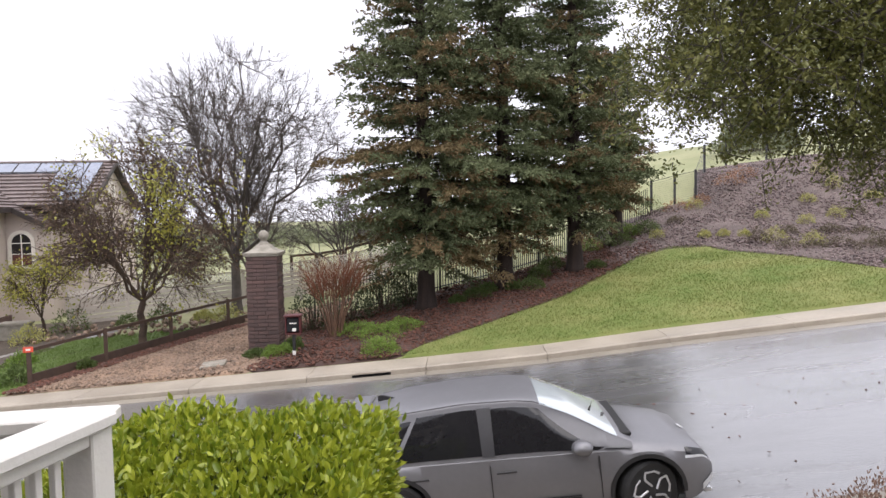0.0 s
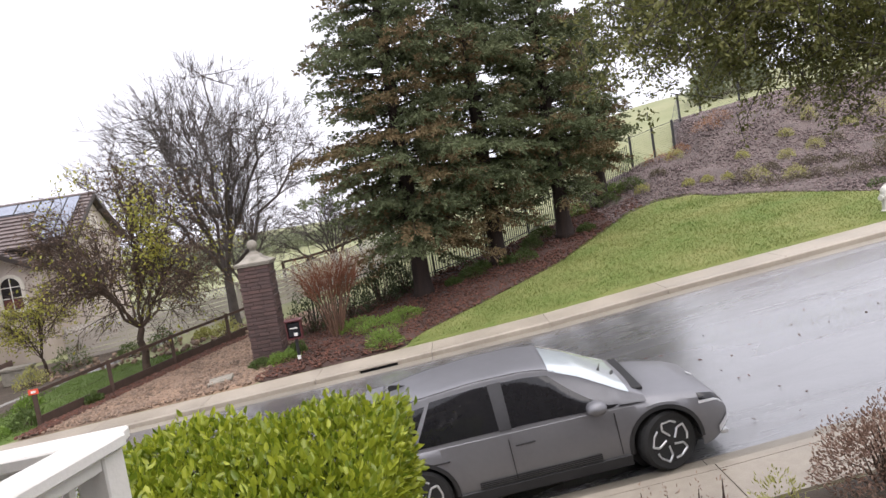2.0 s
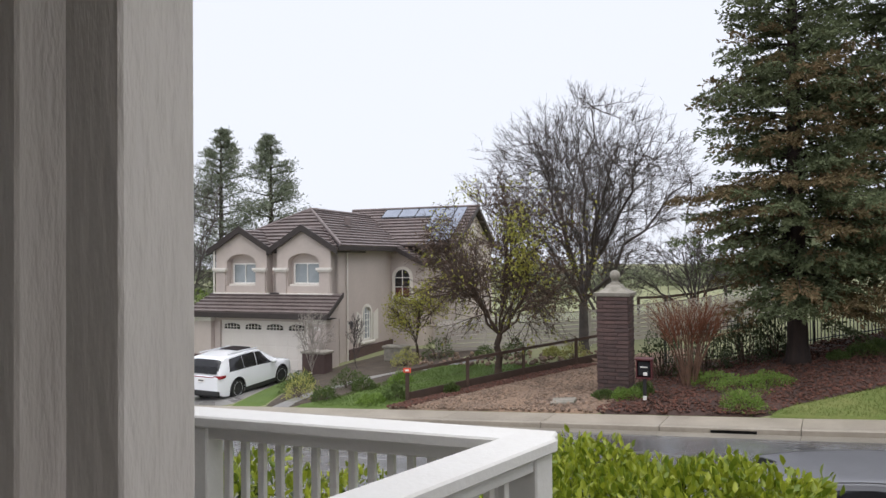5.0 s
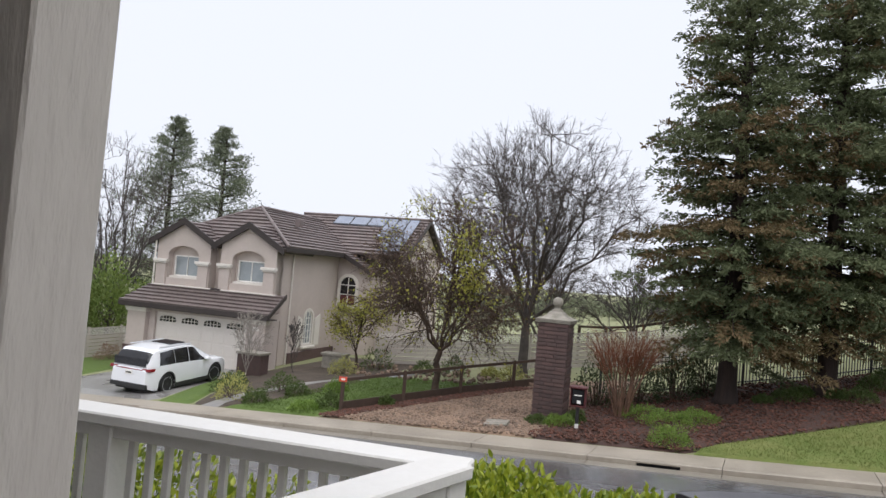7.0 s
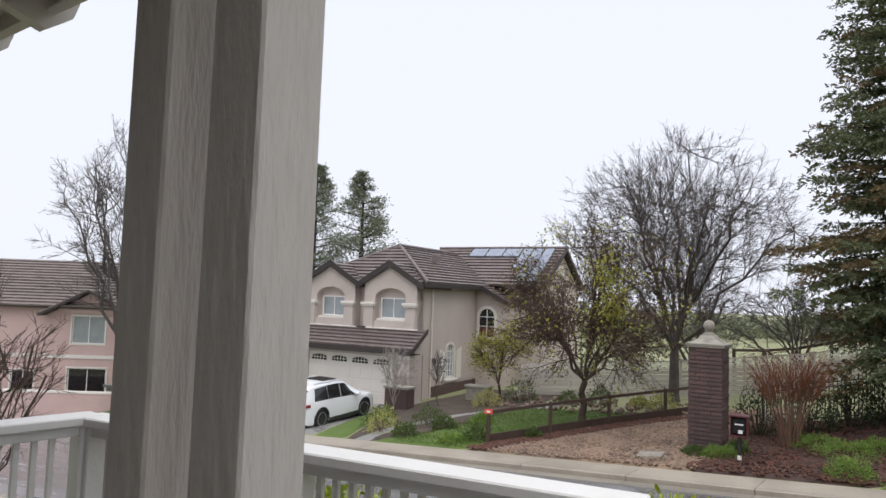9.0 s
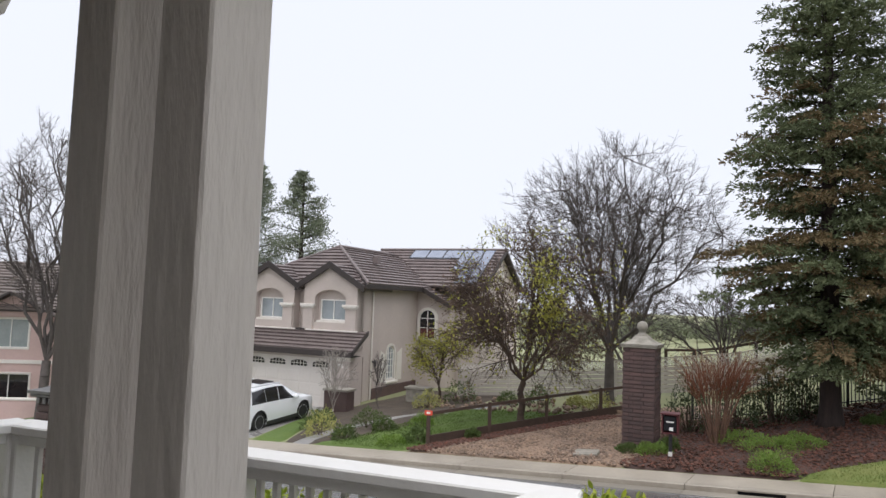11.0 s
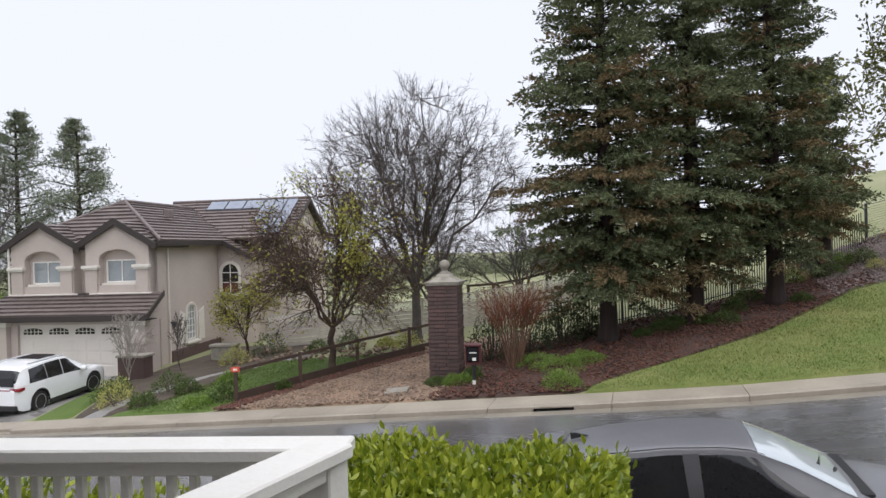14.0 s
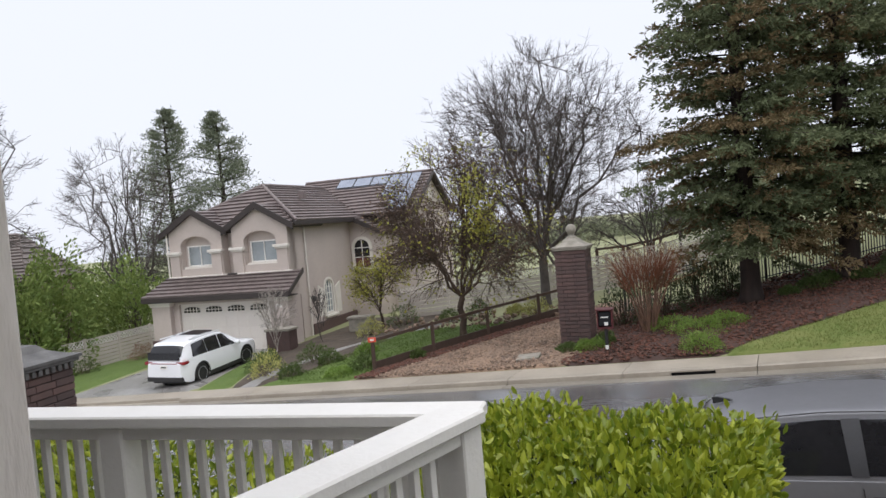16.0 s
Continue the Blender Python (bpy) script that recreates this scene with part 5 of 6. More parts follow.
def hatchback(m):
    top = thing("car", "satin grey hatchback parked at kerb, front wheels turned", "car", m)
    L, W = 4.635, 1.89
    hood = curve((-2.32, 0.88), (-2.2, 1.02), (-1.7, 1.06), (0.6, 1.0), (0.95, 1.0), (1.5, 0.95), (2.0, 0.86), (2.2, 0.78), (2.32, 0.62))
    roof = curve((-2.3, 1.0), (-2.0, 1.3), (-1.75, 1.5), (-1.3, 1.56), (-0.6, 1.605), (0.0, 1.59), (0.28, 1.55), (0.7, 1.36), (1.2, 1.08), (1.38, 0.98))
    belt = curve((-2.32, 0.93), (-1.6, 0.93), (0.8, 0.90), (1.6, 0.86), (2.32, 0.70))
    wide, section = car_body(top, M_CARGREY, L, W, 3.0, -1.5, 0.366, hood, roof, belt)
    base = lambda x: belt(x) - 0.005 if -2.0 < x < 1.0 else hood(x) - 0.06
    P = cabin(top, M_CARGREY, wide, base, roof, -2.25, 1.36, 0.24,
              [("pillar_trim", lambda t: -0.42 - 0.02 * t, lambda t: -0.27, 0.08, 0.95), ("side_window", lambda t: -1.45 + 0.28 * t, lambda t: -0.42 - 0.02 * t, 0.10, 0.93), ("side_window", lambda t: -0.27, lambda t: 1.04 - 0.74 * t, 0.10, 0.93), ("side_window", lambda t: -1.78 + 0.2 * t, lambda t: -1.52 + 0.28 * t, 0.12, 0.88)],
              (0.33, 1.2), (-1.9, -2.16))
    for s in (-1, 1):
        wheel(top, -1.5, s * 0.82, 0.366, 0.25, s, 0, "petal")
        wheel(top, 1.5, s * 0.815, 0.366, 0.25, s, 18, "petal")
        mir = part("mirror", MB().lathe([(0.02, -0.11), (0.07, -0.09), (0.085, 0.0), (0.07, 0.08), (0.02, 0.10)], 12, Matrix.Translation((0.75, s * 1.02, 1.0)) @ Matrix.Rotation(radians(90), 4, "X") @ Matrix.Diagonal((1.5, 0.95, 1.2, 1))), M_CARGREY, top, smooth=True)
        part("mirror_arm", MB().box(0.72, 0.80, min(s * 0.86, s * 0.98), max(s * 0.86, s * 0.98), 0.93, 0.965), M_PLASTIC, mir)
        def patch(x0, x1, k0, k1, out, n=8):
            """A strip lying on the shell between two lines of its section."""
            vv = []
            for i in range(n + 1):
                x = x0 + (x1 - x0) * i / n
                sec = section(x)
                for j in range(5):
                    k = k0 + (k1 - k0) * j / 4
                    a, b = Vector(sec[int(k)]), Vector(sec[min(int(k) + 1, len(sec) - 1)])
                    p = a.lerp(b, k - int(k))
                    o = Vector((0.5, 0.8, 0.35)).normalized() * out
                    vv.append((p.x + o.x, (p.y + o.y) * s, p.z + o.z))
            return MB().add(vv, [(i * 5 + j, (i + 1) * 5 + j, (i + 1) * 5 + j + 1, i * 5 + j + 1) for i in range(n) for j in range(4)])
        hl = part("headlamp", patch(1.98, 2.28, 3.5, 5.0, 0.008), M_DARKGLASS, top, "dark headlamp with pale light bar", smooth=True)
        part("light_bar", patch(1.96, 2.30, 3.2, 3.55, 0.013), M_LAMP, hl)
        part("bumper_blade", patch(2.16, 2.31, 0.2, 0.9, 0.014), M_ALLOY, top, "pale bumper blade")
        part("sill_trim", MB().box(-1.05, 1.05, min(s * 0.925, s * 0.955), max(s * 0.925, s * 0.955), 0.2, 0.33, 0.01), M_PLASTIC, top, "black ribbed sill trim")
        for k in range(4):
            part("rib", MB().box(-0.8, 0.7, min(s * 0.95, s * 0.962), max(s * 0.95, s * 0.962), 0.345 + k * 0.022, 0.353 + k * 0.022), M_PLASTIC, top)
        for x in (-0.34, 0.95):
            part("door_seam", MB().box(x - 0.005, x + 0.005, min(s * 0.93, s * 0.949), max(s * 0.93, s * 0.949), 0.36, 0.86), M_PLASTIC, top)
        for x in (-0.15, -1.2):
            part("door_handle", MB().box(x - 0.12, x + 0.12, min(s * 0.93, s * 0.948), max(s * 0.93, s * 0.948), 0.755, 0.775, 0.005), M_PLASTIC, top)
        seam = [P(-2.05 + 2.45 * i / 16, 1.14, 0.004) for i in range(17)]
        mb = MB()
        for a, b in zip(seam, seam[1:]):
            mb.tube((a.x, a.y * s, a.z), (b.x, b.y * s, b.z), 0.006, n=4)
        part("roof_seam", mb, M_PLASTIC, top)
    for a, b in (((1.16, 0.55, 1.075), (0.98, -0.25, 1.2)), ((1.18, -0.1, 1.10), (1.0, -0.62, 1.13))):
        part("wiper", MB().tube(a, b, 0.022, n=5), M_PLASTIC, top, "black wiper arm")
    part("cowl", MB().box(1.14, 1.40, -0.70, 0.70, 0.975, 1.03, 0.015), M_PLASTIC, top, "black windscreen cowl")
    part("roof_fin", MB().prism([(-1.72, 1.525), (-1.5, 1.555), (-1.66, 1.60), (-1.72, 1.60)], -0.02, 0.02), M_PLASTIC, top, "black shark fin aerial")
    part("emblem", MB().lathe([(0.05, 0), (0.045, 0.01)], 16, Matrix.Translation((2.17, 0, 0.80)) @ Matrix.Rotation(radians(35), 4, "Y")), M_ALLOY, top)
    part("front_lip", MB().box(2.2, 2.3, -0.7, 0.7, 0.2, 0.25, 0.01), M_ALLOY, top)
    part("rear_spoiler", MB().box(-2.12, -1.85, -0.58, 0.58, 1.43, 1.47, 0.015), M_CARGREY, top)
    return top


def suv(m):
    top = thing("car", "white three-row sport utility car on driveway", "car", m)
    L, W = 5.06, 2.0
    hood = curve((-2.53, 0.95), (-2.42, 1.15), (-1.7, 1.16), (0.5, 1.12), (1.0, 1.13), (1.8, 1.06), (2.3, 0.97), (2.53, 0.75))
    roof = curve((-2.5, 1.15), (-2.25, 1.55), (-2.05, 1.69), (-1.2, 1.76), (-0.4, 1.77), (0.1, 1.73), (0.6, 1.5), (1.15, 1.17), (1.25, 1.1))
    belt = curve((-2.53, 1.08), (-1.6, 1.08), (0.8, 1.03), (1.8, 0.97), (2.53, 0.82))
    wide, section = car_body(top, M_CARWHITE, L, W, 3.025, -1.55, 0.385, hood, roof, belt)
    base = lambda x: belt(x) - 0.005 if -2.1 < x < 0.9 else hood(x) - 0.06
    P = cabin(top, M_CARWHITE, wide, base, roof, -2.47, 1.2, 0.2,
              [("side_window", lambda t: -2.0 + 0.12 * t, lambda t: -1.12, 0.08, 0.92), ("side_window", lambda t: -1.1, lambda t: -0.28, 0.08, 0.93), ("side_window", lambda t: -0.24, lambda t: 0.88 - 0.68 * t, 0.08, 0.93)],
              (0.28, 1.12), (-2.18, -2.44))
    for s in (-1, 1):
        wheel(top, -1.55, s * 0.87, 0.385, 0.27, s, 0, "spokes")
        wheel(top, 1.475, s * 0.87, 0.385, 0.27, s, -10, "spokes")
        part("mirror", MB().lathe([(0.02, -0.12), (0.08, -0.09), (0.09, 0.0), (0.08, 0.09), (0.02, 0.11)], 12, Matrix.Translation((0.72, s * 1.08, 1.12)) @ Matrix.Rotation(radians(90), 4, "X")), M_CARWHITE, top, smooth=True)
        part("tail_lamp", MB().box(-2.5, -2.18, min(s * 0.55, s * 0.90), max(s * 0.55, s * 0.90), 0.92, 1.03, 0.01), M_TAIL, top, "red tail lamp")
        part("roof_rail", MB().box(-1.8, 0.1, min(s * 0.66, s * 0.70), max(s * 0.66, s * 0.70), 1.74, 1.78, 0.01), M_ALLOY, top)
        part("sill_trim", MB().box(-1.1, 1.05, min(s * 0.975, s * 1.01), max(s * 0.975, s * 1.01), 0.2, 0.36, 0.01), M_PLASTIC, top)
    part("light_strip", MB().box(-2.535, -2.48, -0.6, 0.6, 0.955, 0.985, 0.005), M_TAIL, top)
    part("rear_glass", MB().box(-2.5, -2.47, -0.72, 0.72, 1.1, 1.4, 0.01, m=Matrix.Translation((-0.02, 0, 0.0))), M_DARKGLASS, top, "dark wide tailgate glass")
    part("bumper_trim", MB().box(-2.56, -2.3, -0.8, 0.8, 0.28, 0.45, 0.02), M_PLASTIC, top)
    plate = part("number_plate", MB().box(-2.55, -2.535, -0.16, 0.16, 0.76, 0.92, 0.004), M_WHITE, top, "white plate with dark bars")
    part("bar", MB().box(-2.556, -2.551, -0.12, 0.12, 0.81, 0.86), M_PLASTIC, plate)
    part("sunroof", MB().box(-0.9, 0.0, -0.45, 0.45, 1.755, 1.785, 0.01), M_DARKGLASS, top, "dark sunroof")
    return top


grade = math.degrees(math.atan(0.088))
car = hatchback(pose(1.24, 9.18, road_z(1.24) + 0.03, 0, -grade, 0))
suv(pose(-21.6, 21.5, land(-21.6, 21.5) + 0.05, 1.5, -1.5, 99))


# ---- trees ----
def redwood(x, y, height, radius, seed, rust=0.4):
    """Whorls of limbs, each with feathery side sprays of needle tufts that thin out towards the trunk."""
    z = land(x, y) - 0.1
    top = thing("redwood_tree", "tall dark green redwood tree with bronzed lower sprays", "tree", pose(x, y, z), "row of redwoods")
    r = np.random.default_rng(seed)
    prof = [(0.48, 0), (0.36, 0.25), (0.30, 0.7), (0.27, 2), (0.2, height * 0.5), (0.05, height)]
    part("trunk", MB().lathe(prof, 14), M_BARK, top, smooth=True)
    segs, pos, dirs, red = [], [], [], []
    up = np.array((0, 0, 1.0))
    h = 2.1
    while h < height - 0.3:
        t = max(0.0, (h - 2.4) / (height - 2.4))
        rad = radius * (1 - t) ** 0.62 * (0.84 + 0.16 * math.sin(h * 1.9 + seed)) * (0.78 + 0.22 * min(1.0, t * 6)) + 0.2
        for k in range(7):
            a = r.uniform(0, 2 * math.pi)
            length = rad * r.uniform(0.55, 1.08)
            if r.uniform() < 0.08:
                length *= 1.2
            p = np.array((0, 0, h + r.uniform(-0.35, 0.35)))
            d = unit(np.array((math.cos(a), math.sin(a), -0.14 * (1 - min(1.0, t * 5)) + 0.5 * t + r.uniform(-0.14, 0.14))))
            n = max(3, int(length / 0.3))
            is_red = r.uniform() < rust * (1 - t) ** 1.6
            for i in range(n):
                f = (i + 1) / n
                q = p + d * length / n
                segs.append((*p, *q, 0.03 * (1 - f) + 0.009, 0.03 * (1 - f) + 0.005))
                if f > 0.2:
                    side = unit(np.cross(d, up))
                    for sgn in (-1, 1):
                        reach = (0.30 + 0.42 * (1 - abs(f - 0.62))) * min(1.0, 0.4 + length / 2.6) * r.uniform(0.6, 1.2)
                        w = unit(side * sgn * r.uniform(0.5, 1.1) + d * r.uniform(0.5, 1.0) + up * r.uniform(-0.45, 0.12))
                        m = int(13 + 30 * reach)
                        u = r.uniform(0.05, 1, (m, 1))
                        pos.append(q + w * u * reach + up * (-0.16 * u * u * reach) + r.normal(0, 0.042, (m, 3)) * (1.0, 1.0, 0.8))
                        dirs.append(np.tile(w, (m, 1)) + r.normal(0, 0.45, (m, 3)))
                        red.append(np.full(m, is_red and f > 0.4))
                p = q
                d = unit(d + up * (-0.07 + 0.17 * f * f))
        h += 0.19 + 0.07 * t
    pos, dirs, red = np.concatenate(pos), np.concatenate(dirs), np.concatenate(red).astype(bool)
    part("branch_crown", tubes("branch_crown", segs, M_BARK, 3), None, top)
    part("crown", needles("crown", pos[~red], dirs[~red], 0.15, 0.36, M_REDWOOD), None, top)
    if red.any():
        part("bronzed_spray", needles("bronzed_spray", pos[red], dirs[red], 0.15, 0.36, M_RUST), None, top, "bronze-brown sprays")
    return top


redwood(-0.76, 23.85, 15.5, 3.5, 11, 0.5)
redwood(2.05, 25.4, 17.0, 2.6, 12, 0.45)
redwood(4.8, 26.7, 15.2, 2.45, 13, 0.45)
redwood(7.1, 30.0, 8.5, 1.7, 14, 0.3)


def slim_pine(x, y, height, seed):
    z = land(x, y)
    top = thing("pine_tree", "slender open-crowned pine behind house", "tree", pose(x, y, z), "pines behind house")
    r = np.random.default_rng(seed)
    part("trunk", MB().lathe([(0.35, 0), (0.22, height * 0.5), (0.05, height)], 10), M_BARK, top, smooth=True)
    segs, pos, dirs = [], [], []
    h = height * 0.2
    while h < height:
        t = h / height
        rad = 0.3 + 7.6 * (1 - t) ** 0.9 * (0.45 + 0.55 * min(1, t * 2.2))
        for k in range(5):
            a = r.uniform(0, 6.28)
            d = np.array((math.cos(a), math.sin(a), 0.25))
            p, L = np.array((0, 0, h)), rad * r.uniform(0.6, 1.1)
            n = 4
            for i in range(n):
                q = p + unit(d) * L / n
                segs.append((*p, *q, 0.05 * (1 - i / n) + 0.01, 0.05 * (1 - (i + 1) / n) + 0.01))
                p = q
                if i >= 1:
                    m = 46
                    pos.append(p + r.normal(0, 0.16 + 0.08 * rad, (m, 3)) * (1, 1, 0.6))
                    dirs.append(r.normal(0, 1, (m, 3)) + np.array((0, 0, 0.4)) + d)
        h += 0.62
    part("branch_crown", tubes("branch_crown", segs, M_BARK, 4), None, top)
    part("crown", leaves("crown", np.concatenate(pos), np.concatenate(dirs), 0.30, 0.22, M_PINE, jitter=0.3), None, top)
    return top


slim_pine(-48.3, 45, 18.9, 21)
slim_pine(-42.2, 45, 17.2, 22)


# bare trees with a crown of a given outline
def crown_tree(name, x, y, label, fork, center, radii, seed, trunk_r, limbs=8, subs=9, twigs=9, twiglets=5, bark=None, leaf=None, leaf_count=0, leaf_size=0.1, thin=0.009, low=-0.35, patchy=0.0, group="", fan=(0.15, 1.35), withered=0):
    """Trunk to the fork, limbs that bow out into an ellipsoid, finer branches off them, twigs at the rim."""
    z = land(x, y) - 0.1
    top = thing(name, label, "tree", pose(x, y, z), group)
    r = np.random.default_rng(seed)
    c, R = np.array(center, float) - (x, y, z), np.array(radii, float)
    thick, fine, tips = [], [], []
    F = np.array((r.normal(0, 0.05), r.normal(0, 0.05), fork))
    p = np.zeros(3)
    for i in range(4):
        q = F * (i + 1) / 4 + np.array((r.normal(0, 0.03), r.normal(0, 0.03), 0))
        thick.append((*p, *q, trunk_r * (1.25 if i == 0 else 1) * (1 - 0.06 * i), trunk_r * (1 - 0.06 * (i + 1))))
        p = q
    F = p
    def bow(p0, p1, n, r0, r1, sag, store):
        path, d = [p0], p1 - p0
        L = np.linalg.norm(d)
        for i in range(1, n + 1):
            t = i / n
            q = p0 + d * t + np.array((0, 0, sag * L * t * (1 - t))) + r.normal(0, 0.022 * L, 3) * (i < n)
            ra, rb = r0 + (r1 - r0) * (i - 1) / n, r0 + (r1 - r0) * t
            (thick if ra > 0.03 else store).append((*path[-1], *q, ra, rb))
            path.append(q)
        return path
    for k in range(limbs):
        a = 2 * math.pi * (k + r.uniform(-0.3, 0.3)) / limbs
        e = r.uniform(*fan) if k else 1.5
        v = np.array((math.cos(a) * math.cos(e), math.sin(a) * math.cos(e), math.sin(e)))
        p1 = c + v * R * r.uniform(0.66, 0.88)
        path = bow(F, p1, 7, trunk_r * r.uniform(0.28, 0.4), 0.026, 0.12 if e < 1 else 0.0, fine)
        for j in range(subs):
            i = r.integers(2, len(path))
            d = unit(v + r.normal(0, 0.55, 3) + np.array((0, 0, 0.15)))
            d[2] = max(d[2], low)
            tgt = c + unit(d) * R * r.uniform(0.82, 1.0)
            tgt = path[i] + (tgt - path[i]) * min(1.0, 2.6 / max(0.1, np.linalg.norm(tgt - path[i])))
            sub = bow(path[i], tgt, 5, 0.026 if trunk_r > 0.1 else 0.014, thin * 1.3, -0.06 if d[2] > 0 else 0.1, fine)
            for m in range(twigs):
                b = sub[r.integers(1, len(sub))]
                dd = unit(d + r.normal(0, 0.5, 3) + np.array((0, 0, 0.35 if low > -0.5 else -0.1)))
                e2 = b + dd * r.uniform(0.35, 0.95) * min(1.0, R[0] / 3)
                fine.append((*b, *e2, thin * 1.1, thin * 0.8))
                tips.append((e2, dd))
                for _ in range(twiglets):
                    s0 = b + (e2 - b) * r.uniform(0.25, 1)
                    s1 = s0 + unit(dd + r.normal(0, 0.55, 3)) * r.uniform(0.15, 0.45) * min(1.0, R[0] / 3)
                    fine.append((*s0, *s1, thin * 0.75, thin * 0.5))
    part("trunk", tubes("trunk", thick, bark or M_TWIG, 8), None, top)
    part("twig_crown", tubes("twig_crown", fine, bark or M_TWIG, 3), None, top)
    if leaf is not None:
        P, D = np.array([t[0] for t in tips]), np.array([t[1] for t in tips])
        w = np.ones(len(P))
        if patchy:
            w = np.array([max(0.02, 0.5 + patchy * noise.noise(tuple(q * 0.8 + seed))) ** 3 for q in P])
        pick = r.choice(len(P), leaf_count, p=w / w.sum())
        pos = P[pick] + r.normal(0, 0.15, (leaf_count, 3))
        part("crown", leaves("crown", pos, D[pick] * 0.4 + np.array((0, 0, -0.7)), leaf_size, 0.5, leaf, jitter=0.7), None, top)
        if withered:
            pick = r.choice(len(P), withered, p=(1 / (w + 0.3)) / (1 / (w + 0.3)).sum())
            part("withered_crown", leaves("withered_crown", P[pick] + r.normal(0, 0.14, (withered, 3)), D[pick] * 0.3 + np.array((0, 0, -0.8)), leaf_size * 0.8, 0.45, M_DEADLEAF, jitter=0.7), None, top, "withered brown leaves")
    return top


crown_tree("bare_tree", -9.6, 30.4, "large leafless spreading tree with fine grey twigs", 2.3, (-9.45, 30.4, 6.2), (5.6, 4.8, 4.9), 31, 0.25, 11, 24, 12, 6, thin=0.0068)
crown_tree("pear_tree", -10.9, 24.15, "half-bare garden tree with sparse yellow-green leaves", 1.7, (-10.55, 24.3, 3.1), (3.5, 3.1, 3.3), 37, 0.15, 10, 14, 12, 5, M_TWIG2, M_YELLOWLEAF, 3600, 0.12, thin=0.009, low=-0.9, patchy=1.5, fan=(-0.4, 0.95), withered=5200)
crown_tree("small_tree", -17.2, 28.6, "small garden tree with yellow-green leaves", 0.9, (-17.2, 28.6, 0.95), (1.5, 1.3, 0.95), 41, 0.08, 7, 8, 7, 3, M_TWIG2, M_YELLOWLEAF, 2400, 0.11, thin=0.008)
crown_tree("bare_tree", -34.4, 19.2, "tall leafless street tree with grey trunk", 3.0, (-34.4, 19.2, 6.0), (4.8, 4.4, 6.0), 43, 0.27, 10, 14, 10, 5, thin=0.010)
crown_tree("bare_tree", -40.3, 33.5, "leafless tree beside green shrubs", 1.2, (-40.3, 33.5, 5.2), (4.8, 3.8, 6.2), 47, 0.26, 9, 14, 10, 4, thin=0.011)
crown_tree("bare_tree", -5.6, 35.0, "dense dark twiggy leafless tree behind fence", 0.9, (-5.6, 35.0, 2.2), (3.4, 2.6, 2.4), 53, 0.13, 8, 8, 8, 4, M_TWIG, thin=0.009, low=-0.6)
crown_tree("bare_tree", -11.0, 38.0, "dense brown twiggy leafless tree behind fence", 0.8, (-11.0, 38.0, 2.4), (4.6, 2.6, 3.0), 54, 0.14, 9, 9, 9, 4, M_TWIG, thin=0.010, low=-0.6)
crown_tree("bare_shrub", -14.6, 5.6, "leafless twiggy shrub near porch", 0.3, (-14.6, 5.6, 1.0), (1.9, 1.5, 2.6), 59, 0.06, 9, 7, 6, 3, M_TWIG2, thin=0.006)
crown_tree("bare_shrub", -19.8, 23.9, "small leafless garden shrub beside car", 0.4, (-19.8, 23.9, 0.2), (1.0, 0.9, 1.2), 61, 0.035, 7, 6, 6, 3, M_PALETWIG, thin=0.008)
crown_tree("bare_shrub", -19.1, 26.2, "thin leafless shrub by house wall", 0.3, (-19.1, 26.2, 0.1), (0.5, 0.5, 1.2), 67, 0.03, 5, 5, 4, 2, thin=0.008)


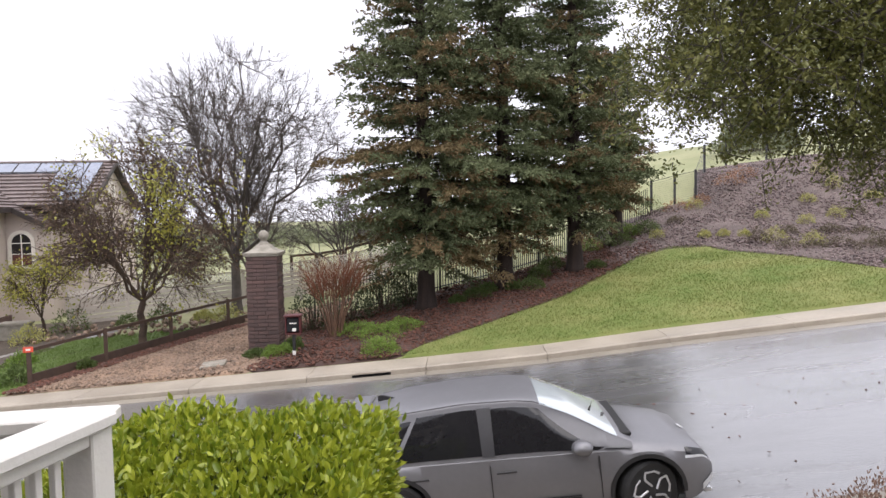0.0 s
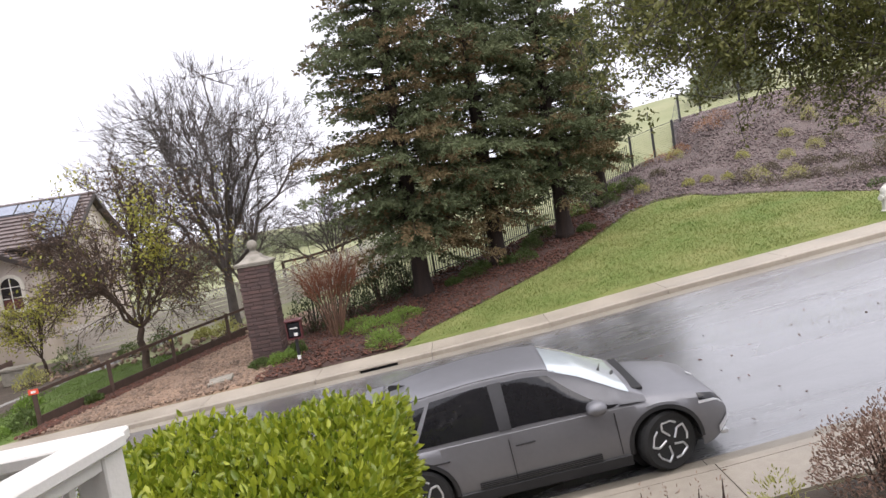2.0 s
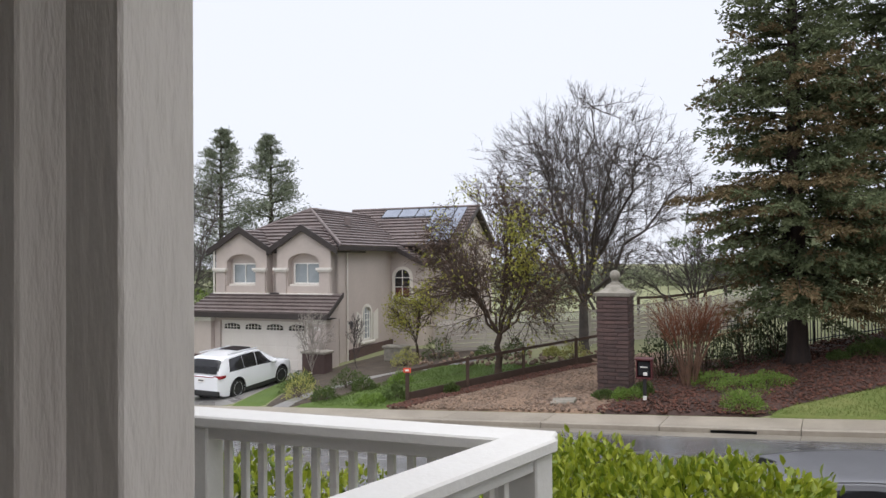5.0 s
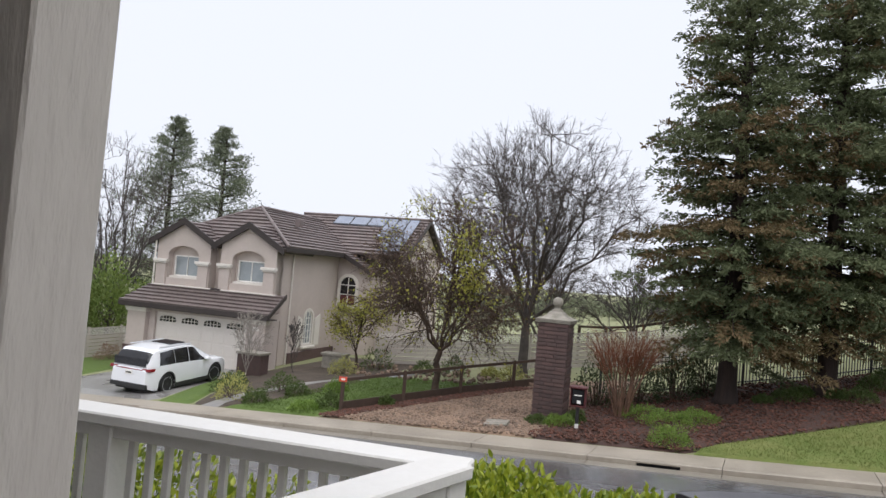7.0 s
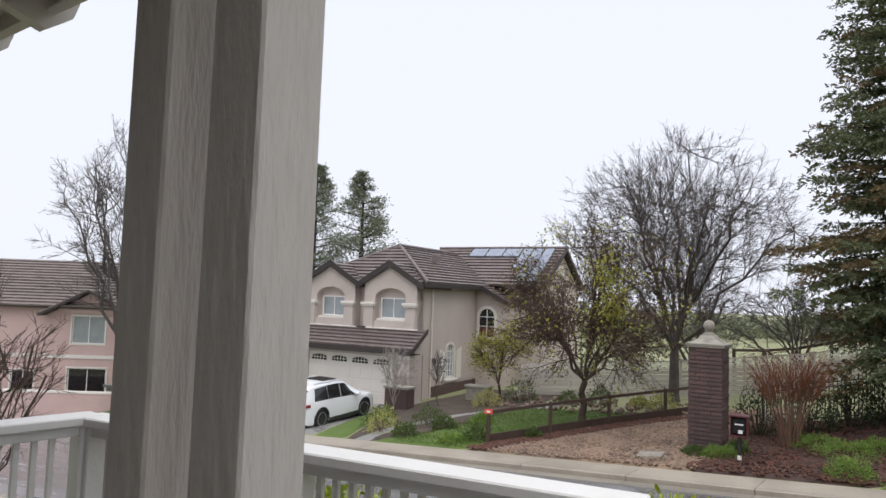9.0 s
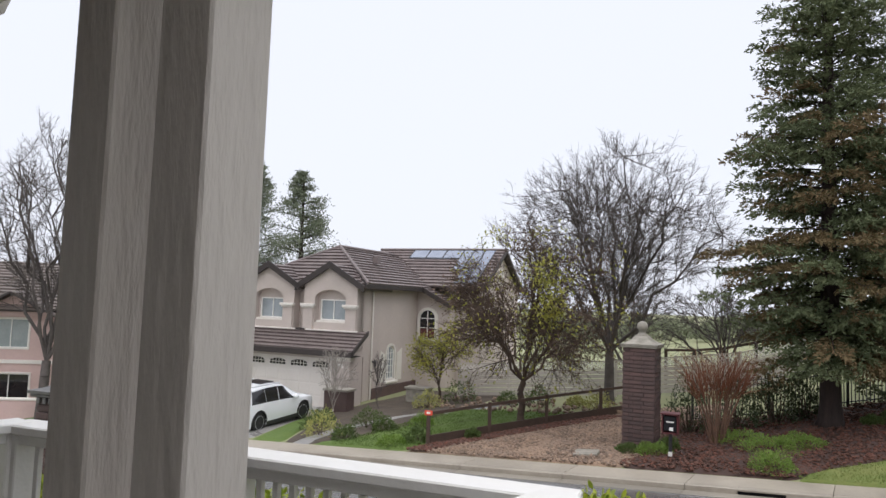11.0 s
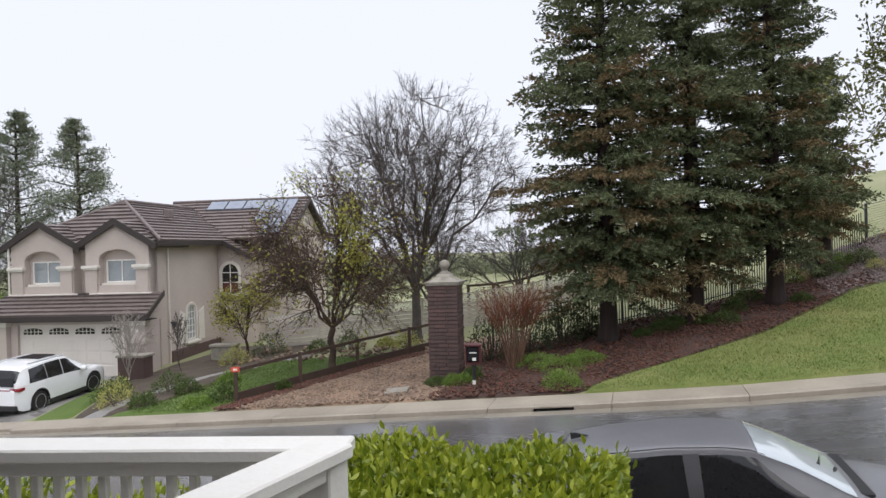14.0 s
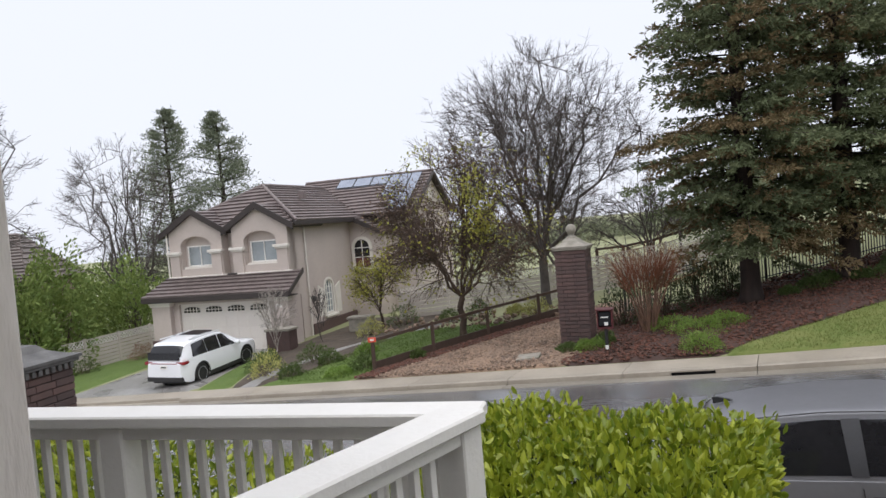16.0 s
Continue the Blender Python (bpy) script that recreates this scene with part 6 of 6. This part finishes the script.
def shrub(name, x, y, w, h, material, seed, label, count=900, size=0.06, ratio=0.4, group="", d=None, stems=True, lift=0.0, square=False, z=None, inner=None, droop=0.0, category="shrub"):
    """A mound or clipped block of small leaves on short stems."""
    z = land(x, y) if z is None else z
    d = w if d is None else d
    top = thing(name, label, category, pose(x, y, z), group)
    r = np.random.default_rng(seed)
    if square:
        # points near the shell of a clipped block
        q = r.uniform(-1, 1, (count, 3))
        ax = r.integers(0, 5, count)
        depth = 1 - np.abs(r.normal(0, 0.09, count))
        for k in range(count):
            a = ax[k]
            if a == 0:
                q[k, 2] = depth[k]
            elif a in (1, 2):
                q[k, 0] = (1 if a == 1 else -1) * depth[k]
            else:
                q[k, 1] = (1 if a == 3 else -1) * depth[k]
        out = unit(np.sign(q) * np.abs(q) ** 6 + np.array((0, 0, 0.25)))
        pos = q * (w / 2, d / 2, h / 2) + np.array((0, 0, h / 2))
        pos[:, 2] += 0.032 * np.sin(pos[:, 0] * 9 + 1.3 * np.sin(pos[:, 1] * 7)) * (q[:, 2] > 0.5)
        pos += r.normal(0, 0.02, pos.shape)
    else:
        v = unit(r.normal(0, 1, (count, 3)) + np.array((0, 0, 0.25)))
        v[:, 2] = np.abs(v[:, 2])
        lump = 1 + 0.22 * np.sin(v[:, 0] * 5 + seed) * np.cos(v[:, 1] * 6 + seed * 2)
        rad = (1 - np.abs(r.normal(0, 0.2, count))) * lump
        pos = v * rad[:, None] * (w / 2, d / 2, h * 0.95)
        out = v + np.array((0, 0, 0.35))
    pos[:, 2] += lift
    part("foliage", leaves("foliage", pos, out, size, ratio, material, jitter=0.55), None, top)
    if stems:
        segs = []
        n = max(5, min(60, count // 60))
        for k in range(n):
            tip = pos[r.integers(0, count)] * 0.85
            base = np.array((tip[0] * 0.3, tip[1] * 0.3, -0.03)) if not square else np.array((tip[0], tip[1] * 0.5, -0.03))
            mid = (tip + base) / 2 + r.normal(0, 0.03 * w, 3)
            rr = 0.008 + 0.01 * min(1.5, h)
            segs += [(*base, *mid, rr, rr * 0.7), (*mid, *tip, rr * 0.7, rr * 0.3)]
        part("stem_crown", tubes("stem_crown", segs, M_TWIG2, 5), None, top)
    # Darker leaves in the core stand in for the shade inside.
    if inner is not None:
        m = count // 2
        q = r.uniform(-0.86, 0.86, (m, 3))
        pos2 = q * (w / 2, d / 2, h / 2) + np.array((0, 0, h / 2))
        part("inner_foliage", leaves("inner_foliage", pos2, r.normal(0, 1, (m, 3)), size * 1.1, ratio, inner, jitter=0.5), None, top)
    return top


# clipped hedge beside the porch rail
shrub("hedge", -0.50, 3.13, 1.34, 1.485, M_HEDGE, 71, "bright yellow-green clipped hedge beside white railing", 30000, 0.049, 0.48, d=1.5, square=True, z=1.18, inner=M_HEDGESHADE, category="hedge")
shrub("hedge", -2.75, 2.95, 3.1, 1.45, M_HEDGE, 72, "bright green hedge seen through railing", 14000, 0.05, 0.5, d=0.9, square=True, z=1.05, inner=M_HEDGESHADE, category="hedge")
# dry shrubs by the near pavement
shrub("dry_shrub", 4.0, 6.0, 1.25, 0.75, M_DRY, 73, "greyish-brown dry rounded shrub by pavement", 5200, 0.035, 0.45, category="shrub")
shrub("sage_shrub", 3.05, 6.15, 0.5, 0.42, M_OLIVE, 74, "sparse pale sage sprigs by pavement", 240, 0.045, 0.35)
for k, (x, y) in enumerate(((2.25, 6.75), (2.45, 6.6), (2.0, 6.7), (2.65, 6.5))):
    shrub("weed_stalk", x, y, 0.25, 0.5, M_DRY, 80 + k, "thin dry weed stalks at pavement edge", 26, 0.04, 0.3, group="dry weeds")
# cinnamon-stemmed crape myrtle and the dark evergreen hedge behind it
mx, my = -3.55, 21.75
myrtle = thing("crape_myrtle", "leafless multi-stemmed shrub with cinnamon-red twigs", "shrub", pose(mx, my, land(mx, my) - 0.05))
r = np.random.default_rng(90)
stems, twigs = [], []
for k in range(22):
    a, lean = r.uniform(0, 6.28), r.uniform(0.03, 0.36)
    p = np.array((0.22 * math.cos(a) * r.uniform(0.3, 1), 0.2 * math.sin(a) * r.uniform(0.3, 1), 0))
    d = np.array((lean * math.cos(a), lean * math.sin(a), 1.0))
    for i in range(5):
        q = p + unit(d + r.normal(0, 0.05, 3)) * 0.41
        rr = 0.028 - 0.0035 * i
        stems.append((*p, *q, rr, rr - 0.003))
        p = q
        d = d + np.array((0.05 * math.cos(a), 0.05 * math.sin(a), 0))
    for j in range(15):
        dd = unit(d + r.normal(0, 0.42, 3) + np.array((0, 0, 0.2)))
        b = p - unit(d) * r.uniform(0, 0.75)
        q = b + dd * r.uniform(0.3, 0.85)
        twigs.append((*b, *q, 0.008, 0.005))
        for _ in range(2):
            twigs.append((*q, *(q + unit(dd + r.normal(0, 0.4, 3)) * r.uniform(0.15, 0.4)), 0.004, 0.002))
part("stem_crown", tubes("stem_crown", stems, M_STEM, 6), None, myrtle)
part("twig_crown", tubes("twig_crown", twigs, M_REDTWIG, 4), None, myrtle, "fine cinnamon twigs")
for k, (x, y, w, h) in enumerate(((-4.7, 23.3, 1.5, 1.75), (-3.4, 23.8, 1.5, 1.7), (-2.3, 24.3, 1.4, 1.75), (-1.5, 24.8, 1.1, 1.5))):
    shrub("evergreen_shrub", x, y, w, h, M_DARKSHRUB, 91 + k, "open dark evergreen shrub against iron fence", 1500, 0.085, 0.4, d=1.0, group="evergreens behind myrtle")
# low clumps in the mulch
for k, (x, y, w, h, m_, lab) in enumerate((
        (-1.8, 19.15, 1.05, 0.5, M_BRIGHTSHRUB, "bright green feathery clump near kerb"), (-2.0, 21.0, 1.7, 0.38, M_BRIGHTSHRUB, "bright green low groundcover"), (-2.9, 22.0, 1.6, 0.32, M_BRIGHTSHRUB, "bright green low groundcover"),
        (-1.35, 21.5, 1.3, 0.36, M_BRIGHTSHRUB, "bright green low groundcover"), (-5.0, 20.35, 1.0, 0.3, M_BRIGHTSHRUB, "green weeds at pillar base"), (-5.7, 20.45, 0.8, 0.22, M_SHRUB, "green weeds at pillar base"), (-4.7, 20.9, 0.6, 0.35, M_SHRUB, "green weeds at pillar base"),
        (1.4, 25.0, 0.7, 0.35, M_SHRUB, "grey-green shrub under trees"), (2.3, 25.0, 0.6, 0.3, M_SHRUB, "grey-green shrub under trees"), (3.4, 26.2, 0.9, 0.5, M_SHRUB, "grey-green shrub under trees"),
        (4.0, 27.5, 1.0, 0.55, M_SHRUB, "grey-green shrub under trees"), (5.6, 26.6, 0.7, 0.3, M_SHRUB, "grey-green shrub under trees"), (0.3, 24.0, 0.6, 0.25, M_SHRUB, "grey-green shrub under trees"),
        (7.2, 29.6, 1.2, 0.6, M_SHRUB, "green shrub at foot of fence"), (8.5, 30.4, 1.3, 0.6, M_SHRUB, "green shrub at foot of fence"), (6.0, 29.9, 1.1, 0.55, M_BRIGHTSHRUB, "green shrub at foot of fence"), (7.8, 30.7, 1.2, 0.6, M_BRIGHTSHRUB, "green shrub at foot of fence"), (1.0, 24.4, 1.0, 0.4, M_SHRUB, "grey-green shrub under trees"), (2.9, 24.8, 1.1, 0.4, M_SHRUB, "grey-green shrub under trees"))):
    shrub("low_shrub", x, y, w, h, m_, 100 + k, lab, 1300, 0.075, 0.3, group="low shrubs under trees")
# bank planting
r = np.random.default_rng(130)
spots = [(x, y, w, h, M_OLIVE) for x, y, w, h in ((8.7, 29.4, 0.7, 0.4), (10.3, 28.4, 0.55, 0.3), (11.0, 28.2, 0.5, 0.3), (11.7, 27.9, 0.5, 0.3), (12.45, 26.9, 0.95, 0.65), (13.1, 29.6, 0.6, 0.35), (14.4, 28.5, 0.75, 0.4), (15.7, 28.7, 0.8, 0.5), (15.4, 30.4, 0.7, 0.4), (13.5, 26.1, 0.9, 0.5), (17.0, 32.6, 0.8, 0.8), (16.9, 31.2, 0.7, 0.75), (17.9, 30.0, 0.8, 0.4), (19.3, 30.0, 0.9, 0.85), (11.1, 32.1, 0.9, 0.5))]
spots += [(x, y, w, h, M_DARKDRY) for x, y, w, h in ((11.95, 27.2, 0.8, 0.6), (12.5, 25.8, 1.0, 0.4), (14.0, 25.1, 1.0, 0.45), (13.3, 27.6, 0.7, 0.35), (16.6, 28.9, 0.9, 0.4), (15.5, 26.5, 0.9, 0.4), (14.7, 27.2, 0.9, 0.35), (14.4, 24.0, 1.1, 0.5), (15.1, 24.5, 0.9, 0.6), (9.85, 30.7, 0.8, 0.35), (13.2, 25.3, 0.9, 0.3))]
spots += [(x, y, w, h, M_RUSTSHRUB) for x, y, w, h in ((13.0, 32.8, 1.5, 0.6), (13.9, 33.6, 1.4, 0.6), (10.4, 32.2, 1.4, 0.6), (11.6, 32.6, 1.0, 0.5))]
spots += [(x, y, w, h, M_SHRUB) for x, y, w, h in ((9.3, 32.6, 1.4, 0.9), (14.0, 21.9, 0.9, 0.3), (14.9, 21.2, 0.9, 0.3), (18.2, 33.2, 1.6, 1.0), (20.5, 33.0, 1.8, 1.1))]
for k, (x, y, w, h, m_) in enumerate(spots):
    lab = {M_OLIVE.name: "pale olive-green mounded shrub on gravel bank", M_RUSTSHRUB.name: "rusty orange-brown shrub on gravel bank", M_DARKDRY.name: "dark brownish-green shrub on gravel bank", M_SHRUB.name: "dark green shrub on gravel bank"}[m_.name]
    shrub("bank_shrub", x, y, w, h, m_, 140 + k, lab, 620, 0.06, 0.3, group="bank shrubs")
shrub("clipped_bush", 16.3, 23.6, 1.9, 1.05, M_CLIPPED, 176, "clipped dark green bush with rusty new growth", 5200, 0.05, 0.42, d=1.5, square=True, inner=M_DARKSHRUB)
# neighbour's garden shrubs
for k, (x, y, w, h, m_, lab) in enumerate(((-16.9, 19.9, 1.4, 1.0, M_OLIVE, "olive-brown rounded garden shrub"), (-18.2, 21.0, 1.2, 0.75, M_SHRUB, "dark green rounded garden shrub"), (-19.0, 22.4, 1.0, 0.6, M_SHRUB, "dark green rounded garden shrub"), (-16.3, 21.9, 1.3, 0.8, M_SHRUB, "grey-green mounded garden shrub"),
        (-15.2, 21.4, 1.0, 0.55, M_SHRUB, "grey-green mounded garden shrub"), (-14.3, 22.6, 0.9, 0.5, M_BRIGHTSHRUB, "light green low shrub"), (-15.6, 19.6, 1.0, 0.5, M_SHRUB, "low green shrub at pavement"), (-12.7, 19.9, 0.9, 0.6, M_SHRUB, "dark green shrub by fence post"), (-13.3, 19.3, 1.1, 0.3, M_BRIGHTSHRUB, "light green groundcover at kerb"),
        (-16.9, 27.0, 1.3, 0.8, M_OLIVE, "yellow-green rounded shrub by house"), (-16.2, 28.8, 1.8, 1.1, M_SHRUB, "green shrub by house wall"), (-12.3, 28.9, 1.1, 0.9, M_SHRUB, "green shrub against lattice fence"), (-9.2, 27.9, 1.2, 0.8, M_OLIVE, "pale green shrub against lattice fence"), (-11.2, 21.0, 0.5, 0.35, M_SHRUB, "low weed by fence"),
        (-13.8, 28.9, 1.0, 0.6, M_SHRUB, "green shrub by garden walk"), (-10.4, 28.6, 0.9, 0.5, M_OLIVE, "pale green shrub against lattice fence"), (-31.6, 26.6, 1.4, 0.9, M_DRY, "brownish shrub at board fence"), (-32.2, 23.6, 1.4, 1.0, M_SHRUB, "green shrub at board fence"))):
    shrub("garden_shrub", x, y, w, h, m_, 180 + k, lab, 800, 0.085, 0.4, group="neighbour's garden shrubs")
pts = np.stack([RNG.uniform(-17.5, -8.0, 160), RNG.uniform(26.5, 30.0, 160), np.zeros(160)], 1)
pts[:, 2] = [land(x, y) + 0.1 for x, y in pts[:, :2]]
tagged(part("garden_rocks", chips("garden_rocks", pts, 0.17, M_PSTONE, 0.7), None), "grey garden rocks below lattice fence", "rocks", kind="stuff")
# green trees behind the board fence and in the distance
for k, (x, y, w, h, m_) in enumerate(((-35.6, 24.2, 4.6, 6.9, M_FARGREEN), (-34.0, 21.8, 3.6, 6.0, M_FARGREEN), (-37.5, 31.0, 6.0, 5.6, M_FARGREEN), (-41.0, 28.0, 6.5, 7.6, M_FARGREEN), (-33.0, 37.0, 6.0, 4.5, M_FARGREEN), (-47.0, 34.0, 8.0, 6.5, M_FARGREEN), (-36.0, 45.0, 9.0, 7.0, M_SHRUB), (-56, 46, 12, 7, M_SHRUB))):
    shrub("leafy_tree", x, y, w, h, m_, 210 + k, "dense green leafy tree behind fence", 5200, 0.24, 0.5, group="green trees beyond fence", category="tree")
for k, (x, y, w, h) in enumerate(((-2.5, 62, 7, 5.0), (-12, 85, 10, 2.6), (-24, 95, 14, 2.6), (5, 90, 9, 3.5), (-38, 100, 15, 3), (30, 70, 8, 4), (-75, 85, 25, 8))):
    shrub("distant_tree", x, y, w, h, M_HAZY, 230 + k, "rounded grey-green tree in distant field", 3600, 0.42, 0.45, group="distant trees", category="tree")


# ---- live oak overhanging from the near side ----
def live_oak(x, y):
    z = land(x, y)
    top = thing("oak_tree", "overhanging live oak with small dark green leaves", "tree", pose(x, y, z))
    r = np.random.default_rng(300)
    O = np.array((x, y, z))
    part("trunk", MB().lathe([(0.45, -0.3), (0.3, 0.5), (0.26, 2.2), (0.2, 4.2), (0.12, 6.0)], 14), M_TWIG, top, smooth=True)
    thick, thin, pos, dirs = [], [], [], []
    ends = []
    for k in range(600):
        if k % 7:
            c = np.array((r.uniform(2.2, 6.5), r.uniform(5.0, 7.3), 0.0))
            c[2] = 4.12 + 0.22 * math.sin(c[0] * 2.6 + c[1]) + 0.25 * abs(c[1] - 6.1) + 2.7 * r.uniform(0, 1) ** 1.1
            c[2] += 0.38 * max(0, 3.2 - c[0])
        else:
            c = np.array((r.uniform(6.0, 10.5), r.uniform(3.2, 8.2), r.uniform(4.6, 8.0)))
        c = c - O
        if k % 12 == 0:
            ends.append(c)
        for j in range(9):
            b = c + r.normal(0, 0.2, 3) * (1.2, 1, 0.8)
            d = unit(r.normal(0, 1, 3) + np.array((-0.3, 0, -0.25)))
            e = b + d * r.uniform(0.2, 0.42)
            thin.append((*b, *e, 0.006, 0.003))
            m = 44
            pos.append(b + (e - b) * r.uniform(0, 1.1, (m, 1)) + r.normal(0, 0.04, (m, 3)))
            dirs.append(r.normal(0, 0.75, (m, 3)) + d)
    for c in ends:
        p = np.array((0, 0, r.uniform(3.0, 4.6)))
        n, rad = 7, 0.055
        for i in range(n):
            q = p + (c - p) / (n - i) + r.normal(0, 0.09, 3) * (i < n - 1) + np.array((0, 0, 0.12 if i < 3 else -0.02))
            thick.append((*p, *q, rad, rad * 0.8))
            rad *= 0.8
            p = q
    part("limb_crown", tubes("limb_crown", thick, M_TWIG, 6), None, top)
    part("twig_crown", tubes("twig_crown", thin, M_TWIG, 3), None, top)
    part("crown", leaves("crown", np.concatenate(pos), np.concatenate(dirs), 0.040, 0.46, M_OAK, jitter=0.3), None, top)
    return top


live_oak(8.4, 5.2)


# ---- fire hydrant ----
hx, hy = 12.4, 19.2
hyd = thing("fire_hydrant", "pale grey fire hydrant on lawn by kerb", "hydrant", pose(hx, hy, land(hx, hy)))
part("barrel", MB().lathe([(0.17, 0), (0.17, 0.06), (0.12, 0.08), (0.12, 0.42), (0.15, 0.44), (0.15, 0.5), (0.12, 0.52)], 16), M_HYDRANT, hyd)
part("bonnet", MB().lathe([(0.14, 0.52), (0.14, 0.6), (0.11, 0.68), (0.05, 0.73), (0.035, 0.78)], 16), M_HYDRANT, hyd)
for a in (90, 200, 320):
    part("outlet", MB().tube((0, 0, 0.42), (0.2 * math.cos(radians(a)), 0.2 * math.sin(radians(a)), 0.42), 0.06, n=10).tube((0.19 * math.cos(radians(a)), 0.19 * math.sin(radians(a)), 0.42), (0.23 * math.cos(radians(a)), 0.23 * math.sin(radians(a)), 0.42), 0.075, n=8), M_HYDRANT, hyd)

# fallen leaves on the wet street
pts = np.stack([RNG.uniform(2.5, 9, 55), RNG.uniform(8.3, 13.5, 55), np.zeros(55)], 1)
pts[:, 2] = [road_z(x) + 0.055 for x in pts[:, 0]]
tagged(part("fallen_leaves", chips("fallen_leaves", pts, 0.045, M_CHIP, 0.15), None), "scattered dead leaves on wet street", "leaves", kind="stuff")


# ---- porch: deck, railing, paired posts, eave and unseen house wall ----
RZ = 3.12
C0, C1, C2, C3 = Vector((-0.565, 2.28, RZ)), Vector((-2.86, 1.83, RZ)), Vector((-3.0, -0.5, RZ)), Vector((-0.98, 0.15, RZ))


def railing(name, a, b, newels, label):
    """Cap rail, under rail, bottom rail and square balusters from a to b."""
    top = thing(name, label, "railing")
    d = b - a
    L = d.length
    m = Matrix.Translation(a) @ Matrix.Rotation(math.atan2(d.y, d.x), 4, "Z")
    part("cap_rail", MB().box(-0.045, L + 0.01, -0.07, 0.07, -0.04, 0.0, 0.006), M_WHITE, top, m=m)
    part("under_rail", MB().box(0, L, -0.04, 0.04, -0.085, -0.043, 0.004), M_WHITE, top, m=m)
    part("bottom_rail", MB().box(0, L, -0.045, 0.045, -0.93, -0.86, 0.006), M_WHITE, top, m=m)
    bal = MB().box(-0.0125, 0.0125, -0.0115, 0.0115, -0.86, -0.085, 0.002).data("baluster", M_WHITE)
    n = int(L / 0.068)
    for i in range(1, n):
        x = L * i / n
        if min(abs(x - q) for q in newels) > 0.07:
            part("baluster", bal, None, top, m=m @ Matrix.Translation((x, 0, 0)))
    for q in newels:
        part("newel", MB().box(-0.045, 0.045, -0.05, 0.05, -1.02, -0.044, 0.005), M_WHITE, top, m=m @ Matrix.Translation((q, 0, 0)))
    return top


E1 = (C1 - C0).normalized()
railing("porch_railing", C0, C1, [0.05, 1.2, 1.72, 2.32], "white painted wooden porch railing with square balusters")
railing("side_railing", C0 + (C3 - C0).normalized() * 0.05 + Vector((0, 0, 0.004)), C3, [0.0, 1.5], "white painted railing returning to house")
railing("left_railing", C1 + (C2 - C1).normalized() * 0.012 + Vector((0, 0, 0.004)), C2, [0.0, 1.1, 2.1], "white painted railing at porch end")
# Floor is unseen; its dark stone keeps bounce light off the posts.
deck = tagged(part("porch_deck", MB().box(-3.5, 2.5, -0.55, 2.36, PORCH_Z - 0.25, PORCH_Z, 0.01), M_SLATE), "unseen dark stone porch floor", "porch floor", kind="structure")
for x, hw in ((-0.775, 0.07), (-1.046, 0.067)):
    p = tagged(part("porch_post", MB().box(-hw, hw, -0.07, 0.07, 0, 2.5, 0.006), M_POST, m=pose(x, 1.05, PORCH_Z)), "rough-sawn grey painted square porch post", "post", group="paired porch posts")
beam = tagged(part("porch_beam", MB().box(-3.6, -0.5, 0.985, 1.135, 4.6, 4.765, 0.008), M_POST), "grey painted porch beam on paired posts", "beam", kind="structure")
eave = thing("porch_roof", "cream painted porch eave with exposed rafter tails", "roof", kind="structure")
pitch = Matrix.Translation((0, 1.42, 4.735)) @ Matrix.Rotation(radians(-18), 4, "X")
part("sheathing", MB().box(-4.6, -0.35, -2.0, 0.03, 0.10, 0.13), M_TRIM, eave, m=pitch)
part("fascia", MB().box(-4.6, -0.35, -0.01, 0.03, 0.0, 0.10, 0.004), M_TRIM, eave, m=pitch)
part("shingles", MB().box(-4.6, -0.35, -2.0, 0.06, 0.132, 0.17), M_TILE, eave, m=pitch)
raf = MB().prism([(-1.95, 0.1), (0.09, 0.1), (0.09, 0.03), (0.02, -0.07), (-1.95, -0.07)], -0.03, 0.03, axis="x").data("rafter", M_TRIM)
for k in range(7):
    part("rafter", raf, None, eave, m=pitch @ Matrix.Translation((-4.44 + 0.61 * k, 0, 0)))
# Unseen wall, added close behind the porch to keep post faces dark.
part("unseen_house_wall", MB().box(-6, 6, -0.85, -0.55, 0.5, 6.6), M_UNSEENWALL)
tagged(bpy.data.objects["unseen_house_wall"], "unseen dark taupe wall added behind porch to darken posts", "wall", kind="structure")
